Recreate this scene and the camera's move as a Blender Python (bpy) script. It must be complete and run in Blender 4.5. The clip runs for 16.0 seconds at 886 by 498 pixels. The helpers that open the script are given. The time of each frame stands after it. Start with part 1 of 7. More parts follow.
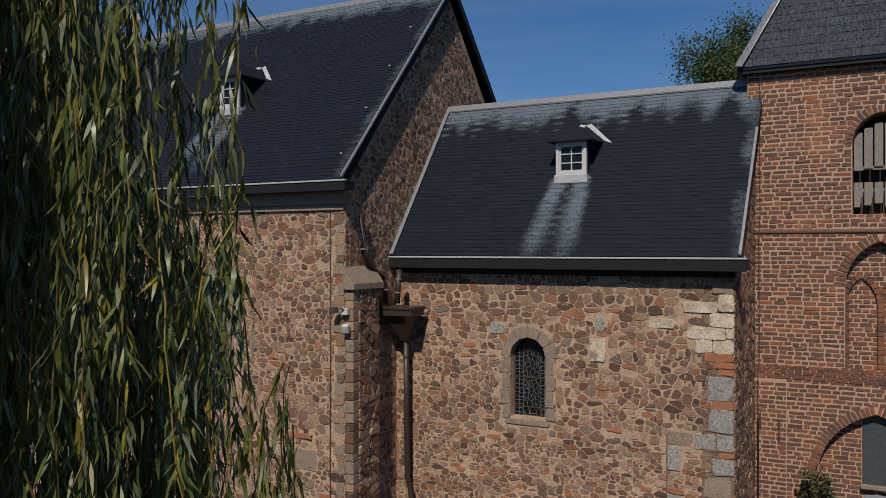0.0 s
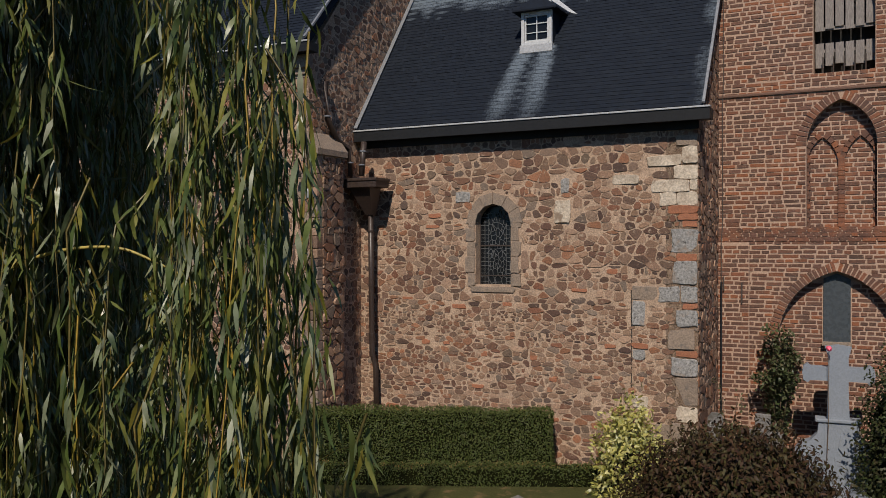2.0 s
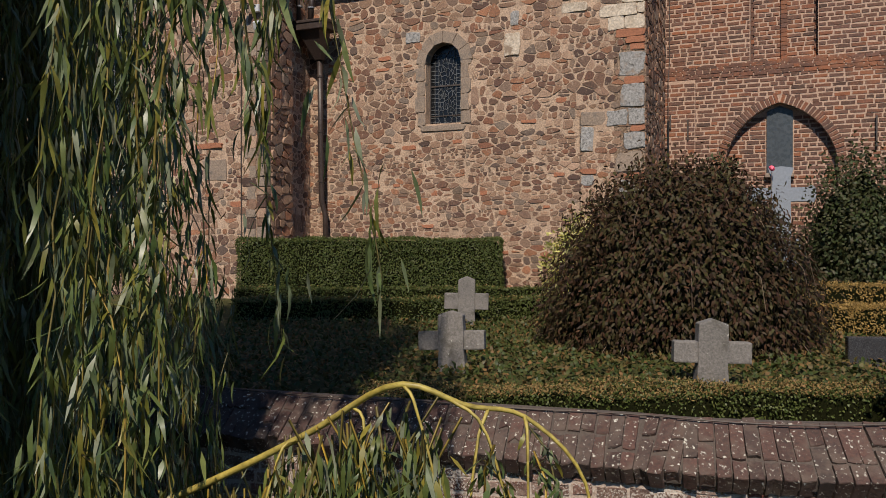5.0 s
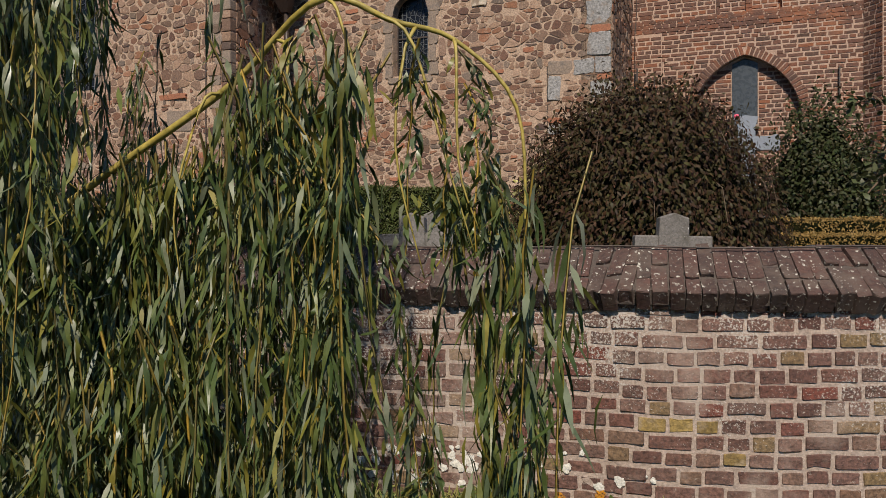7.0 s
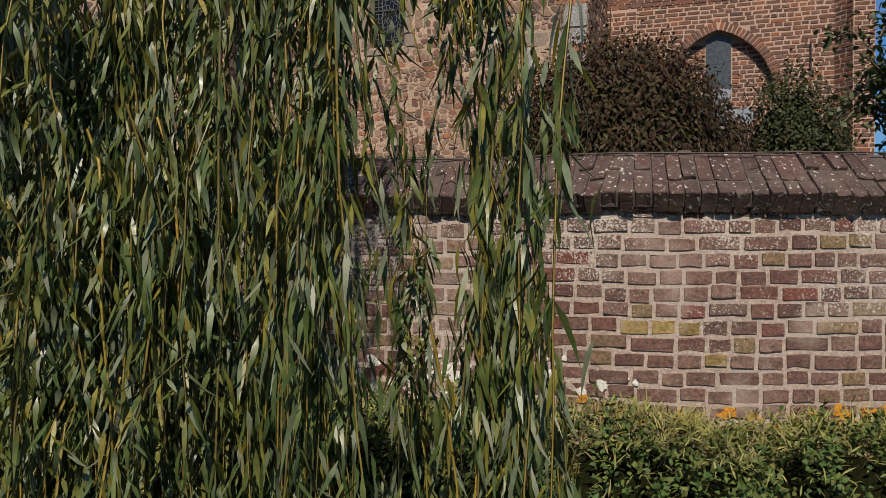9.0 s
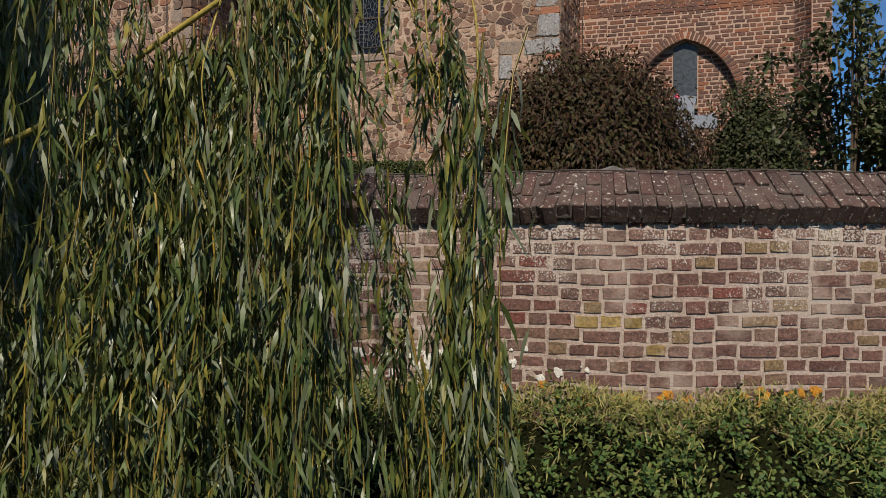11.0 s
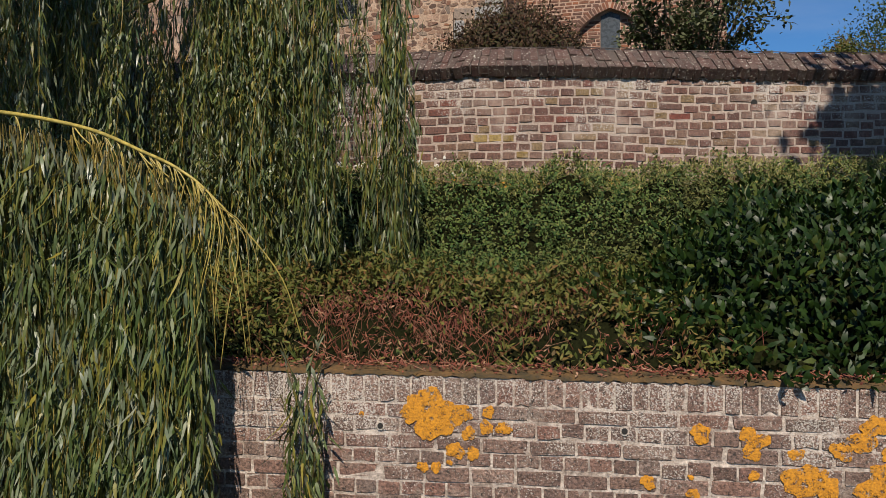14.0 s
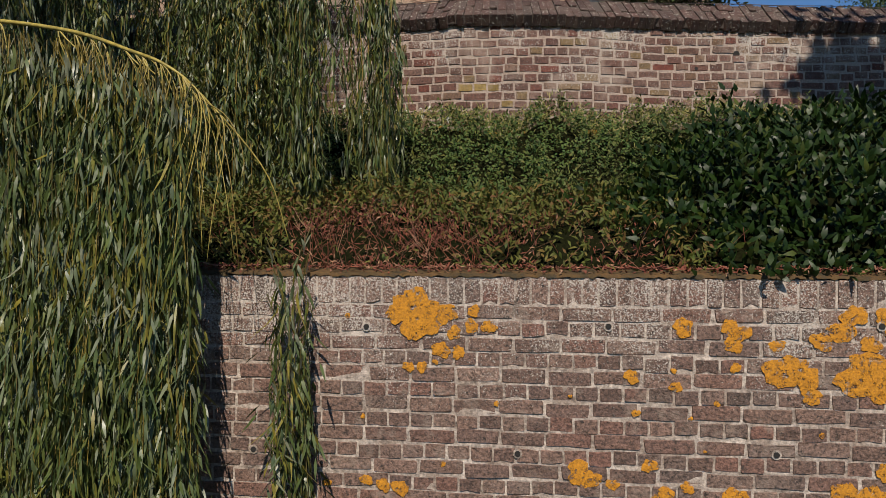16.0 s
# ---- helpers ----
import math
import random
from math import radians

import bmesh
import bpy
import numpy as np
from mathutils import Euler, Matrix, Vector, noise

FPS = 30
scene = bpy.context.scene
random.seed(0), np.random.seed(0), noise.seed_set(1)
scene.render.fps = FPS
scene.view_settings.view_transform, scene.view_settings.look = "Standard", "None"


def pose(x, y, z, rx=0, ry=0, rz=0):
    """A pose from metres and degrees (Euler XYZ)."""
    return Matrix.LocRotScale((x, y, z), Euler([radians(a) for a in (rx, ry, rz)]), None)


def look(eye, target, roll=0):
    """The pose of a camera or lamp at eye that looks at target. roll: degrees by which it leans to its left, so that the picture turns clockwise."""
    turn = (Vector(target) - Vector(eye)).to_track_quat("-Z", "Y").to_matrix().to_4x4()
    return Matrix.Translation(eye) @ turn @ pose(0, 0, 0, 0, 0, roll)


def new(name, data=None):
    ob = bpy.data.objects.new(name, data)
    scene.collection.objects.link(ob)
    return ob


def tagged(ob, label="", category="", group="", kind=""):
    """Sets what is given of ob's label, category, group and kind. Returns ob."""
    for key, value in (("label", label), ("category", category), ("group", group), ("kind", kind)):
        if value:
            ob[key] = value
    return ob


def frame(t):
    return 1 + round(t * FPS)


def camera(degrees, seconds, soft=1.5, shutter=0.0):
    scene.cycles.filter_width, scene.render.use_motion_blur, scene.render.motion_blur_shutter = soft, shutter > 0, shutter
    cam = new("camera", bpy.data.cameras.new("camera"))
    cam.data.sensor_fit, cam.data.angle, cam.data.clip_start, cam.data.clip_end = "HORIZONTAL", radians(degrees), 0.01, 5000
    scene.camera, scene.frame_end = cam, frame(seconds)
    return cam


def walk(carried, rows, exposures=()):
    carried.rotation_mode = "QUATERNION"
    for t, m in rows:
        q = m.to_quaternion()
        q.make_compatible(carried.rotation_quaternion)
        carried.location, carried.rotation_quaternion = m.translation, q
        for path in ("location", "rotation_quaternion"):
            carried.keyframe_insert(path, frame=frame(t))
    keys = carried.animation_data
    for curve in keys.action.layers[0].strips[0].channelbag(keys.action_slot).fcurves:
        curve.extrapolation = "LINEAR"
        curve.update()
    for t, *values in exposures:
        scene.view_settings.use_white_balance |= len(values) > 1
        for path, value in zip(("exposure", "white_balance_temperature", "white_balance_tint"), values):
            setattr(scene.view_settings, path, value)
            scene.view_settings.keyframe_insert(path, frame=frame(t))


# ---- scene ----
cam = camera(54.3, 16.0, 0.8)
METRES, EYE, TILT, LEAN, TURN = 11.0, 6.0, 0.0, 0.0, 0.0
ROWS = [
    (0.0, 0.0, 0.0, 0.0, 0.0, 0.0, -0.0),
    (0.5, 0.0007, 0.0014, -0.054, -0.6, -0.02, 0.01),
    (1.0, 0.0051, 0.0029, -0.1045, -0.97, -0.12, 0.05),
    (1.5, 0.0048, 0.0059, -0.1561, -1.54, -0.17, 0.06),
    (2.0, 0.0049, 0.0091, -0.206, -2.12, -0.23, 0.03),
    (2.5, 0.0056, 0.0118, -0.2512, -2.66, -0.25, 0.01),
    (3.0, 0.0031, 0.0118, -0.2929, -3.23, -0.3, 0.04),
    (3.5, -0.0003, 0.012, -0.3362, -3.77, -0.3, 0.09),
    (4.0, -0.0017, 0.0116, -0.3809, -4.31, -0.29, 0.13),
    (4.5, 0.0044, 0.0106, -0.4212, -4.78, -0.31, 0.07),
    (5.0, 0.0093, 0.0119, -0.4598, -5.25, -0.3, 0.03),
    (7.5, 0.0195, 0.019, -0.549, -7.5, -0.26, -0.07),
    (8.0, 0.0159, 0.0212, -0.5642, -7.98, -0.29, -0.17),
    (8.5, 0.0146, 0.0198, -0.5741, -8.37, -0.34, -0.18),
    (9.0, 0.0149, 0.019, -0.5762, -8.84, -0.34, -0.25),
    (9.5, 0.0163, 0.0177, -0.5683, -9.24, -0.35, -0.24),
    (12.0, -0.0059, -0.1406, -0.5849, -10.73, -0.73, -0.16),
    (12.5, -0.0142, -0.2176, -0.613, -11.0, -0.81, -0.12),
    (13.0, -0.0188, -0.2781, -0.652, -11.2, -0.81, -0.04),
    (13.5, -0.0186, -0.2943, -0.675, -11.51, -0.68, -0.06),
    (14.0, -0.0191, -0.2994, -0.6901, -11.82, -0.67, -0.07),
    (14.5, -0.0188, -0.3002, -0.701, -12.07, -0.62, -0.09),
    (15.0, -0.0185, -0.3012, -0.7109, -12.33, -0.58, -0.09),
    (15.5, -0.0187, -0.302, -0.7213, -12.57, -0.57, -0.09),
    (16.0, -0.0199, -0.3023, -0.732, -12.81, -0.55, -0.07),
]
walk(cam, [(t, pose(0, 0, EYE, TILT, LEAN, TURN) @ pose(METRES * x, METRES * y, METRES * z, 90 + pitch, roll, yaw)) for t, x, y, z, yaw, pitch, roll in ROWS],
     [(0.0, -.33), (2.0, -.19), (3.5, -.02), (5.0, .07), (9.5, .05), (12.0, -.02), (12.8, .22), (13.6, .29), (14.3, .18), (15.0, .08), (16.0, .0)])

# ---- world, sun ----
SUN_AZ, SUN_EL = 15.0, 47.0   # degrees towards -x from -y; height above the horizon
world = bpy.data.worlds.new("sky_world")
scene.world = world
world.use_nodes = True
wn = world.node_tree.nodes
sky = wn.new("ShaderNodeTexSky")
sky.sky_type, sky.sun_disc = "NISHITA", False
sky.sun_elevation, sky.sun_rotation = radians(SUN_EL), radians(180 + SUN_AZ)
sky.altitude, sky.air_density, sky.dust_density, sky.ozone_density = 50, 1.0, 0.4, 3.5
wn["Background"].inputs["Strength"].default_value = 0.048
tone = wn.new("ShaderNodeMix")
tone.data_type, tone.blend_type = "RGBA", "MULTIPLY"
tone.inputs["Factor"].default_value, tone.inputs["B"].default_value = 1.0, (.64, 1.15, 1.66, 1)
world.node_tree.links.new(sky.outputs[0], tone.inputs["A"])
# faint high cloud over the whole sky
way = wn.new("ShaderNodeTexCoord")
spread = wn.new("ShaderNodeMapping")
spread.inputs["Scale"].default_value, spread.inputs["Rotation"].default_value = (1.5, 3.0, 9.0), (.12, .05, 0)
veil = wn.new("ShaderNodeTexNoise")
veil.inputs["Scale"].default_value, veil.inputs["Detail"].default_value, veil.inputs["Roughness"].default_value = 1.6, 6.0, .55
thin = wn.new("ShaderNodeValToRGB")
thin.color_ramp.elements[0].position, thin.color_ramp.elements[1].position = .40, .80
thin.color_ramp.elements[1].color = (.36, .36, .36, 1)
cloud = wn.new("ShaderNodeMix")
cloud.data_type = "RGBA"
cloud.inputs["B"].default_value = (7.5, 8.6, 10.5, 1)
for a, b in ((way.outputs["Generated"], spread.inputs["Vector"]), (spread.outputs[0], veil.inputs["Vector"]), (veil.outputs["Fac"], thin.inputs["Fac"]), (thin.outputs["Color"], cloud.inputs["Factor"]),
             (tone.outputs["Result"], cloud.inputs["A"]), (cloud.outputs["Result"], wn["Background"].inputs["Color"])):
    world.node_tree.links.new(a, b)
sun = new("sun", bpy.data.lights.new("sun", "SUN"))
sun.data.energy, sun.data.angle, sun.data.color = 4.9, radians(0.55), (1.0, 0.89, 0.755)
sx, sy, sz = -math.sin(radians(SUN_AZ)) * math.cos(radians(SUN_EL)), -math.cos(radians(SUN_AZ)) * math.cos(radians(SUN_EL)), math.sin(radians(SUN_EL))
sun.matrix_world = look((sx * 60, sy * 60, sz * 60), (0, 0, 0))
scene.view_settings.exposure = 0.0

# ---- node materials ----
def ramp_node(nt, stops, interp="LINEAR"):
    r = nt.nodes.new("ShaderNodeValToRGB")
    r.color_ramp.interpolation = interp
    while len(r.color_ramp.elements) < len(stops):
        r.color_ramp.elements.new(0.5)
    for e, (p, c) in zip(r.color_ramp.elements, stops):
        e.position, e.color = p, (*c, 1)
    return r


def noise_node(nt, scale, detail=4.0, rough=0.55, stretch=(1, 1, 1), offset=(0, 0, 0)):
    geo = nt.nodes.new("ShaderNodeNewGeometry")
    m = nt.nodes.new("ShaderNodeMapping")
    m.inputs["Scale"].default_value, m.inputs["Location"].default_value = stretch, offset
    n = nt.nodes.new("ShaderNodeTexNoise")
    n.inputs["Scale"].default_value, n.inputs["Detail"].default_value, n.inputs["Roughness"].default_value = scale, detail, rough
    nt.links.new(geo.outputs["Position"], m.inputs["Vector"])
    nt.links.new(m.outputs[0], n.inputs["Vector"])
    return n


def mix_col(nt, fac, a, b, blend="MIX"):
    m = nt.nodes.new("ShaderNodeMix")
    m.data_type, m.blend_type = "RGBA", blend
    for sock, v in ((m.inputs["Factor"], fac), (m.inputs["A"], a), (m.inputs["B"], b)):
        if isinstance(v, (int, float)):
            sock.default_value = v
        elif isinstance(v, tuple):
            sock.default_value = (*v, 1)
        else:
            nt.links.new(v, sock)
    return m.outputs["Result"]


def surface(name, stops, source="noise", scale=3.0, grain=40.0, grain_amount=0.35, rough=0.85, bump=0.3, bump_scale=30.0, metal=0.0,
            stain=None, stain_scale=2.0, stain_lo=0.55, stain_hi=0.7, stain2=None, stain2_scale=25.0, stain2_lo=0.6, stain2_hi=0.66,
            stretch=(1, 1, 1), translucent=0.0, spec=0.5, bump_dist=0.01, rough_var=0.15):
    """Colour stops picked by noise, by each object or by each loose piece, with grain, one or two kinds of stain, and bump."""
    mat = bpy.data.materials.new(name)
    mat.use_nodes = True
    nt = mat.node_tree
    b = nt.nodes["Principled BSDF"]
    r = ramp_node(nt, stops)
    if source == "object":
        s = nt.nodes.new("ShaderNodeObjectInfo").outputs["Random"]
    elif source == "island":
        s = nt.nodes.new("ShaderNodeNewGeometry").outputs["Random Per Island"]
    else:
        s = noise_node(nt, scale, 5, stretch=stretch).outputs["Fac"]
    nt.links.new(s, r.inputs["Fac"])
    col = r.outputs["Color"]
    g = noise_node(nt, grain, 6, 0.65, stretch=stretch)
    gr = ramp_node(nt, [(0.34, (1 - grain_amount,) * 3), (0.66, (1 + grain_amount,) * 3)])
    nt.links.new(g.outputs["Fac"], gr.inputs["Fac"])
    col = mix_col(nt, 1.0, col, gr.outputs["Color"], "MULTIPLY")
    for st, sc, lo, hi, off in ((stain, stain_scale, stain_lo, stain_hi, (3, 7, 1)), (stain2, stain2_scale, stain2_lo, stain2_hi, (11, 2, 5))):
        if st:
            n = noise_node(nt, sc, 7, 0.65, stretch=stretch, offset=off)
            f = ramp_node(nt, [(lo, (0, 0, 0)), (hi, (1, 1, 1))])
            nt.links.new(n.outputs["Fac"], f.inputs["Fac"])
            col = mix_col(nt, f.outputs["Color"], col, st)
    nt.links.new(col, b.inputs["Base Color"])
    rr = ramp_node(nt, [(0.3, (max(rough - rough_var, 0.02),) * 3), (0.7, (min(rough + rough_var, 1),) * 3)])
    nt.links.new(g.outputs["Fac"], rr.inputs["Fac"])
    nt.links.new(rr.outputs["Color"], b.inputs["Roughness"])
    b.inputs["Metallic"].default_value = metal
    b.inputs["Specular IOR Level"].default_value = spec
    if bump:
        n = noise_node(nt, bump_scale, 6, 0.6, stretch=stretch)
        bm_ = nt.nodes.new("ShaderNodeBump")
        bm_.inputs["Strength"].default_value, bm_.inputs["Distance"].default_value = bump, bump_dist
        nt.links.new(n.outputs["Fac"], bm_.inputs["Height"])
        nt.links.new(bm_.outputs["Normal"], b.inputs["Normal"])
    if translucent:
        t = nt.nodes.new("ShaderNodeBsdfTranslucent")
        nt.links.new(col, t.inputs["Color"])
        ms = nt.nodes.new("ShaderNodeMixShader")
        ms.inputs[0].default_value = translucent
        nt.links.new(b.outputs[0], ms.inputs[1])
        nt.links.new(t.outputs[0], ms.inputs[2])
        nt.links.new(ms.outputs[0], nt.nodes["Material Output"].inputs["Surface"])
    return mat


def even(cols):
    return [(i / max(len(cols) - 1, 1), c) for i, c in enumerate(cols)]


RUBBLE = even([(0.129, 0.065, 0.045), (0.061, 0.036, 0.028), (0.196, 0.117, 0.074), (0.286, 0.182, 0.121), (0.148, 0.075, 0.049), (0.085, 0.045, 0.033), (0.233, 0.149, 0.102), (0.329, 0.211, 0.144), (0.122, 0.084, 0.059), (0.201, 0.084, 0.048), (0.101, 0.054, 0.039), (0.265, 0.163, 0.106), (0.164, 0.123, 0.095), (0.067, 0.037, 0.029), (0.223, 0.132, 0.085), (0.371, 0.245, 0.169), (0.156, 0.084, 0.055), (0.207, 0.156, 0.120), (0.300, 0.135, 0.072), (0.093, 0.057, 0.043), (0.307, 0.187, 0.121), (0.133, 0.068, 0.045), (0.239, 0.108, 0.057), (0.175, 0.098, 0.063)])
TOWER = even([(0.105, 0.051, 0.034), (0.153, 0.068, 0.043), (0.121, 0.059, 0.041), (0.068, 0.037, 0.027), (0.203, 0.076, 0.041), (0.109, 0.053, 0.037), (0.141, 0.068, 0.046), (0.085, 0.044, 0.032), (0.234, 0.082, 0.037), (0.121, 0.054, 0.035), (0.138, 0.068, 0.050), (0.093, 0.046, 0.032)])
GARDEN = even([(.17, .075, .055), (.22, .145, .115), (.11, .058, .046), (.23, .155, .122), (.18, .085, .064), (.16, .11, .09), (.25, .17, .125), (.12, .06, .048), (.21, .13, .105), (.17, .095, .075), (.26, .20, .095), (.19, .12, .098), (.20, .065, .045), (.15, .09, .072)])
LOWER = even([(.150, .092, .070), (.190, .118, .090), (.110, .068, .053), (.20, .124, .095), (.140, .098, .08), (.175, .088, .065), (.128, .082, .066), (.185, .103, .077), (.105, .072, .058), (.215, .14, .108)])
COPE = even([(.044, .025, .021), (.075, .038, .030), (.05, .034, .029), (.088, .043, .034), (.060, .033, .027), (.07, .048, .040)])


def pair(name, stops, **kw):
    """The same stuff for single pieces and for pieces joined in one mesh."""
    return surface(name + "_piece", stops, "object", **kw), surface(name + "_joined", stops, "island", **kw)


M_RUBBLE = pair("rubble_stone", RUBBLE, grain=45, grain_amount=.4, bump=.6, bump_scale=35, stain=(.38, .285, .205), stain_scale=14, stain_lo=.58, stain_hi=.70, stain2=(.07, .046, .036), stain2_scale=30, stain2_lo=.62, stain2_hi=.72)
M_TOWER = pair("tower_brick", TOWER, grain=35, grain_amount=.3, bump=.5, bump_scale=45, stain=(.30, .112, .05), stain_scale=1.25, stain_lo=.55, stain_hi=.72, stain2=(.25, .165, .115), stain2_scale=30, stain2_lo=.58, stain2_hi=.68)
M_GARDEN = pair("garden_brick", [(p, (.70 * c[0], .62 * c[1], .61 * c[2])) for p, c in GARDEN], grain=60, grain_amount=.5, bump=.8, bump_scale=50, stain=(.36, .275, .225), stain_scale=2.2, stain_lo=.49, stain_hi=.72, stain2=(.42, .36, .30), stain2_scale=34, stain2_lo=.62, stain2_hi=.74)
M_LOWER = pair("lower_brick", LOWER, grain=75, grain_amount=.65, bump=1.0, bump_scale=60, stain=(.28, .215, .172), stain_scale=7.0, stain_lo=.54, stain_hi=.74, stain2=(.040, .030, .025), stain2_scale=46, stain2_lo=.57, stain2_hi=.65)
M_MORTAR_C = surface("mortar_coping", even([(.045, .034, .028), (.08, .062, .052), (.06, .045, .038)]), scale=5, grain=90, bump=.6, bump_scale=80)
M_COPE = pair("coping_brick", COPE, grain=60, grain_amount=.4, bump=.7, bump_scale=60, stain=(.105, .075, .060), stain_scale=9, stain_lo=.46, stain_hi=.66, stain2=(.5, .48, .42), stain2_scale=48, stain2_lo=.6, stain2_hi=.635)
M_MORTAR = surface("mortar_rubble", even([(.29, .198, .138), (.43, .305, .218), (.35, .243, .169), (.41, .285, .20)]), scale=1.6, grain=45, grain_amount=.45, bump=.5, bump_scale=70, stain=(.22, .148, .103), stain_scale=5, stain_lo=.56, stain_hi=.7)
M_MORTAR_T = surface("mortar_tower", even([(.33, .215, .155), (.42, .285, .21), (.28, .178, .127)]), scale=3, grain=90, bump=.4, bump_scale=80)
M_MORTAR_G = surface("mortar_garden", even([(.30, .225, .185), (.37, .29, .24), (.25, .185, .15)]), scale=4, grain=70, grain_amount=.35, bump=.5, bump_scale=90, stain=(.40, .34, .29), stain_scale=2.2, stain_lo=.47, stain_hi=.68)
M_MORTAR_L = surface("mortar_lower", even([(.34, .275, .225), (.48, .41, .35), (.26, .20, .16), (.42, .35, .29)]), scale=9, grain=60, grain_amount=.5, bump=.6, bump_scale=70, stain=(.10, .075, .06), stain_scale=11, stain_lo=.6, stain_hi=.7)
M_BAND = surface("band_brick", even([(.065, .038, .03), (.12, .064, .045), (.085, .048, .036)]), scale=9, grain=40, bump=.5, bump_scale=40)
M_ASHLAR = surface("ashlar_grey", even([(.15, .115, .09), (.25, .19, .145), (.19, .15, .12)]), scale=6, grain=40, grain_amount=.35, bump=.5, bump_scale=40, stain=(.14, .12, .105), stain_scale=7)
M_ASHLAR_G = surface("ashlar_bluegrey", even([(.19, .185, .18), (.27, .26, .25), (.22, .205, .19)]), scale=8, grain=30, grain_amount=.5, bump=.8, bump_scale=25, stain=(.26, .19, .14), stain_scale=5, stain2=(.07, .065, .06), stain2_scale=22, stain2_lo=.58, stain2_hi=.66)
M_ASHLAR_W = surface("ashlar_white", even([(.42, .355, .28), (.56, .48, .385), (.36, .29, .22), (.50, .42, .33)]), scale=4, grain=30, grain_amount=.35, bump=.6, bump_scale=30, stain=(.24, .175, .125), stain_scale=5, stain_lo=.56, stain_hi=.66)
M_REDBRICK = surface("patch_brick", even([(.36, .15, .075), (.30, .12, .065), (.40, .19, .10)]), scale=12, grain=50, bump=.4)
M_SLATE = surface("slate", even([(.0052, .0088, .0165), (.0075, .0115, .0195), (.006, .0095, .0175), (.009, .013, .021)]), "island", grain=18, grain_amount=.4, rough=.7, bump=.3, bump_scale=50, spec=.2)
M_ZINC = surface("zinc", even([(.15, .16, .175), (.22, .23, .25), (.18, .19, .21)]), scale=6, grain=30, grain_amount=.2, rough=.5, metal=.3, bump=.1)
M_LEADW = surface("whitened_lead", even([(.33, .34, .36), (.45, .46, .48)]), scale=6, grain=25, grain_amount=.2, rough=.6, bump=.15)
M_ANTHRA = surface("anthracite_board", even([(.009, .010, .012), (.014, .015, .017)]), scale=4, grain=30, rough=.6, spec=.3, bump=.1)
M_PIPE = surface("brown_pipe", even([(.035, .024, .02), (.05, .034, .028)]), scale=5, grain=30, rough=.45, bump=.1)
M_WHITE = surface("white_paint", even([(.44, .45, .46), (.54, .55, .56)]), scale=5, grain=25, grain_amount=.12, rough=.5, bump=.1)
M_BOARDS = surface("weathered_boards", even([(.13, .115, .105), (.22, .195, .18), (.17, .15, .135)]), scale=6, grain=22, grain_amount=.4, stretch=(6, 6, .6), bump=.5, bump_scale=25)
M_DARK = surface("dark_inside", even([(.012, .011, .010), (.02, .018, .016)]), scale=3, grain=20, bump=0)
M_IRON = surface("iron", even([(.045, .035, .03), (.07, .05, .04)]), scale=9, grain=50, rough=.6, bump=.3)
M_PANEL = surface("grey_panel", even([(.05, .06, .068), (.07, .08, .09)]), scale=2, grain=15, grain_amount=.12, rough=.28, bump=.05)
M_LEAD = surface("leading", even([(.11, .115, .12), (.17, .175, .18)]), scale=20, grain=50, rough=.6, bump=0)
M_CROSS = surface("grave_stone", even([(.11, .10, .094), (.18, .165, .155), (.14, .13, .122), (.20, .185, .17)]), scale=4, grain=60, grain_amount=.35, bump=.5, bump_scale=50, stain=(.09, .082, .07), stain_scale=6, stain_lo=.55, stain_hi=.68, stain2=(.5, .49, .45), stain2_scale=34, stain2_lo=.66, stain2_hi=.69)
M_BLUEST = surface("bluestone", even([(.17, .195, .235), (.22, .245, .285), (.195, .22, .26)]), scale=3, grain=40, grain_amount=.15, rough=.6, bump=.15)
M_GRANITE = surface("dark_granite", even([(.03, .03, .033), (.05, .05, .055)]), scale=30, grain=120, rough=.25, bump=0)
M_SOIL = surface("soil", even([(.07, .05, .032), (.12, .085, .052), (.09, .075, .04)]), scale=3, spec=.1, grain=40, bump=.8, bump_scale=25, stain=(.06, .08, .025), stain_scale=2)
M_LAWN = surface("grassy_ground", even([(.025, .034, .010), (.055, .055, .02), (.04, .046, .014)]), scale=1.5, spec=.1, grain=40, bump=.8, bump_scale=30, stain=(.15, .10, .05), stain_scale=5)
M_MOSS = surface("moss", even([(.05, .026, .010), (.12, .062, .018), (.035, .026, .009), (.09, .05, .018)]), scale=10, grain=60, bump=1.0, bump_scale=50)
M_BARK = surface("bark", even([(.05, .04, .03), (.09, .07, .052), (.065, .05, .038)]), scale=6, grain=20, stretch=(3, 3, .6), bump=1.0, bump_scale=14, bump_dist=.03)
M_TWIG = surface("willow_twig", even([(.36, .23, .03), (.14, .11, .03), (.10, .085, .03), (.22, .16, .03), (.09, .075, .028), (.13, .105, .03)]), "island", grain=30, rough=.45, bump=.1)
M_STEM = surface("stem", even([(.10, .07, .045), (.15, .10, .065)]), scale=10, grain=40, rough=.8, bump=.2)
M_DRY = surface("dry_stem", even([(0.169, 0.045, 0.024), (0.208, 0.062, 0.034), (0.338, 0.200, 0.120), (0.130, 0.033, 0.018), (0.182, 0.055, 0.030), (0.143, 0.037, 0.022), (0.104, 0.027, 0.016)]), "island", grain=40, rough=.9, bump=0)


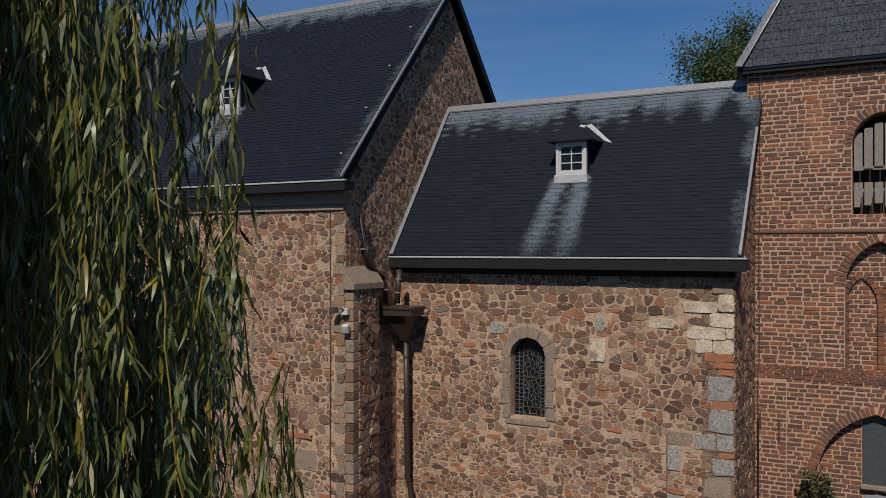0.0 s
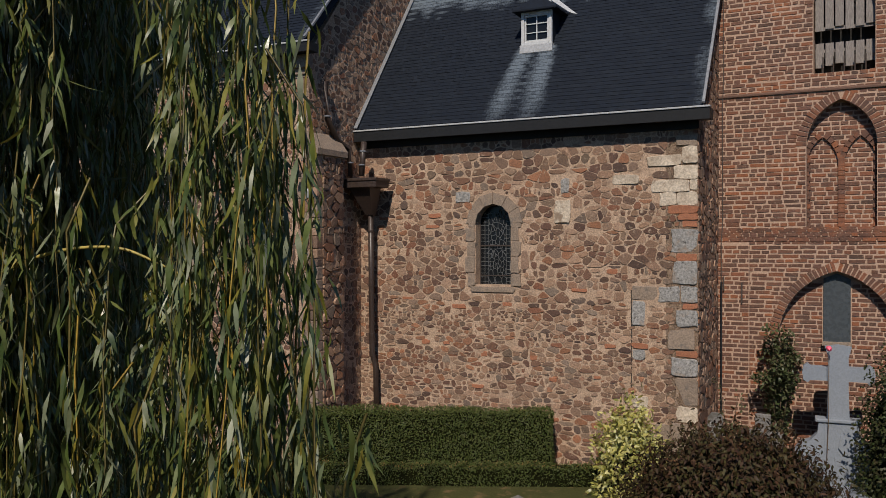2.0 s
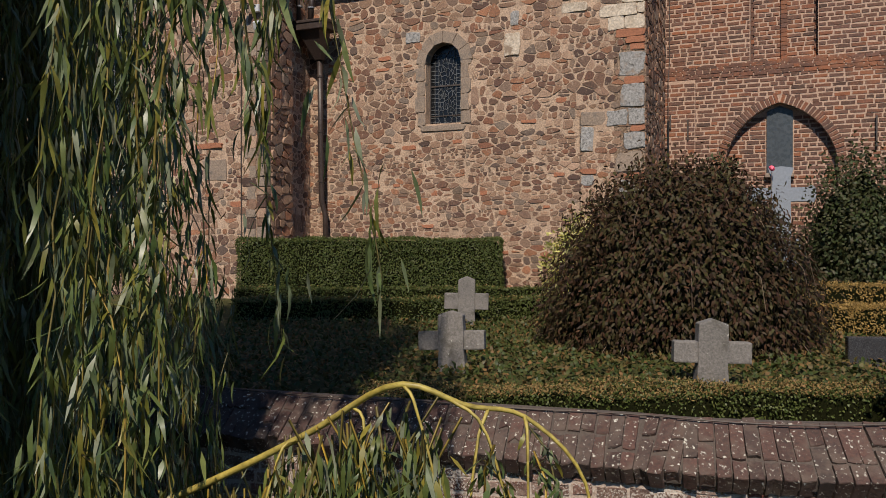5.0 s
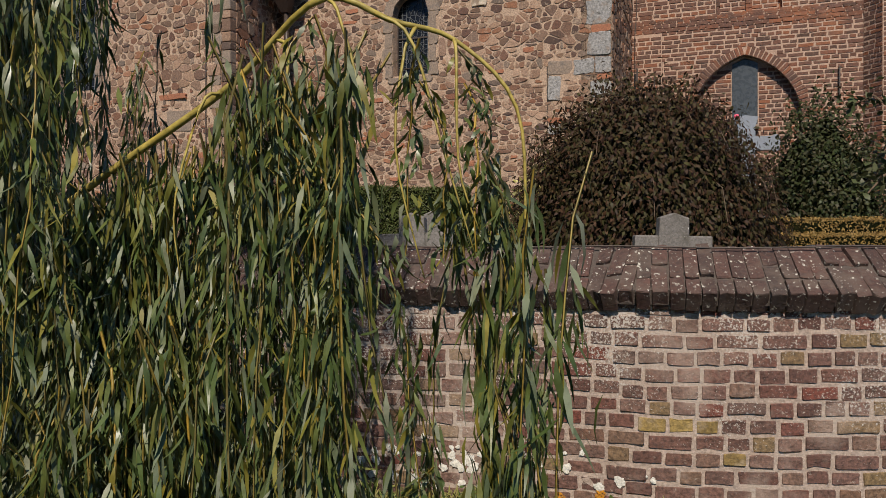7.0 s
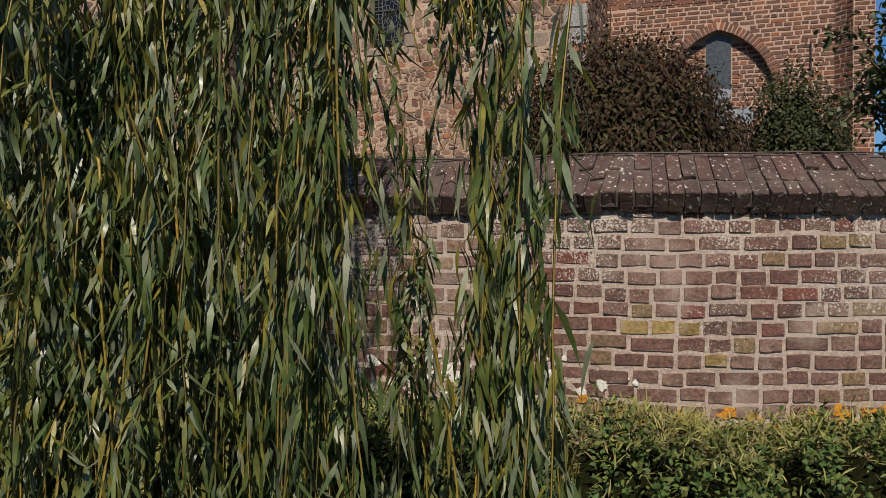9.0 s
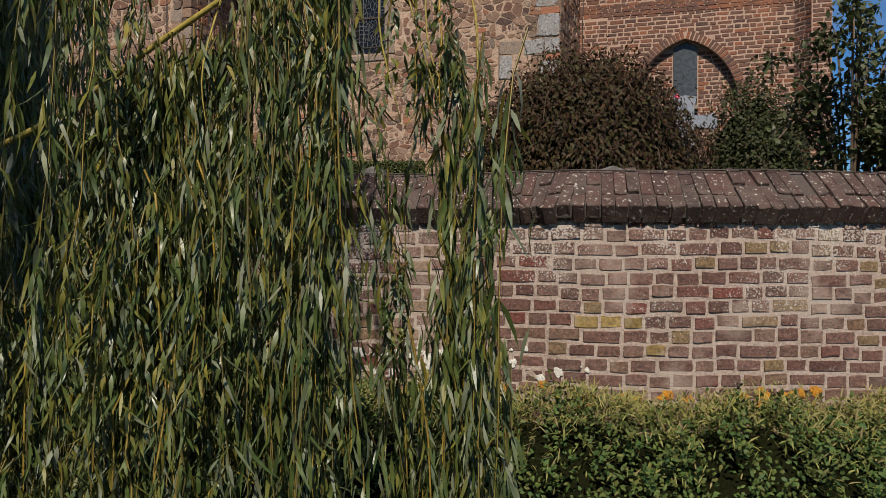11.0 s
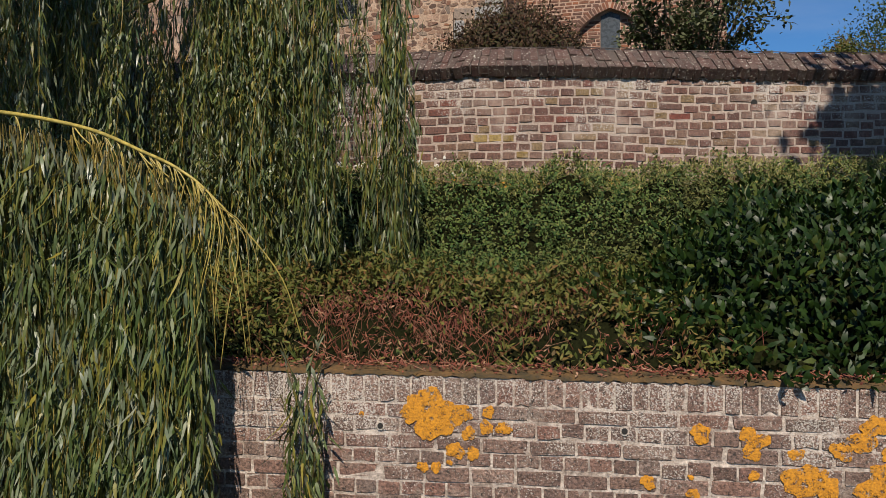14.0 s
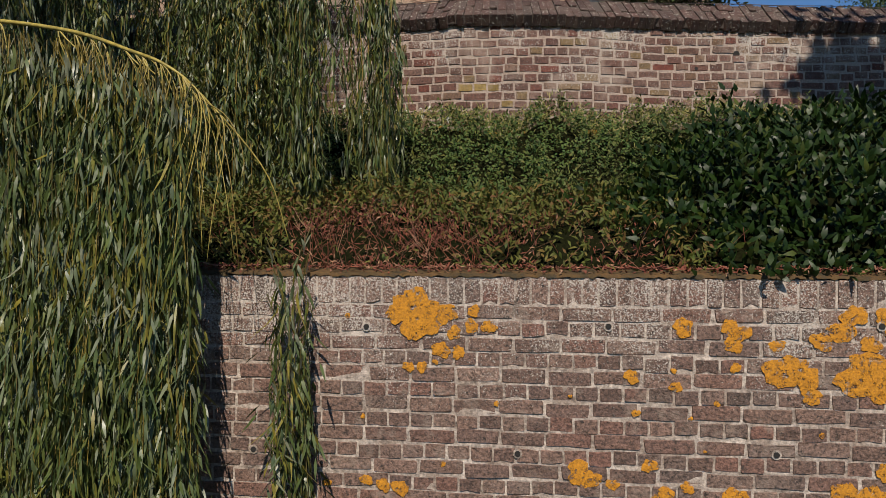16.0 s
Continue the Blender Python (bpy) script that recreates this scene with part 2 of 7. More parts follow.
def weather(mat, attr, colour, lo=.35, hi=.75):
    """Pale weathering on the slates, by how exposed each slate is and a fine streaky noise."""
    nt = mat.node_tree
    b = nt.nodes["Principled BSDF"]
    at = nt.nodes.new("ShaderNodeAttribute")
    at.attribute_name = attr
    n = noise_node(nt, 1.25, 5, .6, stretch=(26, 26, 1.7))
    m = nt.nodes.new("ShaderNodeMath")
    m.operation = "MULTIPLY"
    nt.links.new(at.outputs["Fac"], m.inputs[0])
    nt.links.new(n.outputs["Fac"], m.inputs[1])
    f = ramp_node(nt, [(.14, (0, 0, 0)), (.42, (1, 1, 1))])
    nt.links.new(m.outputs[0], f.inputs["Fac"])
    old = b.inputs["Base Color"].links[0].from_socket
    nt.links.new(mix_col(nt, f.outputs["Color"], old, colour), b.inputs["Base Color"])


weather(M_SLATE, "pale", (.105, .13, .16))


def bloom(mat, colour, low, high, scale=75.0, start=.93):
    """White salts that break out in fine flecks, thickest along the wall's top and in drifts below."""
    nt = mat.node_tree
    b = nt.nodes["Principled BSDF"]
    geo = nt.nodes.new("ShaderNodeNewGeometry")
    sep = nt.nodes.new("ShaderNodeSeparateXYZ")
    nt.links.new(geo.outputs["Position"], sep.inputs[0])
    r = nt.nodes.new("ShaderNodeMapRange")
    for k, v in (("From Min", low), ("From Max", high), ("To Min", .0), ("To Max", .17)):
        r.inputs[k].default_value = v
    nt.links.new(sep.outputs["Z"], r.inputs["Value"])
    fine, wide = noise_node(nt, scale, 7, .7, offset=(4, 9, 2)), noise_node(nt, 2.4, 5, .6, offset=(7, 1, 3))
    a = nt.nodes.new("ShaderNodeMath")
    a.operation = "MULTIPLY_ADD"
    a.inputs[1].default_value = .55
    nt.links.new(wide.outputs["Fac"], a.inputs[0])
    nt.links.new(r.outputs[0], a.inputs[2])
    c = nt.nodes.new("ShaderNodeMath")
    nt.links.new(a.outputs[0], c.inputs[0])
    nt.links.new(fine.outputs["Fac"], c.inputs[1])
    f = ramp_node(nt, [(start, (0, 0, 0)), (min(start + .05, 1.0), (.9, .9, .9))])
    nt.links.new(c.outputs[0], f.inputs["Fac"])
    old = b.inputs["Base Color"].links[0].from_socket
    nt.links.new(mix_col(nt, f.outputs["Color"], old, colour), b.inputs["Base Color"])


for m_ in (*M_LOWER, M_MORTAR_L):
    bloom(m_, (.50, .45, .395), -3.0, -2.2, 130.0, .95)
for m_ in (*M_GARDEN, M_MORTAR_G):
    bloom(m_, (.47, .43, .385), -1.0, -.1, 90.0, .97)


def leaf_mat(name, cols, rough=.45, trans=.3, spec=.4, patch=None, patch_scale=1.5):
    return surface(name, even(cols), "island", grain=25, grain_amount=.25, rough=rough, bump=0, translucent=trans, spec=spec, stain=patch, stain_scale=patch_scale, stain_lo=.48, stain_hi=.7)


M_WILLOW = leaf_mat("willow_leaf", [(0.043, 0.070, 0.020), (0.063, 0.095, 0.024), (0.099, 0.122, 0.027), (0.047, 0.077, 0.029), (0.176, 0.193, 0.125), (0.055, 0.083, 0.022), (0.169, 0.158, 0.027), (0.072, 0.105, 0.040), (0.115, 0.132, 0.028), (0.051, 0.078, 0.022), (0.211, 0.222, 0.151), (0.081, 0.105, 0.026), (0.203, 0.168, 0.027), (0.056, 0.084, 0.022)], .43, .14, .43)
M_BEECH = leaf_mat("copper_leaf", [(.034, .016, .010), (.05, .026, .013), (.04, .034, .012), (.026, .014, .009), (.075, .036, .018), (.052, .05, .015), (.04, .021, .012), (.044, .042, .014), (.062, .028, .014)], .62, .15, .2)
M_BOX = leaf_mat("box_leaf", [(.050, .074, .017), (.072, .094, .021), (.095, .104, .027), (.054, .078, .018)], .5, .2, .35)
M_BOXBROWN = leaf_mat("scorched_box_leaf", [(.22, .135, .05), (.30, .20, .08), (.16, .12, .045), (.25, .14, .06), (.12, .11, .03)], .7, .2, .25)
M_YELHEDGE = leaf_mat("golden_leaf", [(.34, .21, .06), (.27, .17, .05), (.40, .26, .09), (.21, .145, .045)], .6, .25, .3)
M_VARIEG = leaf_mat("variegated_leaf", [(.54, .50, .16), (.26, .26, .06), (.62, .58, .28), (.16, .18, .04), (.50, .45, .12), (.58, .53, .20)], .4, .25, .45)
M_COVER = leaf_mat("cotoneaster_leaf", [(.042, .088, .024), (.072, .12, .03), (.12, .155, .038), (.05, .10, .028), (.14, .14, .038), (.032, .072, .022)], .6, .15, .2, (.085, .075, .022), 1.6)
M_SHRUB = leaf_mat("olive_shrub_leaf", [(.085, .10, .023), (.12, .12, .028), (.06, .09, .02), (.165, .135, .035), (.125, .058, .024), (.07, .105, .023)], .6, .2, .15)
M_LAUREL = leaf_mat("laurel_leaf", [(.007, .018, .003), (.010, .025, .0045), (.017, .037, .006), (.006, .015, .003), (.025, .05, .009), (.009, .021, .004), (.06, .075, .013)], .42, .10, .2)
M_ROSELEAF = leaf_mat("rose_leaf", [(.055, .08, .025), (.075, .09, .035), (.10, .10, .05), (.05, .07, .028)], .5, .25, .4)
M_DARKLEAF = leaf_mat("dark_shrub_leaf", [(.036, .052, .016), (.05, .064, .019), (.052, .046, .02), (.03, .043, .014), (.06, .05, .024)], .55, .2, .25)
M_TREELEAF = leaf_mat("tree_leaf", [(.045, .07, .02), (.065, .09, .026), (.05, .075, .024)], .5, .3, .35)
M_IVY = leaf_mat("low_ivy_leaf", [(.036, .056, .012), (.054, .074, .016), (.20, .105, .04), (.044, .064, .014), (.03, .046, .010), (.085, .09, .024), (.15, .085, .035), (.04, .06, .013), (.06, .074, .018)], .55, .25, .3)
M_ROSE = surface("rose_petal", even([(.75, .06, .12), (.85, .12, .2)]), "island", grain=30, rough=.6, bump=0)


def lichen_mat():
    mat = surface("orange_lichen", even([(.40, .15, .008), (.50, .215, .014), (.30, .115, .008)]), scale=25, grain=90, grain_amount=.3, bump=.4, bump_scale=90)
    nt = mat.node_tree
    n = noise_node(nt, 30, 9, .85)
    f = ramp_node(nt, [(.43, (0, 0, 0)), (.48, (1, 1, 1))])
    nt.links.new(n.outputs["Fac"], f.inputs["Fac"])
    nt.links.new(f.outputs["Color"], nt.nodes["Principled BSDF"].inputs["Alpha"])
    return mat


M_LICHEN = lichen_mat()


def glass_mat(name, col, rough):
    mat = bpy.data.materials.new(name)
    mat.use_nodes = True
    b = mat.node_tree.nodes["Principled BSDF"]
    b.inputs["Base Color"].default_value, b.inputs["Roughness"].default_value = (*col, 1), rough
    b.inputs["Specular IOR Level"].default_value = .3
    n = noise_node(mat.node_tree, 9, 3)
    bm_ = mat.node_tree.nodes.new("ShaderNodeBump")
    bm_.inputs["Strength"].default_value, bm_.inputs["Distance"].default_value = .15, .01
    mat.node_tree.links.new(n.outputs["Fac"], bm_.inputs["Height"])
    mat.node_tree.links.new(bm_.outputs["Normal"], b.inputs["Normal"])
    return mat


M_GLASS = glass_mat("old_glass", (.010, .011, .013), .2)

# ---- mesh helpers ----
RNG = np.random.default_rng(7)


def mesh_from(name, verts, faces, mats, smooth=False, idx=None):
    me = bpy.data.meshes.new(name)
    me.from_pydata([tuple(v) for v in verts], [], [tuple(f) for f in faces])
    for m in (mats if isinstance(mats, (list, tuple)) else [mats]):
        me.materials.append(m)
    if idx is not None:
        me.polygons.foreach_set("material_index", np.asarray(idx, dtype=np.int32))
    if smooth:
        me.polygons.foreach_set("use_smooth", np.ones(len(me.polygons), dtype=bool))
    me.update()
    return me


def tri_mesh(name, verts, tris, mats, idx=None, smooth=False):
    """A mesh of triangles from two arrays, quick for many leaves."""
    me = bpy.data.meshes.new(name)
    v, f = np.asarray(verts, dtype=np.float32), np.asarray(tris, dtype=np.int32)
    me.vertices.add(len(v)), me.loops.add(len(f) * 3), me.polygons.add(len(f))
    me.vertices.foreach_set("co", v.ravel())
    me.loops.foreach_set("vertex_index", f.ravel())
    me.polygons.foreach_set("loop_start", np.arange(0, len(f) * 3, 3, dtype=np.int32))
    for m in (mats if isinstance(mats, (list, tuple)) else [mats]):
        me.materials.append(m)
    if idx is not None:
        me.polygons.foreach_set("material_index", np.asarray(idx, dtype=np.int32))
    if smooth:
        me.polygons.foreach_set("use_smooth", np.ones(len(f), dtype=bool))
    me.update(calc_edges=True)
    return me


def thing(name, label, category, at=None, group="", kind=""):
    """An empty at a thing's base, which parents its parts."""
    ob = tagged(new(name), label, category, group, kind)
    ob.empty_display_size = .2
    if at is not None:
        ob.matrix_world = at
    return ob


def part(name, data, parent, label="", kind="", at=None):
    ob = new(name, data)
    ob.parent = parent
    if at is not None:
        ob.matrix_basis = at
    return tagged(ob, label, kind=kind)


class Builder:
    """Gathers simple solids into one mesh."""

    def __init__(self):
        self.v, self.f = [], []

    def add(self, verts, faces, m=None):
        n = len(self.v)
        self.v += [tuple(m @ Vector(p)) for p in verts] if m is not None else [tuple(p) for p in verts]
        self.f += [tuple(i + n for i in f) for f in faces]
        return self

    def box(self, x0, x1, y0, y1, z0, z1, m=None, bevel=0.0):
        if bevel <= 0:
            v = [(x, y, z) for z in (z0, z1) for y in (y0, y1) for x in (x0, x1)]
            return self.add(v, [(0, 2, 3, 1), (4, 5, 7, 6), (0, 1, 5, 4), (2, 6, 7, 3), (0, 4, 6, 2), (1, 3, 7, 5)], m)
        bm = bmesh.new()
        bmesh.ops.create_cube(bm, size=1, matrix=Matrix.LocRotScale(((x0 + x1) / 2, (y0 + y1) / 2, (z0 + z1) / 2), None, (x1 - x0, y1 - y0, z1 - z0)))
        bmesh.ops.bevel(bm, geom=bm.edges[:], offset=bevel, segments=2, affect="EDGES", profile=.6)
        bm.verts.index_update()
        self.add([v.co for v in bm.verts], [[v.index for v in f.verts] for f in bm.faces], m)
        bm.free()
        return self

    def prism(self, outline, y0, y1, m=None):
        """An outline of (x, z), counter-clockwise seen from -y, drawn from y0 back to y1."""
        n = len(outline)
        v = [(x, y0, z) for x, z in outline] + [(x, y1, z) for x, z in outline]
        return self.add(v, [tuple(range(n)), tuple(range(2 * n - 1, n - 1, -1))] + [(i, i + n, (i + 1) % n + n, (i + 1) % n) for i in range(n)], m)

    def tube(self, pts, radius, sides=8, taper=1.0):
        pts = [Vector(p) for p in pts]
        rings = []
        for i, p in enumerate(pts):
            d = (pts[min(i + 1, len(pts) - 1)] - pts[max(i - 1, 0)]).normalized()
            a = d.orthogonal().normalized() if abs(d.z) > .95 else d.cross(Vector((0, 0, 1))).normalized()
            b = d.cross(a)
            r = radius[i] if isinstance(radius, (list, tuple)) else radius * (1 + (taper - 1) * i / max(len(pts) - 1, 1))
            rings.append([p + (a * math.cos(t) + b * math.sin(t)) * r for t in (2 * math.pi * k / sides for k in range(sides))])
        faces = [(i * sides + k, i * sides + (k + 1) % sides, (i + 1) * sides + (k + 1) % sides, (i + 1) * sides + k) for i in range(len(pts) - 1) for k in range(sides)]
        faces += [tuple(range(sides - 1, -1, -1)), tuple((len(pts) - 1) * sides + k for k in range(sides))]
        return self.add([q for r in rings for q in r], faces)

    def mesh(self, name, mats, smooth=False):
        me = mesh_from(name, self.v, self.f, mats, smooth)
        return me


def solid(name, parent, mat, build, label="", smooth=False):
    b = Builder()
    build(b)
    return part(name, b.mesh(name, mat, smooth), parent, label)


def smooth_line(pts, n):
    """n points of a Catmull-Rom curve through pts."""
    p = [np.array(q, float) for q in pts]
    p = [2 * p[0] - p[1]] + p + [2 * p[-1] - p[-2]]
    out = []
    for k in range(n):
        s = k / (n - 1) * (len(p) - 3)
        i = min(int(s), len(p) - 4)
        t = s - i
        a, b, c, d = p[i:i + 4]
        out.append(.5 * (2 * b + (c - a) * t + (2 * a - 5 * b + 4 * c - d) * t * t + (3 * b - a - 3 * c + d) * t ** 3))
    return out


# ---- pieces: bricks and stones ----
def brick_unit(k):
    """A brick 1 x 1 x 1 about its centre, its front (-y) worn: corners knocked off, edges ragged, face uneven."""
    r = np.random.default_rng(100 + k)
    o = []
    for sx_, sz_ in ((-1, -1), (1, -1), (1, 1), (-1, 1)):
        cx, cz = r.uniform(.015, .06), r.uniform(.05, .2)
        a, b = (sx_ * (.5 - cx), sz_ * (.5 - abs(r.normal(0, .05)))), (sx_ * (.5 - abs(r.normal(0, .018))), sz_ * (.5 - cz))
        o += [a, b] if sx_ * sz_ < 0 else [b, a]
        if sx_ * sz_ > 0:
            o.append((r.uniform(-.2, .2), sz_ * (.5 - abs(r.normal(0, .06)))))
    n = len(o)
    v = [(x, .5, z) for x, z in o] + [(x, -.455, z) for x, z in o]
    v += [(x * .97, -.5 + float(r.normal(0, .012)), z * .95) for x, z in o]
    f = [(i, (i + 1) % n, n + (i + 1) % n, n + i) for i in range(n)] + [(n + i, n + (i + 1) % n, 2 * n + (i + 1) % n, 2 * n + i) for i in range(n)] + [tuple(range(2 * n, 3 * n))]
    return v, f


BRICKS = [brick_unit(k) for k in range(24)]


def lay_pieces(name, rest_name, units, places, parent, mats, near, count=300, smooth=False):
    """places: (index of unit, matrix). The count places nearest to the point near become pieces of their own, the rest one joined mesh."""
    near = Vector(near)
    order = sorted(range(len(places)), key=lambda i: (places[i][1].translation - near).length)
    shared = [mesh_from(name, v, f, mats[0], smooth) for v, f in units]
    for i in order[:count]:
        k, m = places[i]
        part(name, shared[k], parent, at=m)
    if len(order) > count:
        vs, fs, n = [], [], 0
        arr = [(np.array(v), np.array(f, dtype=object)) for v, f in units]
        for i in order[count:]:
            k, m = places[i]
            mm = np.array(m)
            vv = arr[k][0] @ mm[:3, :3].T + mm[:3, 3]
            vs.append(vv)
            fs += [tuple(q + n for q in f) for f in units[k][1]]
            n += len(vv)
        part(rest_name, mesh_from(rest_name, np.concatenate(vs), fs, mats[1], smooth), parent, kind="stuff")


def brick_rows(intervals, z0, z1, course, long, short, joint, rng, bond="mixed", depth=.11, proud=.007, y=0.0, wob=.004):
    """Places of bricks in a plane: intervals(z) gives the stretches of u that are laid at height z."""
    out = []
    row, z = 0, z0
    while z + course * .6 < z1:
        for a, b in intervals(z + course / 2):
            u = a - rng.random() * short * .6 if row % 2 else a
            k = rng.integers(0, 2)
            while u < b - .02:
                if bond == "mixed":
                    w = long if (rng.random() < .55) else short
                elif bond == "english":
                    w = long if row % 2 else short
                elif bond == "tower":
                    w = long * rng.uniform(.85, 1.1) if (row % 2) == (rng.random() < .88) else short * rng.uniform(.85, 1.12)
                elif bond == "garden":
                    w = short * rng.uniform(.92, 1.25) if rng.random() < .84 else long * rng.uniform(.85, 1.1)
                elif bond == "header":
                    w = short if rng.random() < .88 else long
                else:
                    w = long if k % 2 else short
                k += 1
                w *= 1 + rng.normal(0, .03)
                s, e = max(u, a), min(u + w, b)
                if b - e < short * .35:
                    e = b
                if e - s > .025:
                    m = Matrix.LocRotScale(((s + e) / 2, y - proud + depth / 2 + rng.normal(0, .0015), z + course / 2 + rng.normal(0, wob * .5)),
                                           Euler((rng.normal(0, .012), rng.normal(0, .008), rng.normal(0, .006))),
                                           (e - s - joint, depth, course - joint * (1 + .25 * rng.normal())))
                    out.append((int(rng.integers(0, 24)), m))
                u = e if e == b else u + w
        z += course
        row += 1
    return out


def clip_poly(poly, nx, ny, c):
    """The part of a convex outline where nx x + ny y <= c."""
    out = []
    for i in range(len(poly)):
        p, q = poly[i], poly[(i + 1) % len(poly)]
        dp, dq = nx * p[0] + ny * p[1] - c, nx * q[0] + ny * q[1] - c
        if dp <= 0:
            out.append(p)
        if (dp < 0 < dq) or (dq < 0 < dp):
            t = dp / (dp - dq)
            out.append((p[0] + t * (q[0] - p[0]), p[1] + t * (q[1] - p[1])))
    return out


def stone_cells(w, h, sx, sz, rng, gap=.012, jitter=.42, keep=None):
    """Outlines of rubble stones over w x h: cells round scattered seeds, wider than high, drawn in by the mortar joint."""
    pts, row = [], 0
    z = -sz
    while z < h + sz:
        rh = sz * rng.uniform(.4, 1.6)
        u = -sx + rng.random() * sx
        while u < w + sx:
            cw = rh * sx / sz * rng.choice([.45, .7, 1.0, 1.5, 2.1], p=[.2, .27, .27, .18, .08])
            pts.append((u + cw / 2, z + rh / 2 + rng.normal(0, jitter * .4) * rh))
            if cw > 1.3 * sx and rng.random() < .3:
                pts.append((u + cw / 2, z + rh / 2 + rng.normal(0, .4) * rh))
            u += cw
        z += rh
        row += 1
    a = sx / sz * .8
    p = np.array(pts)
    dead = np.zeros(len(p), bool)
    for i in rng.permutation(len(p))[:len(p) // 12]:       # some large stones take their neighbours' room
        if not dead[i]:
            d = ((p - p[i]) / np.array([sx * rng.uniform(.5, .95), sz * rng.uniform(.7, 1.2)])) ** 2
            dead |= (d.sum(1) < 1) & (np.arange(len(p)) != i)
    p = p[~dead]
    q = p / np.array([a, 1.0])
    cells = []
    inside = np.where((p[:, 0] > -.05) & (p[:, 0] < w + .05) & (p[:, 1] > -.05) & (p[:, 1] < h + .05))[0]
    for i in inside:
        d = ((q - q[i]) ** 2).sum(1)
        near = np.argsort(d)[1:15]
        poly = [(-3 * sz, -3 * sz), (3 * sz, -3 * sz), (3 * sz, 3 * sz), (-3 * sz, 3 * sz)]
        g = gap * (.45 + min(rng.exponential(.85), 2.6))
        for j in near:
            dx, dz = q[j] - q[i]
            ln = math.hypot(dx, dz)
            poly = clip_poly(poly, dx / ln, dz / ln, ln / 2 - g)
            if len(poly) < 3:
                break
        if len(poly) < 3:
            continue
        o = [(x * a + p[i, 0], y + p[i, 1]) for x, y in poly]
        for nx, nz, c in ((-1, 0, -.004), (1, 0, w - .004), (0, -1, -.004), (0, 1, h - .004)):
            o = clip_poly(o, nx, nz, c)
            if len(o) < 3:
                break
        if len(o) < 3:
            continue
        cx, cz = np.mean([t[0] for t in o]), np.mean([t[1] for t in o])
        if max(abs(t[0] - cx) for t in o) < .022 or max(abs(t[1] - cz) for t in o) < .016:
            continue
        if keep and not keep(cx, cz, o):
            continue
        if noise.noise((cx * 1.3, cz * 1.3, 4.0)) + .5 * noise.noise((cx * 4, cz * 4, 9.0)) > .5 and rng.random() < .25:
            continue                                   # pointed over with mortar
        cells.append(((cx, cz), o))
    return cells


def stone_solid(cell, rng, proud=.015, sink=.02):
    """A stone with a rounded, uneven face, about its own centre."""
    (cx, cz), o = cell
    r = []
    c = rng.uniform(.11, .29)
    for i in range(len(o)):
        p, q = o[i], o[(i + 1) % len(o)]
        if math.hypot(p[0] - q[0], p[1] - q[1]) < .012:
            continue
        r += [(p[0] * (1 - c) + q[0] * c, p[1] * (1 - c) + q[1] * c), (p[0] * c + q[0] * (1 - c), p[1] * c + q[1] * (1 - c))]
    if len(r) < 5:
        r = list(o)
    n = len(r)
    pr = proud * rng.uniform(.5, 1.35)
    tilt = rng.normal(0, .035, 2)
    v = [(x - cx, sink, z - cz) for x, z in r]
    for s, dpt in ((.99, -.6), (.955, -1.0)):
        v += [((x - cx) * s + rng.normal(0, .003), dpt * pr + tilt[0] * (x - cx) + tilt[1] * (z - cz), (z - cz) * s + rng.normal(0, .003)) for x, z in r]
    v.append((rng.normal(0, .01), -pr * rng.uniform(.9, 1.15), rng.normal(0, .008)))
    f = [(i, (i + 1) % n, n + (i + 1) % n, n + i) for i in range(n)] + [(n + i, n + (i + 1) % n, 2 * n + (i + 1) % n, 2 * n + i) for i in range(n)]
    f += [(2 * n + i, 2 * n + (i + 1) % n, 3 * n) for i in range(n)]
    return v, f


def lay_stones(cells, frame_m, parent, near, rng, mats, count=300, name="stone", rest="stones", proud=.014):
    """Each stone in the plane of frame_m (x along, -y out, z up)."""
    near = Vector(near)
    items = []
    for c in cells:
        m = frame_m @ Matrix.Translation((c[0][0], 0, c[0][1]))
        items.append(((m.translation - near).length, m, stone_solid(c, rng, proud)))
    items.sort(key=lambda t: t[0])
    for d, m, (v, f) in items[:count]:
        part(name, mesh_from(name, v, f, mats[0]), parent, at=m)
    vs, fs, n = [], [], 0
    for d, m, (v, f) in items[count:]:
        mm = np.array(m)
        vs.append(np.array(v) @ mm[:3, :3].T + mm[:3, 3])
        fs += [tuple(q + n for q in t) for t in f]
        n += len(v)
    if vs:
        part(rest, mesh_from(rest, np.concatenate(vs), fs, mats[1]), parent, kind="stuff")


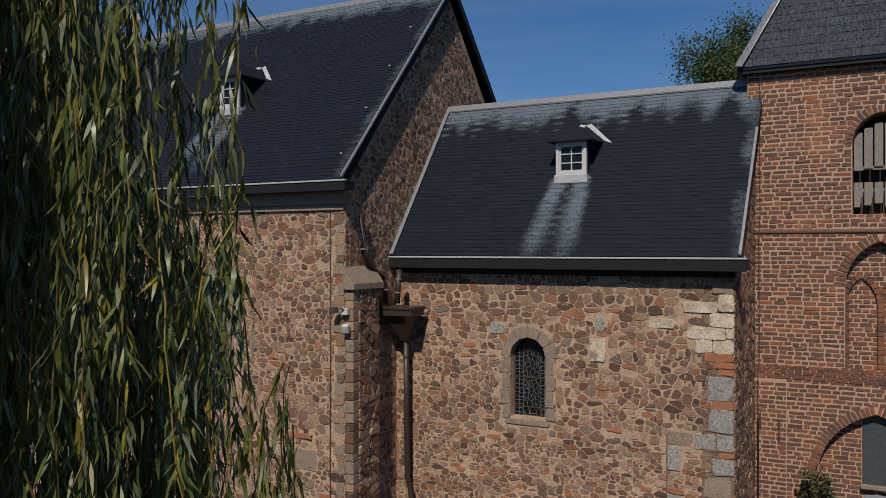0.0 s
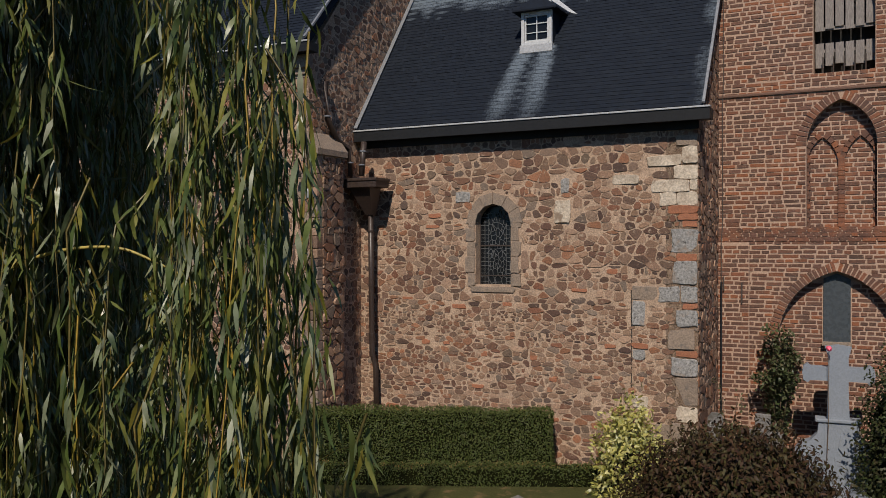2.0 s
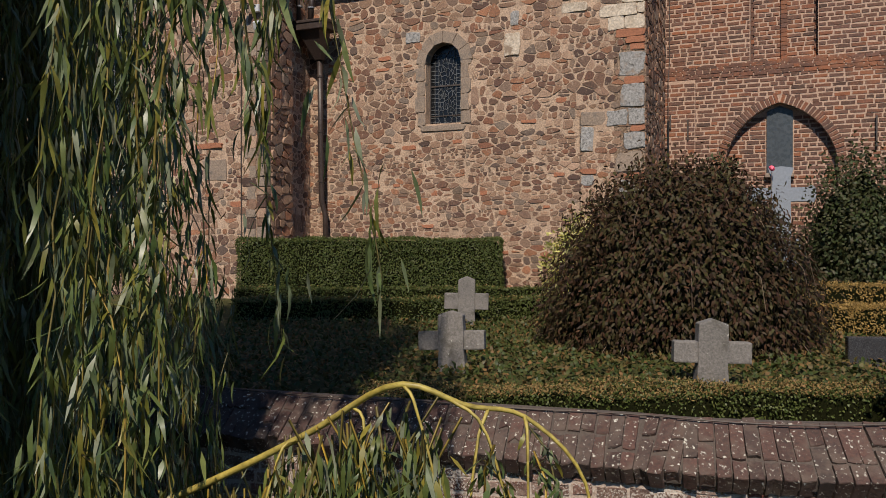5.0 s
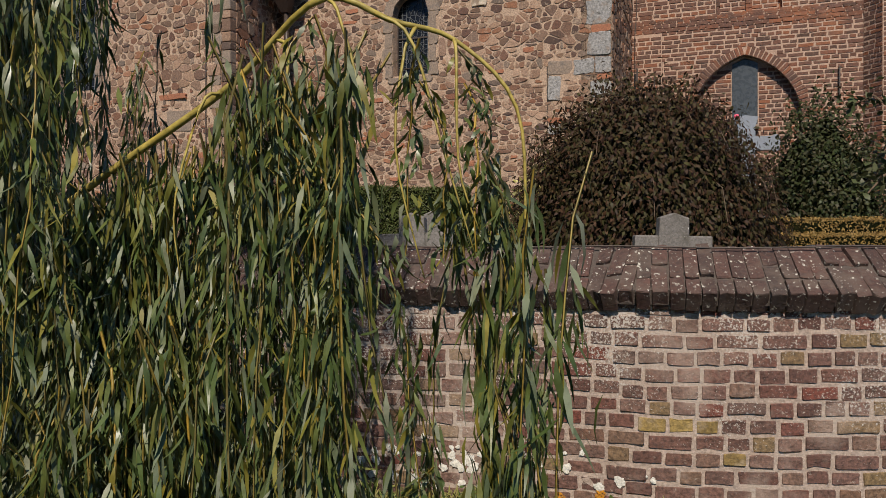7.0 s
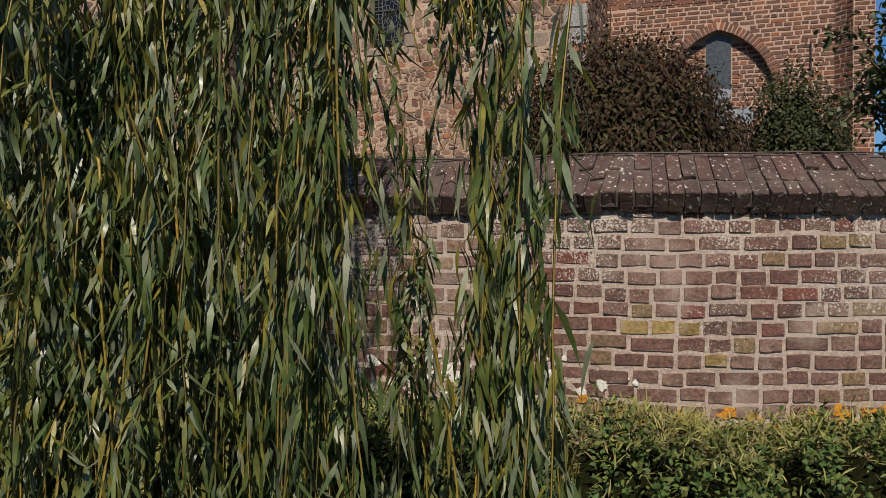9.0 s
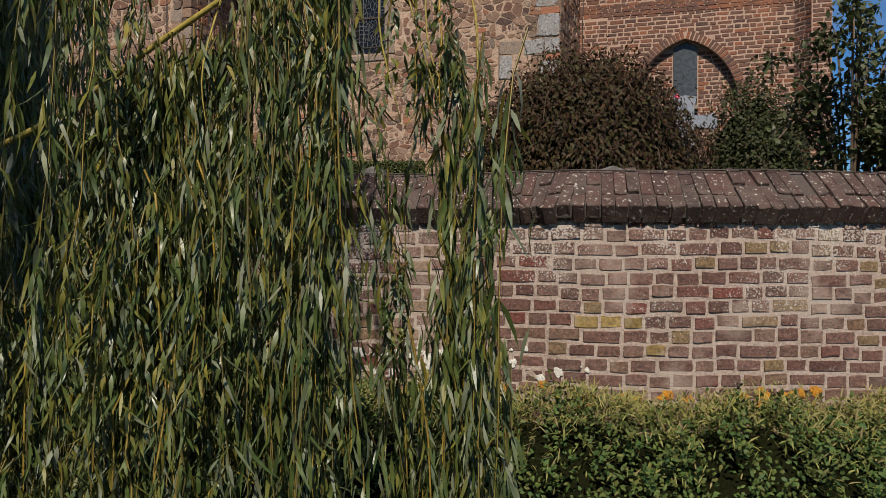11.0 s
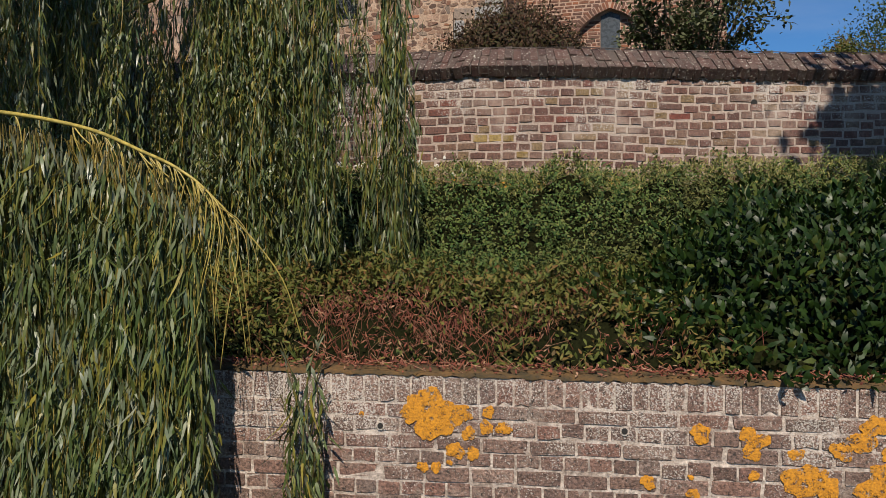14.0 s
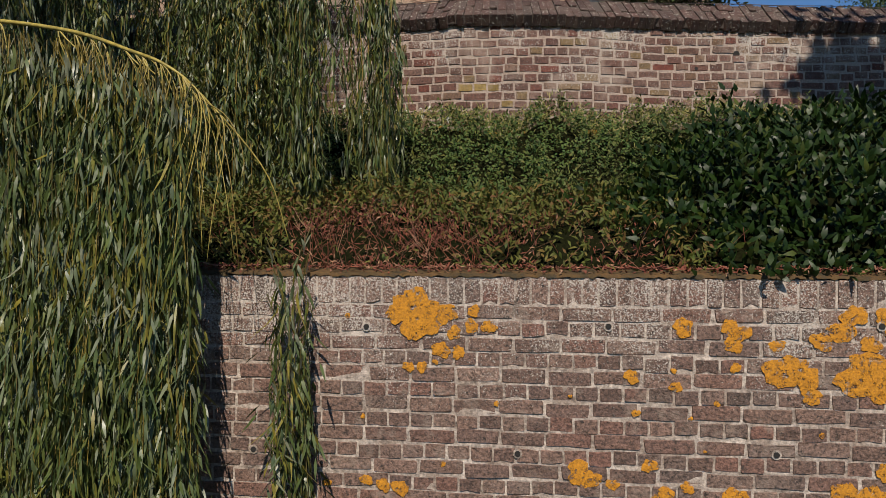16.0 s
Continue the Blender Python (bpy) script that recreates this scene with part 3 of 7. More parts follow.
# ---- leaves ----
def leaf_arrays(P, D, N, L, W, bend=.15):
    """Pointed leaves: P bases, D directions, N upper sides, L lengths, W widths; six points and four triangles each."""
    n = len(P)
    D = D / np.linalg.norm(D, axis=1, keepdims=True)
    S = np.cross(D, N)
    S /= np.maximum(np.linalg.norm(S, axis=1, keepdims=True), 1e-6)
    U = np.cross(S, D)
    L, W = np.asarray(L).reshape(-1, 1) * np.ones((n, 1)), np.asarray(W).reshape(-1, 1) * np.ones((n, 1))
    B = np.asarray(bend).reshape(-1, 1) * np.ones((n, 1))
    v = np.empty((n, 6, 3))
    v[:, 0] = P
    m1, m2 = P + D * L * .32 - U * L * B * .12, P + D * L * .68 - U * L * B * .5
    v[:, 1], v[:, 2] = m1 + S * W * .5 + U * W * .12, m1 - S * W * .5 + U * W * .12
    v[:, 3], v[:, 4] = m2 + S * W * .34 + U * W * .08, m2 - S * W * .34 + U * W * .08
    v[:, 5] = P + D * L - U * L * B * 1.1
    t = np.array([(0, 2, 1), (1, 2, 4), (1, 4, 3), (3, 4, 5)])
    return v.reshape(-1, 3), (t[None] + 6 * np.arange(n)[:, None, None]).reshape(-1, 3)


def unit_rows(a):
    return a / np.maximum(np.linalg.norm(a, axis=1, keepdims=True), 1e-9)


def rand_dirs(n, rng):
    return unit_rows(rng.normal(size=(n, 3)))


def foliage(name, P, out, rng, L, W, mat, parent, droop=.3, spread=.8, kind="stuff", label="", bend=.2, up=0.0):
    """Leaves at points P that lie over a surface with outward directions out."""
    n = len(P)
    D = unit_rows(out * .6 + rand_dirs(n, rng) * spread + np.array([0, 0, up - droop]))
    N = unit_rows(out + rand_dirs(n, rng) * .5)
    v, t = leaf_arrays(P, D, N, L * rng.uniform(.7, 1.25, n), W * rng.uniform(.75, 1.2, n), bend * rng.uniform(.2, 1.6, n))
    return part(name, tri_mesh(name, v, t, mat), parent, label, kind)

# ---- the church: nave, choir and brick tower; x along the walls, -y to the churchyard ----
CHURCH = pose(4.85, 13.2, 0, 0, 0, -29.5)
church = thing("church", "old rubble-stone church with slate roofs and a brick tower", "church", CHURCH)
rng = np.random.default_rng(11)
NU, NV = -6.6, -1.65            # the nave's corner
RIDGE_V = 2.0
AIS_R = -.38                    # the choir's free corner
TV = 1.75                       # the tower's face


def arch_half(h, a, R):
    """Half the width of a pointed arch of springing half-width a and radius R, at height h over the springing."""
    if h <= 0:
        return a
    q = R * R - h * h
    return max(math.sqrt(q) - (R - a), 0) if q > 0 else 0


def arch_outline(cu, a, z0, zs, R, n=10):
    """Outline (u, z) of a pointed or round-headed opening, counter-clockwise from -y."""
    top = math.sqrt(max(R * R - (R - a) ** 2, 0))
    hs = [top * math.sin(math.pi / 2 * i / n) for i in range(n + 1)]
    right = [(cu + arch_half(h, a, R), zs + h) for h in hs]
    left = [(cu - arch_half(h, a, R), zs + h) for h in reversed(hs[:-1])]
    return [(cu - a, z0), (cu + a, z0)] + right + left


def wall_with_holes(name, parent, mat, outline, holes, y0, y1, label=""):
    """A wall of an outline of (u, z), with openings cut right through it."""
    bm = bmesh.new()
    edges = []
    for ring in [outline] + holes:
        vs = [bm.verts.new((u, y0, z)) for u, z in ring]
        edges += [bm.edges.new((vs[i], vs[(i + 1) % len(vs)])) for i in range(len(vs))]
    bmesh.ops.triangle_fill(bm, edges=edges, use_beauty=True)
    geo = bmesh.ops.extrude_face_region(bm, geom=bm.faces[:])
    bmesh.ops.translate(bm, verts=[g for g in geo["geom"] if isinstance(g, bmesh.types.BMVert)], vec=(0, y1 - y0, 0))
    bmesh.ops.recalc_face_normals(bm, faces=bm.faces[:])
    me = bpy.data.meshes.new(name)
    bm.to_mesh(me)
    bm.free()
    me.materials.append(mat)
    return part(name, me, parent, label)


# choir wall with its round-headed window
WIN_U, WIN_A, WIN_Z0, WIN_ZS = -3.87, .335, 3.05, 4.12
choir_wall = wall_with_holes("choir_wall", church, M_MORTAR, [(NU, -.3), (AIS_R, -.3), (AIS_R, 5.62), (NU, 5.62)],
                             [arch_outline(WIN_U, WIN_A, WIN_Z0, WIN_ZS, WIN_A, 8)], 0, .55, "brown rubble wall with pale mortar and patched corner")
return_wall = solid("choir_end_wall", church, M_MORTAR, lambda b: b.prism([(0, -.3), (1.9, -.3), (1.9, 8.2), (0, 5.62)], 0, .5, pose(AIS_R, 0, 0, 0, 0, 90)))
# nave walls
NWIN_U, NWIN_A, NWIN_Z0, NWIN_ZS = -9.75, .42, 2.9, 5.0
nave_wall = wall_with_holes("nave_wall", church, M_MORTAR, [(-16, -.4), (NU, -.4), (NU, 6.95), (-16, 6.95)],
                            [arch_outline(NWIN_U, NWIN_A, NWIN_Z0, NWIN_ZS, NWIN_A, 8)], NV, NV + .6, "brown rubble wall with grey quoins")
gable_wall = solid("gable_wall", church, M_MORTAR, lambda b: b.prism([(NV + .02, -.4), (5.6, -.4), (5.6, 7.15), (RIDGE_V, 11.38), (NV + .02, 7.05)], 0, .6, pose(NU + .004, 0, 0, 0, 0, 90)))
# the west and far sides that close the building
solid("back_wall", church, M_MORTAR, lambda b: b.box(-16, -.4, 3.9, 4.4, -.4, 5.6).box(-16, NU, 5.3, 5.7, -.4, 7.0))


# ---- slate roofs: one lapped course above the other ----
def streaks_for(seed, dorm_u=None, dorm_s=0.0, top=.75, edge_u=None):
    """How weathered a slate is: runs below the ridge, two fans below a dormer, a strip along the verge."""
    def f(u, s, length):
        d = length - s
        run = noise.noise((u * 3.1, seed, 0)) * .5 + noise.noise((u * 9, seed, s * .4)) * .35
        w = max(0, 1.0 - d / (top * max(.2, 1 + 1.7 * run))) * (1.15 + .9 * run) if top else 0
        if dorm_u is not None and s < dorm_s + .15:
            q = dorm_s + .15 - s
            for e in (-1, 1):
                c = dorm_u + e * (.22 + .05 * q) - .06 * q
                wid = .14 + .19 * q
                w = max(w, (1 - min(abs(u - c) / wid, 1)) * (1 - q / 2.6) * (1.6 + .6 * noise.noise((u * 7, s * 1.5, seed + 4))))
            if q < .5 and abs(u - dorm_u) < .3:
                w = max(w, .45 - .5 * q)
        if edge_u is not None:
            w = max(w, (1 - min(abs(u - edge_u) / .3, 1)) * (.5 + .4 * noise.noise((u * 5, s * 1.5, seed + 8))))
        return w
    return f


def slate_slope(name, u0, u1, foot, head, course, parent, width=.2, thick=.004, seed=1, u0_top=None, u1_top=None, streaks=lambda u, s, length: .42):
    """Courses of slates from the foot (v, z) to the head (v, z)."""
    r = np.random.default_rng(seed)
    fv, fz = foot
    hv, hz = head
    length = math.hypot(hv - fv, hz - fz)
    tv, tz = (hv - fv) / length, (hz - fz) / length
    nv, nz = -tz, tv
    vs, fs, pale = [], [], []
    rows = int(length / course)
    a1, b1 = u0 if u0_top is None else u0_top, u1 if u1_top is None else u1_top
    for k in range(rows + 1):
        s0, s1 = k * course, min((k + 1) * course + .05, length)
        q = k / max(rows, 1)
        ua, ub = u0 + (a1 - u0) * q, u1 + (b1 - u1) * q
        u = ua - r.random() * width * .3 - (k % 2) * width * .5
        while u < ub:
            p0, p1 = max(u, ua), min(u + width - .004, ub)
            if p1 - p0 > .01:
                lift = thick + r.uniform(0, .004)
                n = len(vs)
                for s, h in ((s0 + r.normal(0, .003), lift + .006), (s1, .002)):
                    for uu in (p0, p1):
                        vs.append((uu, fv + tv * s + nv * h, fz + tz * s + nz * h))
                for uu in (p0, p1):
                    vs.append((uu, fv + tv * s0, fz + tz * s0))
                fs += [(n, n + 1, n + 3, n + 2), (n + 4, n + 5, n + 1, n)]
                j = r.normal(0, .015)
                pale += [max(streaks(uu, s, length) + j, 0) for uu, s in ((p0, s0), (p1, s0), (p0, s1), (p1, s1), (p0, s0), (p1, s0))]
            u += width
    me = mesh_from(name, vs, fs, M_SLATE)
    me.attributes.new("pale", "FLOAT", "POINT").data.foreach_set("value", np.array(pale, dtype=np.float32))
    part(name, me, parent, "dark slates with pale weathering streaks", "stuff")


def slope_deck(name, u0, u1, foot, head, parent, thick=.12):
    def build(b):
        length = math.hypot(head[0] - foot[0], head[1] - foot[1])
        nv, nz = -(head[1] - foot[1]) / length * thick, (head[0] - foot[0]) / length * thick
        b.add([(u, v, z) for u in (u0, u1) for v, z in (foot, head, (head[0] - nv, head[1] - nz), (foot[0] - nv, foot[1] - nz))],
              [(3, 2, 1, 0), (4, 5, 6, 7), (0, 1, 5, 4), (1, 2, 6, 5), (2, 3, 7, 6), (3, 0, 4, 7)])
    return solid(name, parent, M_SLATE, build)


def roof(kind, u0, u1, foot_v, foot_z, ridge_z, course, seed, streaks):
    r_ = part(kind, None, church, "steep dark slate roof with a zinc ridge")
    back_v = 2 * RIDGE_V - foot_v
    slope_deck("deck", u0, u1, (foot_v, foot_z), (RIDGE_V, ridge_z), r_)
    slope_deck("deck", u1, u0, (back_v, foot_z), (RIDGE_V, ridge_z), r_)
    slate_slope("slates", u0, u1, (foot_v, foot_z), (RIDGE_V, ridge_z), course, r_, seed=seed, streaks=streaks)
    solid("ridge_cap", r_, M_ZINC, lambda b: b.prism([(-.085, -.075), (-.08, -.10), (0, .0), (.08, -.10), (.085, -.075), (.018, .04), (-.018, .04)], 0, u1 - u0 - .02, pose(u1 - .01, RIDGE_V, ridge_z + .03, 0, 0, 90)))
    return r_


choir_roof = roof("choir_roof", NU + .02, AIS_R + .12, -.24, 5.88, 8.92, .088, 3, streaks_for(3, -3.35, 1.68, .9, AIS_R + .05))
nave_roof = roof("nave_roof", -16, NU + .14, NV - .28, 7.2, 11.5, .09, 4, streaks_for(4, -10.4, 2.2, .8, NU + .02))


def verge(parent, u, foot, head, mat, w=.1, h=.05, up=.03):
    length = math.hypot(head[0] - foot[0], head[1] - foot[1])
    ang = math.degrees(math.atan2(head[1] - foot[1], head[0] - foot[0]))
    return solid("verge_strip", parent, mat, lambda b: b.box(0, length, -w / 2, w / 2, up, up + h, pose(u, foot[0], foot[1], 0, 0, 90) @ pose(0, 0, 0, 0, -ang, 0), .008))


verge(nave_roof, NU + .15, (NV - .28, 7.2), (RIDGE_V, 11.5), M_ZINC, .045, .04)
verge(nave_roof, NU + .15, (2 * RIDGE_V - NV + .28, 7.2), (RIDGE_V, 11.5), M_ANTHRA, .06, .05)
verge(choir_roof, NU + .06, (-.24, 5.88), (RIDGE_V, 8.92), M_ZINC, .08, .025)
verge(choir_roof, AIS_R + .13, (-.24, 5.88), (1.25, 8.0), M_ZINC, .045, .04)
for k in range(4):          # small snow hooks along the verges
    s = .6 + k * 1.2
    solid("roof_hook", nave_roof, M_LEADW, lambda b: b.box(-.022, .022, -.008, .008, .02, .04, pose(NU - .16, NV - .28 + s * .648, 7.2 + s * .762)))


def gutter(u0, u1, v, z0, z1, parent_name):
    g = part(parent_name, None, church, "boxed dark gutter with a pale zinc lip")
    solid("fascia", g, M_ANTHRA, lambda b: b.box(u0, u1, v, v + .03, z0, z1, bevel=.006).box(u0, u1, v + .03, v + .3, z0 + .02, z0 + .05).box(u0, u0 + .03, v + .03, v + .3, z0 + .05, z1).box(u1 - .03, u1, v + .03, v + .3, z0 + .05, z1))
    solid("zinc_lip", g, M_LEADW, lambda b: b.box(u0 - .01, u1 + .01, v - .018, v + .05, z1, z1 + .028, bevel=.006))
    return g


gutter(NU + .02, AIS_R + .22, -.27, 5.655, 5.84, "choir_gutter")
gutter(-16, NU + .22, NV - .31, 7.0, 7.16, "nave_gutter")
solid("eaves_board", church, M_ANTHRA, lambda b: b.box(NU + .03, AIS_R + .02, -.03, .3, 5.55, 5.672, bevel=.006))
solid("cornice", church, M_ASHLAR, lambda b: b.box(-15.9, NU + .03, NV - .1, NV + .1, 6.78, 7.01, bevel=.015).box(-15.9, NU + .0, NV - .05, NV + .1, 6.68, 6.78, bevel=.01), "moulded buff stone cornice")


# ---- dormers ----
def dormer(u, foot_v, foot_z, slope, s_at, w, h):
    """A small dormer on a slope, its sill s_at up the slope."""
    d = part("dormer", None, church, "small white dormer window with a slated hood")
    v0, z0 = foot_v + s_at * math.cos(slope), foot_z + s_at * math.sin(slope)
    d.matrix_basis = pose(u, v0, z0)
    back = h / math.tan(slope)
    a = w / 2
    solid("sill_apron", d, M_LEADW, lambda b: b.box(-a - .02, a + .02, -.06, .06, -.05, .1, bevel=.01))
    def frame_build(b):
        b.box(-a, -a + .055, -.03, .03, .1, h, bevel=.006).box(a - .055, a, -.03, .03, .1, h, bevel=.006).box(-a + .055, a - .055, -.03, .03, h - .06, h, bevel=.006).box(-a + .055, a - .055, -.04, .03, .1, .15, bevel=.006)
    solid("window_frame", d, M_WHITE, frame_build)
    def sash(b):
        x0, x1, zz0, zz1 = -a + .06, a - .06, .155, h - .065
        for q in (x0, x1 - .03):
            b.box(q, q + .03, -.012, .015, zz0, zz1)
        for q in (zz0, zz1 - .03):
            b.box(x0 + .03, x1 - .03, -.012, .015, q, q + .03)
        b.box(-.009, .009, -.01, .012, zz0 + .03, zz1 - .03)
        n = 2 if h < .62 else 3
        for k in range(1, n):
            zc = zz0 + (zz1 - zz0) * k / n
            b.box(x0 + .03, -.009, -.009, .012, zc - .008, zc + .008).box(.009, x1 - .03, -.009, .012, zc - .008, zc + .008)
    solid("sash", d, M_WHITE, sash)
    solid("pane", d, M_GLASS, lambda b: b.box(-a + .05, a - .05, .016, .02, .13, h - .05))
    for s in (-1, 1):
        solid("cheek", d, M_SLATE, lambda b: b.prism([(0.03, .0), (back, h - .01), (0.03, h - .01)] if True else [], -.012, .012, pose(s * (a - .012), 0, 0, 0, 0, 90)))
    ov, rise = .13, .33
    rb = (h + rise) / math.tan(slope)
    sb = (h - .0) / math.tan(slope)
    def hood(b):
        e, zf = a + ov, h - .01
        b.add([(-e, -ov - .02, zf), (e, -ov - .02, zf), (e, sb + .03, zf), (-e, sb + .03, zf), (0, .1, zf + rise), (0, rb + .03, zf + rise),
               (-e, -ov - .02, zf + .03), (e, -ov - .02, zf + .03), (e, sb + .03, zf + .03), (-e, sb + .03, zf + .03)],
              [(0, 3, 2, 1), (0, 1, 7, 6), (1, 2, 8, 7), (3, 0, 6, 9), (6, 7, 4), (7, 8, 5, 4), (9, 6, 4, 5), (2, 3, 9, 5, 8)])
    solid("hood", d, M_SLATE, hood)
    ang = math.degrees(slope)
    for s in (1, -1):
        solid("valley_flashing", d, M_LEADW, lambda b: b.add(
            [(s * (a + ov + .02), sb - .02, h + .045), (s * (a + ov + (.17 if s > 0 else .06)), sb - .02, h - .01), (s * .1, rb, h + rise + .075), (s * -.0, rb, h + rise + .05),
             (s * (a + ov + .02), sb - .0, h + .02), (s * (a + ov + (.17 if s > 0 else .06)), sb - .0, h - .04), (s * .1, rb + .02, h + rise + .045), (s * -.0, rb + .02, h + rise + .02)],
            [(0, 1, 2, 3), (7, 6, 5, 4), (0, 4, 5, 1), (1, 5, 6, 2), (2, 6, 7, 3), (3, 7, 4, 0)]))
    return d


SLOPE_C = math.atan2(8.92 - 5.88, RIDGE_V + .24)
SLOPE_N = math.atan2(11.5 - 7.2, RIDGE_V - NV + .28)
dormer(-3.35, -.24, 5.88, SLOPE_C, 1.68, .58, .70)
dormer(-10.4, NV - .28, 7.2, SLOPE_N, 2.2, .52, .74)

# ---- the choir window ----
cw = part("choir_window", None, church, "round-headed window with irregular leaded glass")
solid("pane", cw, M_GLASS, lambda b: b.prism(arch_outline(WIN_U, WIN_A - .005, WIN_Z0, WIN_ZS, WIN_A - .005, 8), .2, .205))


def leading(b, cu, a, z0, zs, y, r, n_w, n_h, bar=.005):
    pr = np.random.default_rng(r)
    cells = stone_cells(2 * a, zs + a - z0, 2 * a / n_w, (zs + a - z0) / n_h, pr, gap=.0005, jitter=.9)
    for s_ in (-1, 1):
        for e in (.72, .5):
            b.box(cu + s_ * a * e - bar / 2, cu + s_ * a * e + bar / 2, y - .004, y + .004, z0, zs + arch_half(0, a, a) * .6)
    rise = z0 + .05
    while rise < zs + a * .5:
        for s_ in (-1, 1):
            b.box(*sorted((cu + s_ * a * .5, cu + s_ * arch_half(rise - zs, a, a))), y - .004, y + .004, rise - bar / 2, rise + bar / 2)
        rise += pr.uniform(.055, .085)
    for c, o in cells:
        for i in range(len(o)):
            p, q = o[i], o[(i + 1) % len(o)]
            if abs((p[0] + q[0]) / 2 - a) > a * .52 and min(p[1], q[1]) + z0 < zs + a * .4:
                continue
            if max(abs((t[0] - a)) for t in (p, q)) > a - .01:
                continue
            h = max(p[1], q[1]) + z0 - zs
            if h > 0 and max(abs(p[0] - a), abs(q[0] - a)) > arch_half(h, a, a):
                continue
            ln = math.hypot(q[0] - p[0], q[1] - p[1])
            if ln > .015:
                b.box(0, ln, -.004, .004, -bar / 2, bar / 2, pose(cu - a + p[0], y, z0 + p[1], 0, -math.degrees(math.atan2(q[1] - p[1], q[0] - p[0])), 0))


solid("leading", cw, M_LEAD, lambda b: leading(b, WIN_U, WIN_A, WIN_Z0, WIN_ZS, .192, 5, 10, 17, .0065))
solid("saddle_bar", cw, M_IRON, lambda b: b.box(WIN_U - WIN_A, WIN_U + WIN_A, .175, .187, 3.72, 3.745).box(WIN_U - WIN_A, WIN_U + WIN_A, .175, .187, 3.2, 3.215).box(WIN_U - WIN_A, WIN_U - WIN_A + .02, .17, .19, WIN_Z0, WIN_ZS).box(WIN_U + WIN_A - .02, WIN_U + WIN_A, .17, .19, WIN_Z0, WIN_ZS))
nw = part("nave_window", None, church, "tall round-headed leaded window behind the willow")
solid("pane", nw, M_GLASS, lambda b: b.prism(arch_outline(NWIN_U, NWIN_A - .005, NWIN_Z0, NWIN_ZS, NWIN_A - .005, 8), NV + .2, NV + .205))
solid("leading", nw, M_LEAD, lambda b: leading(b, NWIN_U, NWIN_A, NWIN_Z0, NWIN_ZS, NV + .19, 6, 9, 22, .008))


def dressed(name, u0, u1, z0, z1, mat, y=0.0, proud=.018, parent=None, m=None):
    """A dressed block set in the wall, its edges worn uneven."""
    r = np.random.default_rng(int(abs(u0 * 977 + z0 * 7919)) % 99991)
    w, h = u1 - u0, z1 - z0
    e = min(.012, w * .08, h * .12)
    ring = [(u0 + w * .04, z0), (u0 + w * .5, z0), (u1 - w * .04, z0), (u1, z0 + h * .08), (u1, z0 + h * .5), (u1, z1 - h * .08), (u1 - w * .05, z1), (u0 + w * .5, z1), (u0 + w * .05, z1), (u0, z1 - h * .08), (u0, z0 + h * .5), (u0, z0 + h * .1)]
    o = [(p[0] + (r.normal(0, e) if i not in (0, 2) else 0) * .8 + (.005 if p[0] < (u0 + u1) / 2 else -.005), p[1] + r.normal(0, e * .7)) for i, p in enumerate(ring)]
    v, f = stone_solid((((u0 + u1) / 2, (z0 + z1) / 2), o), r, proud, .1)
    return part(name, mesh_from(name, v, f, mat), parent or choir_wall, at=Matrix.Translation(((u0 + u1) / 2, y, (z0 + z1) / 2)))


blocks = []          # stretches of the rubble that dressed stones take up


def block(u0, u1, z0, z1, mat, parent=None, y=0.0, name="block", proud=.018):
    blocks.append((u0, u1, z0, z1, y))
    return dressed(name, u0, u1, z0, z1, mat, y, proud, parent)


# window jambs and arch stones
for s in (-1, 1):
    z = WIN_Z0 - .02
    k = 0
    while z < WIN_ZS - .05:
        h = (.22, .30, .26, .24)[k % 4]
        w = (.15, .2)[(k + (s > 0)) % 2]
        e = min(z + h, WIN_ZS)
        block(*sorted((WIN_U + s * WIN_A, WIN_U + s * (WIN_A + w))), z, e, M_ASHLAR)
        z, k = e, k + 1
block(WIN_U - WIN_A - .1, WIN_U + WIN_A + .1, WIN_Z0 - .12, WIN_Z0 - .02, M_ASHLAR)


def voussoirs(name, parent, mat, cu, zs, a, R, t, y0, y1, step, seed, joint=.008, jit=.01):
    """Bricks or stones on edge round a pointed arch (R > a) or a round one (R = a)."""
    r = np.random.default_rng(seed)
    top = math.acos(max(min((R - a) / R, 1), -1))
    n = max(int(top * R / step), 3)
    units = []
    for s in (1, -1):
        for k in range(n):
            t0, t1 = top * k / n, top * (k + 1) / n
            d = joint / R / 2
            tt = t + r.normal(0, jit)
            o = [(cu + s * (math.cos(x) * q - (R - a)), zs + math.sin(x) * q) for q, x in ((R, t0 + d), (R + tt, t0 + d), (R + tt, t1 - d), (R, t1 - d))]
            if s < 0:
                o = o[::-1]
            b = Builder()
            b.prism(o, y0 + r.normal(0, .003), y1)
            part(name, b.mesh(name, mat), parent)


voussoirs("arch_stone", choir_wall, M_ASHLAR, WIN_U, WIN_ZS, WIN_A + .003, WIN_A + .003, .2, -.015, .14, .16, 3)
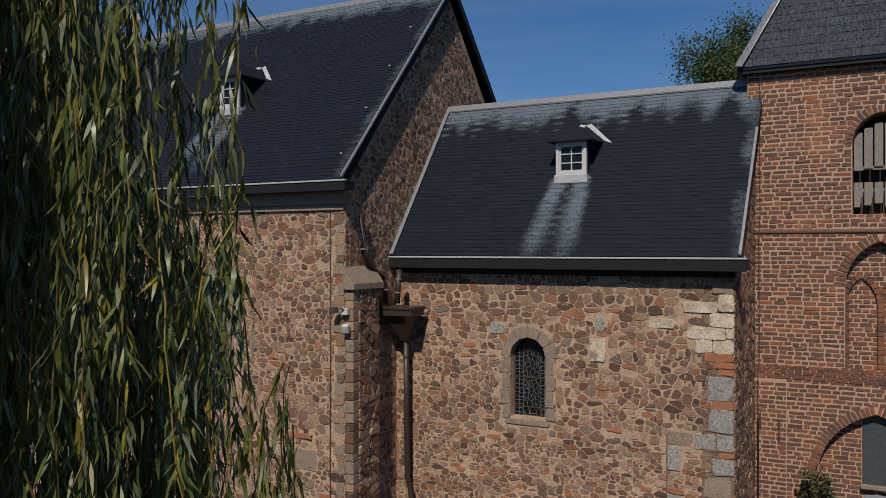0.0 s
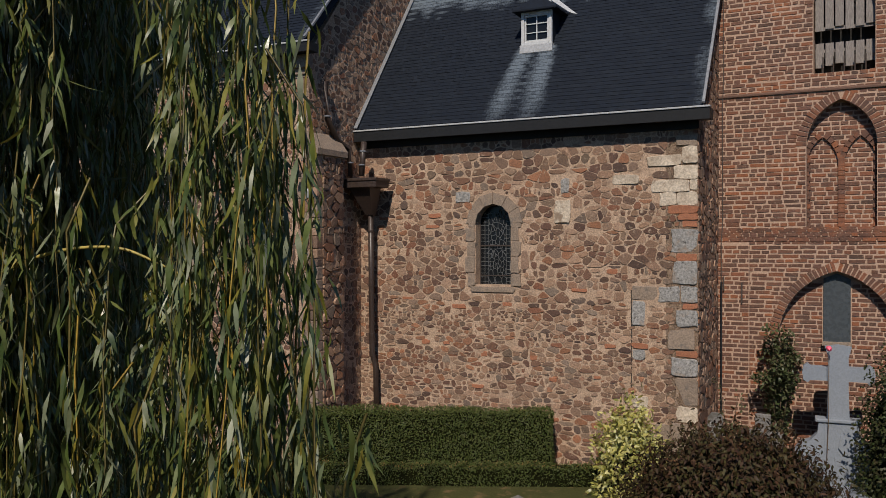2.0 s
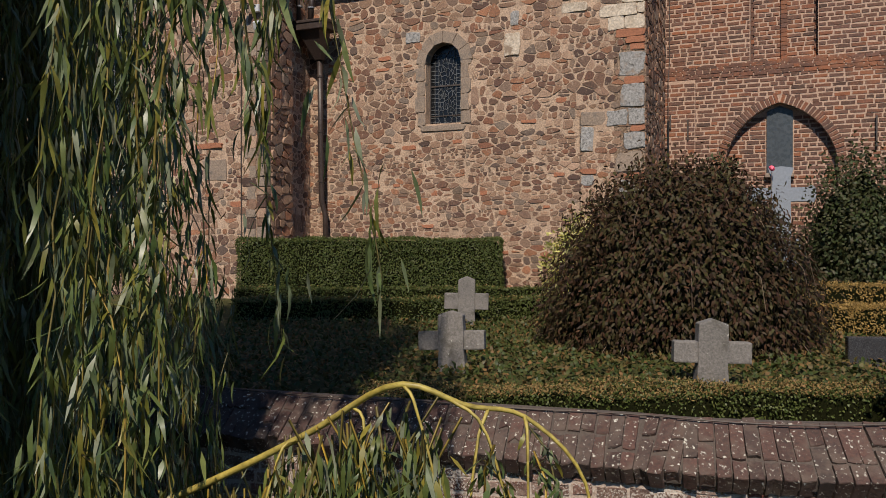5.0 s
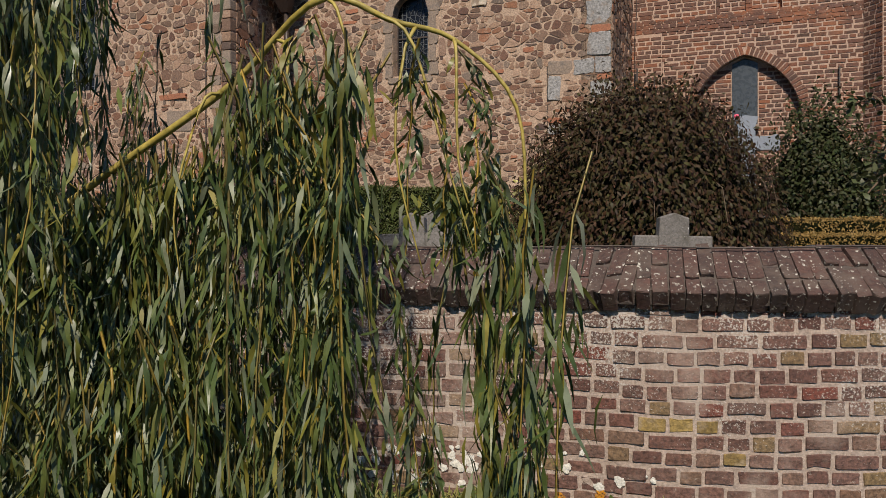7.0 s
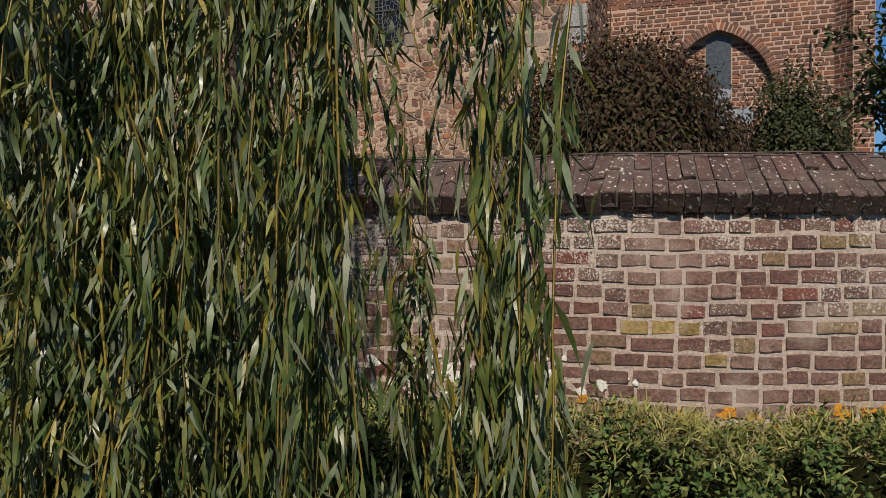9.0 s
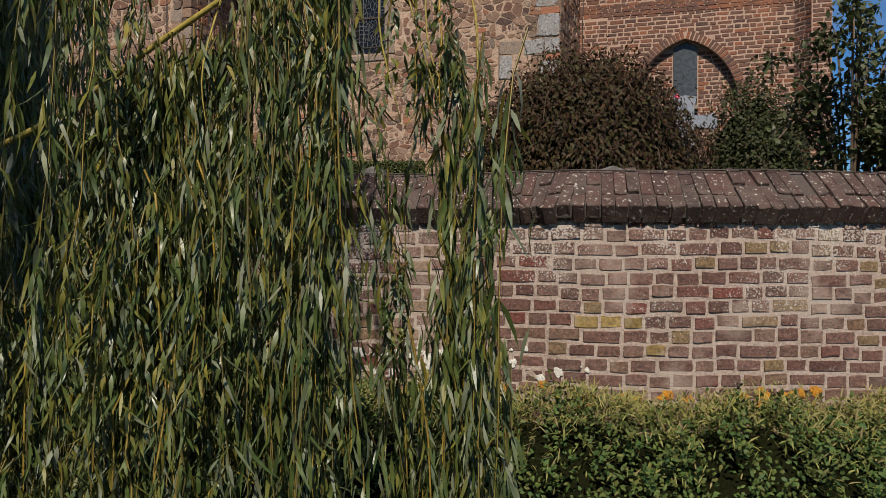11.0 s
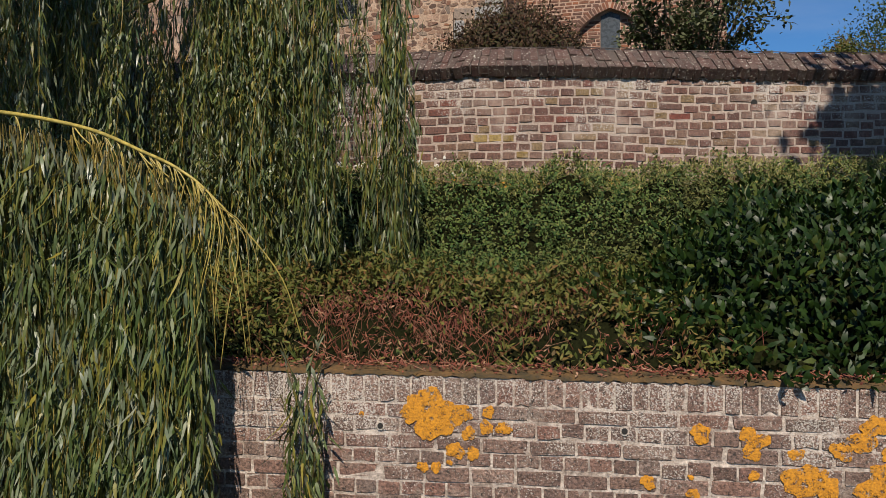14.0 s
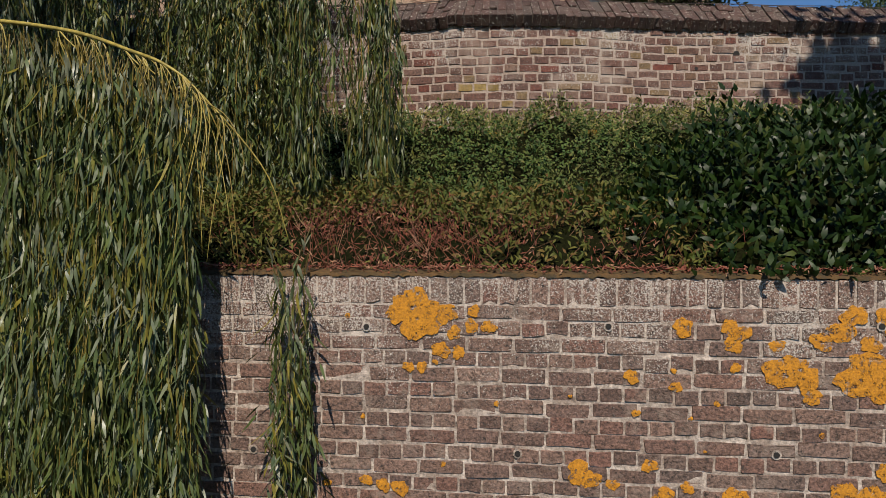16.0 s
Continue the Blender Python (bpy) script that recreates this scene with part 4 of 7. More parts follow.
# patched free corner: pale and blue-grey blocks, red brick patches
for u0, u1, z0, z1, mat in ((-.72, -.38, 5.3, 5.46, M_ASHLAR), (-1.18, -.62, 5.0, 5.16, M_ASHLAR_W), (-.62, -.38, 5.02, 5.28, M_ASHLAR_W), (-.76, -.38, 4.78, 4.99, M_ASHLAR_W),
                            (-1.12, -.5, 4.58, 4.77, M_ASHLAR_W), (-.5, -.38, 4.6, 4.77, M_ASHLAR_W), (-.98, -.7, 4.36, 4.57, M_ASHLAR_W), (-.7, -.38, 4.36, 4.57, M_ASHLAR_W),
                            (-1.75, -1.3, 4.72, 4.88, M_ASHLAR_W),
                            (-.85, -.38, 4.24, 4.345, M_REDBRICK), (-.7, -.38, 4.13, 4.23, M_REDBRICK), (-.62, -.38, 4.02, 4.12, M_REDBRICK),
                            (-.8, -.38, 3.62, 4.0, M_ASHLAR_G), (-.72, -.38, 3.5, 3.6, M_REDBRICK), (-.78, -.38, 3.12, 3.48, M_ASHLAR_G),
                            (-1.42, -1.0, 2.86, 3.08, M_ASHLAR), (-1.0, -.66, 2.84, 3.08, M_ASHLAR_G), (-.66, -.38, 2.84, 3.1, M_ASHLAR_G), (-1.42, -1.2, 2.45, 2.84, M_ASHLAR_G), (-.62, -.38, 2.74, 2.82, M_REDBRICK),
                            (-.72, -.38, 2.46, 2.72, M_ASHLAR_G), (-.85, -.42, 2.1, 2.44, M_ASHLAR), (-1.42, -1.2, 1.9, 2.06, M_ASHLAR_G), (-1.42, -1.15, 2.08, 2.16, M_REDBRICK), (-.72, -.38, 1.98, 2.08, M_REDBRICK),
                            (-.8, -.38, 1.68, 1.96, M_ASHLAR_G), (-.75, -.38, 1.22, 1.66, M_ASHLAR), (-1.42, -1.15, 1.12, 1.32, M_ASHLAR_W), (-.72, -.38, .96, 1.2, M_ASHLAR_W), (-.8, -.4, .45, .94, M_ASHLAR), (-1.05, -.8, .6, .9, M_ASHLAR),
                            (-4.6, -4.3, 4.5, 4.68, M_ASHLAR_G), (-2.75, -2.45, 4.1, 4.5, M_ASHLAR_W), (-2.62, -2.47, 4.6, 4.85, M_ASHLAR_G)):
    block(u0, u1, z0, z1, mat)
solid("old_joint", choir_wall, M_DARK, lambda b: b.box(-1.438, -1.424, -.004, .02, 1.3, 3.08))
for k in range(26):   # scattered red brick repairs
    u, z = rng.uniform(-6.3, -1.6), rng.uniform(.6, 4.9)
    if abs(u - WIN_U) > .75 or z < 2.8:
        w = rng.uniform(.12, .3)
        block(u, u + w, z, z + rng.uniform(.05, .085), M_REDBRICK, proud=.012)


def free_of(y, extra=None):
    mine = [b for b in blocks if abs(b[4] - y) < .01]

    def keep(off_u, off_z):
        def test(cx, cz, o):
            us, zs = [p[0] + off_u for p in o], [p[1] + off_z for p in o]
            a, b, c, d = min(us) + .045, max(us) - .045, min(zs) + .032, max(zs) - .032
            if any(a < q[1] and b > q[0] and c < q[3] and d > q[2] for q in mine):
                return False
            return not (extra and extra(min(us), max(us), min(zs), max(zs), cx + off_u, cz + off_z))
        return test
    return keep


def window_clash(a, b, c, d, cx, cz):
    return (a < WIN_U + WIN_A + .02 and b > WIN_U - WIN_A - .02 and c < WIN_ZS and d > WIN_Z0) or math.hypot(cx - WIN_U, max(cz - WIN_ZS, 0)) < WIN_A + .22 and cz > WIN_ZS - .02


keep = free_of(0, window_clash)
LEDGE = 2.75            # flat coursed stones below, larger rounded ones above
for base, top, sx_, sz_, gap_, seed, count in ((0, LEDGE, .165, .078, .0072, 21, 170), (LEDGE, 5.6, .172, .1, .0078, 19, 130)):
    cells = stone_cells(AIS_R - NU, top - base, sx_, sz_, np.random.default_rng(seed), gap=gap_, keep=keep(NU, base))
    lay_stones(cells, pose(NU, 0, base), choir_wall, (-2.2, 0, LEDGE), np.random.default_rng(seed + 1), M_RUBBLE, count, proud=.009)
cells = stone_cells(1.75, 7.8, .2, .12, np.random.default_rng(23), gap=.008, keep=lambda cx, cz, o: max(p[1] for p in o) < 5.6 + 1.3 * min(p[0] for p in o))
lay_stones(cells, pose(AIS_R, 0, 0, 0, 0, 90), return_wall, (0, 1, 3), np.random.default_rng(24), M_RUBBLE, 40)

# nave: quoins, rubble, buttress
z, k = -.2, 0
while z < 6.66:
    h = (.17, .22, .15, .2, .13)[k % 5]
    w = (.25, .16, .21)[k % 3] * (.85 + .3 * rng.random())
    e = min(z + h, 6.66)
    block(NU - w, NU + .004, z, e, (M_RUBBLE[0], M_ASHLAR)[k % 2], nave_wall, NV)
    z, k = e, k + 1
for s in (-1, 1):
    z, k = NWIN_Z0 - .05, 0
    while z < NWIN_ZS - .05:
        e = min(z + (.28, .36)[k % 2], NWIN_ZS)
        block(*sorted((NWIN_U + s * NWIN_A, NWIN_U + s * (NWIN_A + (.17, .24)[k % 2]))), z, e, M_ASHLAR, nave_wall, NV)
        z, k = e, k + 1
voussoirs("arch_stone", nave_wall, M_ASHLAR, NWIN_U, NWIN_ZS, NWIN_A + .003, NWIN_A + .003, .22, NV - .015, NV + .14, .18, 4)
block(-7.75, -7.2, 2.05, 2.42, M_ASHLAR, nave_wall, NV)
block(-7.15, -6.9, 1.6, 1.68, M_REDBRICK, nave_wall, NV)
block(-8.2, -7.3, 2.62, 2.7, M_REDBRICK, nave_wall, NV)


def nave_clash(a, b, c, d, cx, cz):
    return (a < NWIN_U + NWIN_A + .02 and b > NWIN_U - NWIN_A - .02 and c < NWIN_ZS and d > NWIN_Z0) or math.hypot(cx - NWIN_U, max(cz - NWIN_ZS, 0)) < NWIN_A + .24 and cz > NWIN_ZS - .02


keep = free_of(NV, nave_clash)
cells = stone_cells(5.6, 6.7, .18, .1, np.random.default_rng(25), gap=.0085, keep=keep(NU - 5.6, 0))
lay_stones(cells, pose(NU - 5.6, NV, 0), nave_wall, (-7.8, NV, 4.5), np.random.default_rng(26), M_RUBBLE, proud=.010)


def gable_keep(cx, cz, o):
    top = max(p[1] for p in o)
    v = NV + cx
    return top < 11.25 - abs(v - RIDGE_V) * 1.16 and not (v > .1 and cz < 5.8 + min(v, RIDGE_V) * 1.15)


cells = stone_cells(6.2, 11.4, .14, .098, np.random.default_rng(27), gap=.0115, keep=gable_keep)
lay_stones(cells, pose(NU + .004, NV, 0, 0, 0, 90), gable_wall, (NU, 0, 8), np.random.default_rng(28), M_RUBBLE, 300, proud=.009)

# corner buttress with a sloping cap
butt = part("buttress", None, church, "rubble buttress with a weathered stone cap")
solid("core", butt, M_MORTAR, lambda b: b.box(NU + .006, NU + .18, NV + .04, NV + .8, -.3, 5.3))
solid("cap", butt, M_ASHLAR, lambda b: b.add([(NU, NV - .06, 5.3), (NU + .24, NV - .06, 5.3), (NU + .24, NV + .86, 5.3), (NU, NV + .86, 5.3), (NU, NV - .06, 5.7), (NU + .02, NV + .86, 5.7), (NU + .24, NV - .06, 5.4), (NU + .24, NV + .86, 5.4)],
                                             [(0, 3, 2, 1), (0, 1, 6, 4), (1, 2, 7, 6), (2, 3, 5, 7), (3, 0, 4, 5), (4, 6, 7, 5)]))
z, k = -.2, 0
while z < 5.28:
    e = min(z + (.17, .22, .14)[k % 3], 5.3)
    wide = .18
    solid("block", butt, (M_ASHLAR, M_RUBBLE[0], M_RUBBLE[0])[(k // 2) % 3], lambda b: b.box(NU + .012, NU + wide + .006, NV - .005, NV + (.16, .27, .2)[k % 3], z + .006, e - .006, bevel=.014))
    z, k = e, k + 1
cells = stone_cells(.64, 5.28, .2, .13, np.random.default_rng(29), gap=.008)
lay_stones(cells, pose(NU + .18, NV + .15, 0, 0, 0, 90), butt, (0, 0, 0), np.random.default_rng(30), M_RUBBLE, 60, proud=.03)

# rainwater pipes and the hopper between nave and choir
drain = part("rainwater_pipe", None, church, "dark brown downpipes meeting in a hopper")
HU, HV = NU + .24, -.5
solid("hopper", drain, M_PIPE, lambda b: b.box(HU - .3, HU + .5, HV - .16, HV + .3, 4.78, 4.92, bevel=.012).box(HU - .32, HU + .52, HV - .18, HV + .32, 4.9, 4.95, bevel=.008).add(
    [(HU - .1, HV - .1, 4.78), (HU + .34, HV - .1, 4.78), (HU + .34, HV + .28, 4.78), (HU - .1, HV + .28, 4.78), (HU + .08, HV + .16, 4.3), (HU + .22, HV + .16, 4.3), (HU + .22, HV + .3, 4.3), (HU + .08, HV + .3, 4.3)],
    [(0, 1, 5, 4), (1, 2, 6, 5), (2, 3, 7, 6), (3, 0, 4, 7), (4, 5, 6, 7)]))
solid("downpipe", drain, M_PIPE, lambda b: b.tube([(HU + .15, HV + .23, 4.4), (HU + .15, HV + .25, 3.0), (HU + .15, HV + .28, 1.75), (HU + .19, HV + .34, 1.5), (HU + .2, HV + .36, -.2)], .05, 10), "", True)
solid("downpipe", drain, M_PIPE, lambda b: b.tube([(HU + .12, HV + .05, 5.62), (HU + .1, HV, 5.0)], .055, 10), "", True)
solid("downpipe", drain, M_PIPE, lambda b: b.tube([(NU + .12, NV + .35, 6.6), (NU + .12, NV + .4, 5.95), (HU - .18, HV - .35, 5.62), (HU - .14, HV - .06, 5.5), (HU - .14, HV, 5.0)], .055, 10), "", True)
for zz, uu, vv in ((4.0, .15, .236), (3.0, .15, .25), (2.1, .15, .27)):
    solid("pipe_ring", drain, M_PIPE, lambda b: b.tube([(HU + uu, HV + vv, zz - .02), (HU + uu, HV + vv, zz + .02)], .058, 10))
for zz, uu, vv in ((5.25, -.14, 0), (5.45, .115, .03), (5.2, .11, .0), (6.0, NU + .12 - HU, NV + .4 - HV)):
    solid("pipe_ring", drain, M_ZINC, lambda b: b.tube([(HU + uu, HV + vv, zz - .012), (HU + uu, HV + vv, zz + .012)], .064, 10))
lamp = part("wall_floodlight", None, church, "small white floodlight and junction box on the quoin")
solid("junction_box", lamp, M_WHITE, lambda b: b.box(NU - .02, NU + .12, NV - .1, NV - .02, 4.86, 4.98, bevel=.01))
solid("lamp_head", lamp, M_WHITE, lambda b: b.box(-.06, .06, -.1, .0, -.09, .06, pose(NU + .08, NV - .05, 4.66, 25, 0, 12), bevel=.02))
solid("bracket", lamp, M_IRON, lambda b: b.tube([(NU + .1, NV - .02, 4.92), (NU + .02, NV - .16, 4.98), (NU - .1, NV - .2, 4.94)], .015, 6).box(NU - .16, NU - .04, NV - .24, NV - .14, 4.9, 5.0, bevel=.012))
solid("conductor", church, M_IRON, lambda b: b.tube([(NU - .3, NV - .02, 6.65), (NU - .29, NV - .025, 4.5), (NU - .3, NV - .025, 2.4), (NU - .29, NV - .03, 0)], .008, 6), "thin dark conductor wire down the nave wall")

# ---- the brick tower ----
tower = thing("church_tower", "square red-brown brick tower with blind pointed arches", "tower", CHURCH)
TU0, TU1, TTOP = -.5, 3.86, 9.12
A2 = dict(cu=1.56, a=.525, z0=4.02, zs=5.38, R=.79)
A3 = dict(cu=1.5, a=.9, z0=-.2, zs=2.15, R=1.2)
LV = dict(cu=1.6, a=.46, z0=6.57, zs=7.72, R=.5)
RING = .15


def outline_of(d, grow=0.0):
    return arch_outline(d["cu"], d["a"] + grow, d["z0"], d["zs"], d["R"] + grow, 9)


tower_wall = wall_with_holes("tower_wall", tower, M_MORTAR_T, [(TU0, -.4), (TU1, -.4), (TU1, TTOP), (TU0, TTOP)], [outline_of(A2), outline_of(A3), outline_of(LV)], TV, TV + .16, "red-brown brickwork with pale joints")
niche_wall = wall_with_holes("niche_wall", tower, M_MORTAR_T, [(TU0, -.4), (TU1, -.4), (TU1, TTOP), (TU0, TTOP)], [outline_of(LV)], TV + .162, TV + .5)
solid("side_wall", tower, M_MORTAR_T, lambda b: b.box(TU0, TU0 + .5, TV + .5, TV + 4.4, -.4, TTOP).box(TU1 - .5, TU1, TV + .5, TV + 4.4, -.4, TTOP).box(TU0 + .5, TU1 - .5, TV + 3.9, TV + 4.4, -.4, TTOP))


def tower_gaps(z):
    out = [(TU0, TU1)]
    for d, g in ((A2, RING), (A3, RING), (LV, .13)):
        h = z - d["zs"]
        top = math.sqrt(d["R"] ** 2 - (d["R"] - d["a"]) ** 2)
        if h > 0:
            w = arch_half(h, d["a"] + g, d["R"] + g)
        else:
            w = d["a"] if z > d["z0"] else 0
        if w > 0:
            a, b = d["cu"] - w, d["cu"] + w
            out = [q for s, e in out for q in ((s, min(e, a)), (max(s, b), e)) if q[1] - q[0] > .03]
    return out


rt = np.random.default_rng(31)
places = brick_rows(tower_gaps, -.1, TTOP, .0768, .25, .13, .0195, rt, "tower", y=TV, proud=.007, wob=.009)
lay_pieces("brick", "bricks", BRICKS, places, tower_wall, M_TOWER, (1.2, TV, 3.2))


def niche_rows(d, y, seed, count, inner=0.0):
    def gaps(z):
        h = z - d["zs"]
        w = arch_half(h, d["a"], d["R"]) if h > 0 else d["a"]
        out = [(d["cu"] - w, d["cu"] + w)] if w > .04 else []
        if d is A3 and 2.1 < z < 3.22:
            out = [q for s, e in out for q in ((s, min(e, 1.28)), (max(s, 1.71), e)) if q[1] - q[0] > .03]
        return out
    pl = brick_rows(gaps, d["z0"], d["zs"] + .95, .0768, .25, .13, .0195, np.random.default_rng(seed), "tower", y=y, proud=.007)
    lay_pieces("brick", "bricks", BRICKS, pl, niche_wall, M_TOWER, (1.5, TV, 3), count)


niche_rows(A2, TV + .16, 32, 120)
niche_rows(A3, TV + .16, 33, 180)
M_VOUSS = M_TOWER[0]
for d, t, st, nm in ((A2, RING, .07, 34), (A3, RING, .068, 35), (LV, .13, .068, 36)):
    voussoirs("arch_brick", tower_wall, M_VOUSS, d["cu"], d["zs"], d["a"] + .002, d["R"] + .002, t, TV - .012, TV + .15, st, nm, .02)
# the two small lancets in the upper niche: mullion and their arches
sub = dict(a=.235, R=.55, zs=5.08)
for s in (-1, 1):
    cu = 1.56 + s * .285
    voussoirs("arch_brick", niche_wall, M_VOUSS, cu, sub["zs"], sub["a"], sub["R"], .085, TV + .11, TV + .16, .085, 37 + s, .012)
z = 4.04
k = 0
while z < 5.3:
    solid("mullion_brick", niche_wall, M_VOUSS, lambda b: b.box(1.56 - .05, 1.56 + .05, TV + .11, TV + .17, z, z + .072, bevel=.008))
    for s in (-1, 1):
        solid("jamb_brick", niche_wall, M_VOUSS, lambda b: b.box(*sorted((1.56 + s * .522, 1.56 + s * (.47 + .02 * (k % 2)))), TV + .12, TV + .17, z, z + .072, bevel=.006))
    z += .0768
    k += 1
# slit window with a sheet in it
slit = part("slit_window", None, tower, "narrow blocked window with a grey panel")
solid("panel", slit, M_PANEL, lambda b: b.prism([(1.29, 2.14), (1.7, 2.14), (1.7, 3.18), (1.495, 3.27), (1.29, 3.18)], TV + .13, TV + .15))
solid("sill", slit, M_ASHLAR, lambda b: b.box(1.27, 1.72, TV + .06, TV + .16, 2.07, 2.14, bevel=.01))
solid("hood_mould", slit, M_MORTAR_T, lambda b: b.add([(1.26, TV + .12, 3.18), (1.495, TV + .12, 3.28), (1.73, TV + .12, 3.18), (1.73, TV + .12, 3.22), (1.495, TV + .12, 3.32), (1.26, TV + .12, 3.22),
                                                     (1.26, TV + .16, 3.18), (1.495, TV + .16, 3.28), (1.73, TV + .16, 3.18), (1.73, TV + .16, 3.22), (1.495, TV + .16, 3.32), (1.26, TV + .16, 3.22)],
                                                    [(0, 1, 4, 5), (1, 2, 3, 4), (5, 4, 10, 11), (4, 3, 9, 10), (1, 0, 6, 7), (2, 1, 7, 8)]))
# belfry opening with two tiers of boards
bel = part("belfry_opening", None, tower, "arched sound opening with weathered vertical boards")
# near-black sheet that paints the unlit inside behind the boards
solid("dark_room", bel, M_DARK, lambda b: b.box(.9, 2.3, TV + .42, TV + .46, 6.4, 8.4))
for tier, (z0, z1, y) in enumerate(((7.32, 8.22, .14), (6.72, 7.1, .2))):
    for k in range(6):
        u = 1.16 + k * .152
        zt = z1 if tier else min(z1, LV["zs"] + .38 - abs(u + .065 - 1.6) * .5)
        solid("board", bel, M_BOARDS, lambda b: b.box(u, u + .128, TV + y, TV + y + .025, z0 + .03 * ((k * 7) % 3 - 1), zt, pose(0, 0, 0), bevel=.004))
solid("rail", bel, M_BOARDS, lambda b: b.box(1.15, 2.05, TV + .17, TV + .2, 7.3, 7.36).box(1.15, 2.05, TV + .23, TV + .26, 6.95, 7.0))
for k in range(5):
    solid("bar", bel, M_IRON, lambda b: b.tube([(1.28 + k * .16, TV + .1, 6.57), (1.28 + k * .16, TV + .1, 6.85)], .011, 6))
# string courses
solid("string_course", tower, M_BAND, lambda b: b.add([(TU0 - .01, TV - .005, 6.325), (TU1, TV - .005, 6.325), (TU1, TV - .03, 6.3), (TU0 - .01, TV - .03, 6.3), (TU0 - .01, TV - .03, 6.275), (TU1, TV - .03, 6.275), (TU1, TV + .05, 6.275), (TU0 - .01, TV + .05, 6.275)],
                                                         [(3, 2, 1, 0), (4, 5, 2, 3), (7, 6, 5, 4)]))
string = part("string_band", None, tower, "slightly corbelled band of bricks")
for q in range(3):
    pl = brick_rows(lambda z: [(TU0 - .02, TU1 - .5)], 3.79 + .0768 * q, 3.79 + .0768 * (q + 1) - .01, .0768, .215, .115, .016, np.random.default_rng(46 + q), "mixed", y=TV, proud=.016 - .003 * q)
    lay_pieces("brick", "bricks", BRICKS, pl, string, M_TOWER, (1, TV, 3.9), 60)
# pilasters: a shallow one at the choir, a deep one at the free corner
pil = solid("pilaster", tower, M_MORTAR_T, lambda b: b.box(TU0 - .02, .14, TV - .035, TV - .004, -.4, 3.785))
places = brick_rows(lambda z: [(TU0 - .02, .14)], -.1, 3.78, .0768, .25, .13, .0195, np.random.default_rng(41), "tower", y=TV - .035, proud=.006, depth=.05)
lay_pieces("brick", "bricks", BRICKS, places, pil, M_TOWER, (0, TV, 3), 130)
PU0, PUF, PU1, PV = 3.3, 3.55, 3.86, 1.42
pil2 = solid("buttress", tower, M_MORTAR_T, lambda b: b.add([(u, v, z) for z in (-.4, 9.0) for u, v in ((PU0, TV - .012), (PUF, PV), (PU1, PV), (PU1, TV - .012))],
                                                           [(0, 1, 5, 4), (1, 2, 6, 5), (2, 3, 7, 6), (4, 5, 6, 7)]))
places = brick_rows(lambda z: [(PUF, PU1)], -.1, 9.0, .0768, .25, .13, .0195, np.random.default_rng(42), "tower", y=PV, proud=.007)
lay_pieces("brick", "bricks", BRICKS, places, pil2, M_TOWER, (3.5, PV, 2), 120)
sp = math.hypot(PUF - PU0, TV - PV)
side_m = pose(PU0, TV - .004, 0, 0, 0, -math.degrees(math.atan2(TV - PV, PUF - PU0)))
side_pl = brick_rows(lambda z: [(0, sp)], -.1, 9.0, .0768, .25, .13, .0195, np.random.default_rng(43), "tower", y=0, proud=.007)
lay_pieces("brick", "bricks", BRICKS, [(k, side_m @ m) for k, m in side_pl], pil2, M_TOWER, (3.3, PV, 2), 80)
# iron anchors, conductor and pipe
for u, z0, z1 in ((.02, 2.75, 3.1), (-.28, 2.95, 3.2), (2.95, 2.5, 3.0)):
    solid("wall_anchor", tower, M_IRON, lambda b: b.box(u - .012, u + .012, TV - .075, TV - .03 if u < .2 else TV - .01, z0, z1, bevel=.004))
solid("conductor", tower, M_IRON, lambda b: b.tube([(-.29, TV - .03, 8.9), (-.29, TV - .03, 6.4), (-.3, TV - .06, 6.2), (-.3, TV - .03, 4.1), (-.31, TV - .1, 3.8), (-.31, TV - .085, 2.1)], .008, 6))
solid("ground_pipe", tower, M_ANTHRA, lambda b: b.tube([(-.31, TV - .095, 3.1), (-.31, TV - .095, .0)], .017, 8))
# pyramid roof
troof = part("tower_roof", None, tower, "slated pyramid roof with lead-covered hips")
E0, E1, V0, V1, EZ, AZ = TU0 - .14, TU1 + .14, TV - .16, TV + 4.56, 9.12, 14.2
CU, CV = (E0 + E1) / 2, (V0 + V1) / 2
solid("deck", troof, M_SLATE, lambda b: b.add([(E0, V0, EZ), (E1, V0, EZ), (E1, V1, EZ), (E0, V1, EZ), (CU, CV, AZ), (E0, V0, EZ - .05), (E1, V0, EZ - .05), (E1, V1, EZ - .05), (E0, V1, EZ - .05)],
                                             [(0, 1, 4), (1, 2, 4), (2, 3, 4), (3, 0, 4), (0, 5, 6, 1), (1, 6, 7, 2), (2, 7, 8, 3), (3, 8, 5, 0), (5, 8, 7, 6)]))
slate_slope("slates", E0, E1, (V0, EZ), (CV, AZ), .17, troof, .34, seed=9, u0_top=CU - .05, u1_top=CU + .05)
side_roof = part("slates_side", None, troof)
side_roof.matrix_basis = pose(0, 0, 0)
r9 = np.random.default_rng(10)
vs, fs = [], []
for k in range(34):          # the flank: small lapped slates
    s0, s1 = k / 34, (k + 1.3) / 34
    va, vb = V0 + (CV - V0) * s0, V1 + (CV - V1) * s0
    v = va
    while v < vb - .05:
        w = min(.2, vb - v)
        n = len(vs)
        for s, h in ((s0, .022 + r9.random() * .008), (min(s1, 1), .003)):
            for q in (v, v + w - .006):
                vs.append((E0 + (CU - E0) * s - h * .9, q, EZ + (AZ - EZ) * s + h * .45))
        fs.append((n + 1, n, n + 2, n + 3))
        v += w
bpy.data.objects.remove(side_roof)
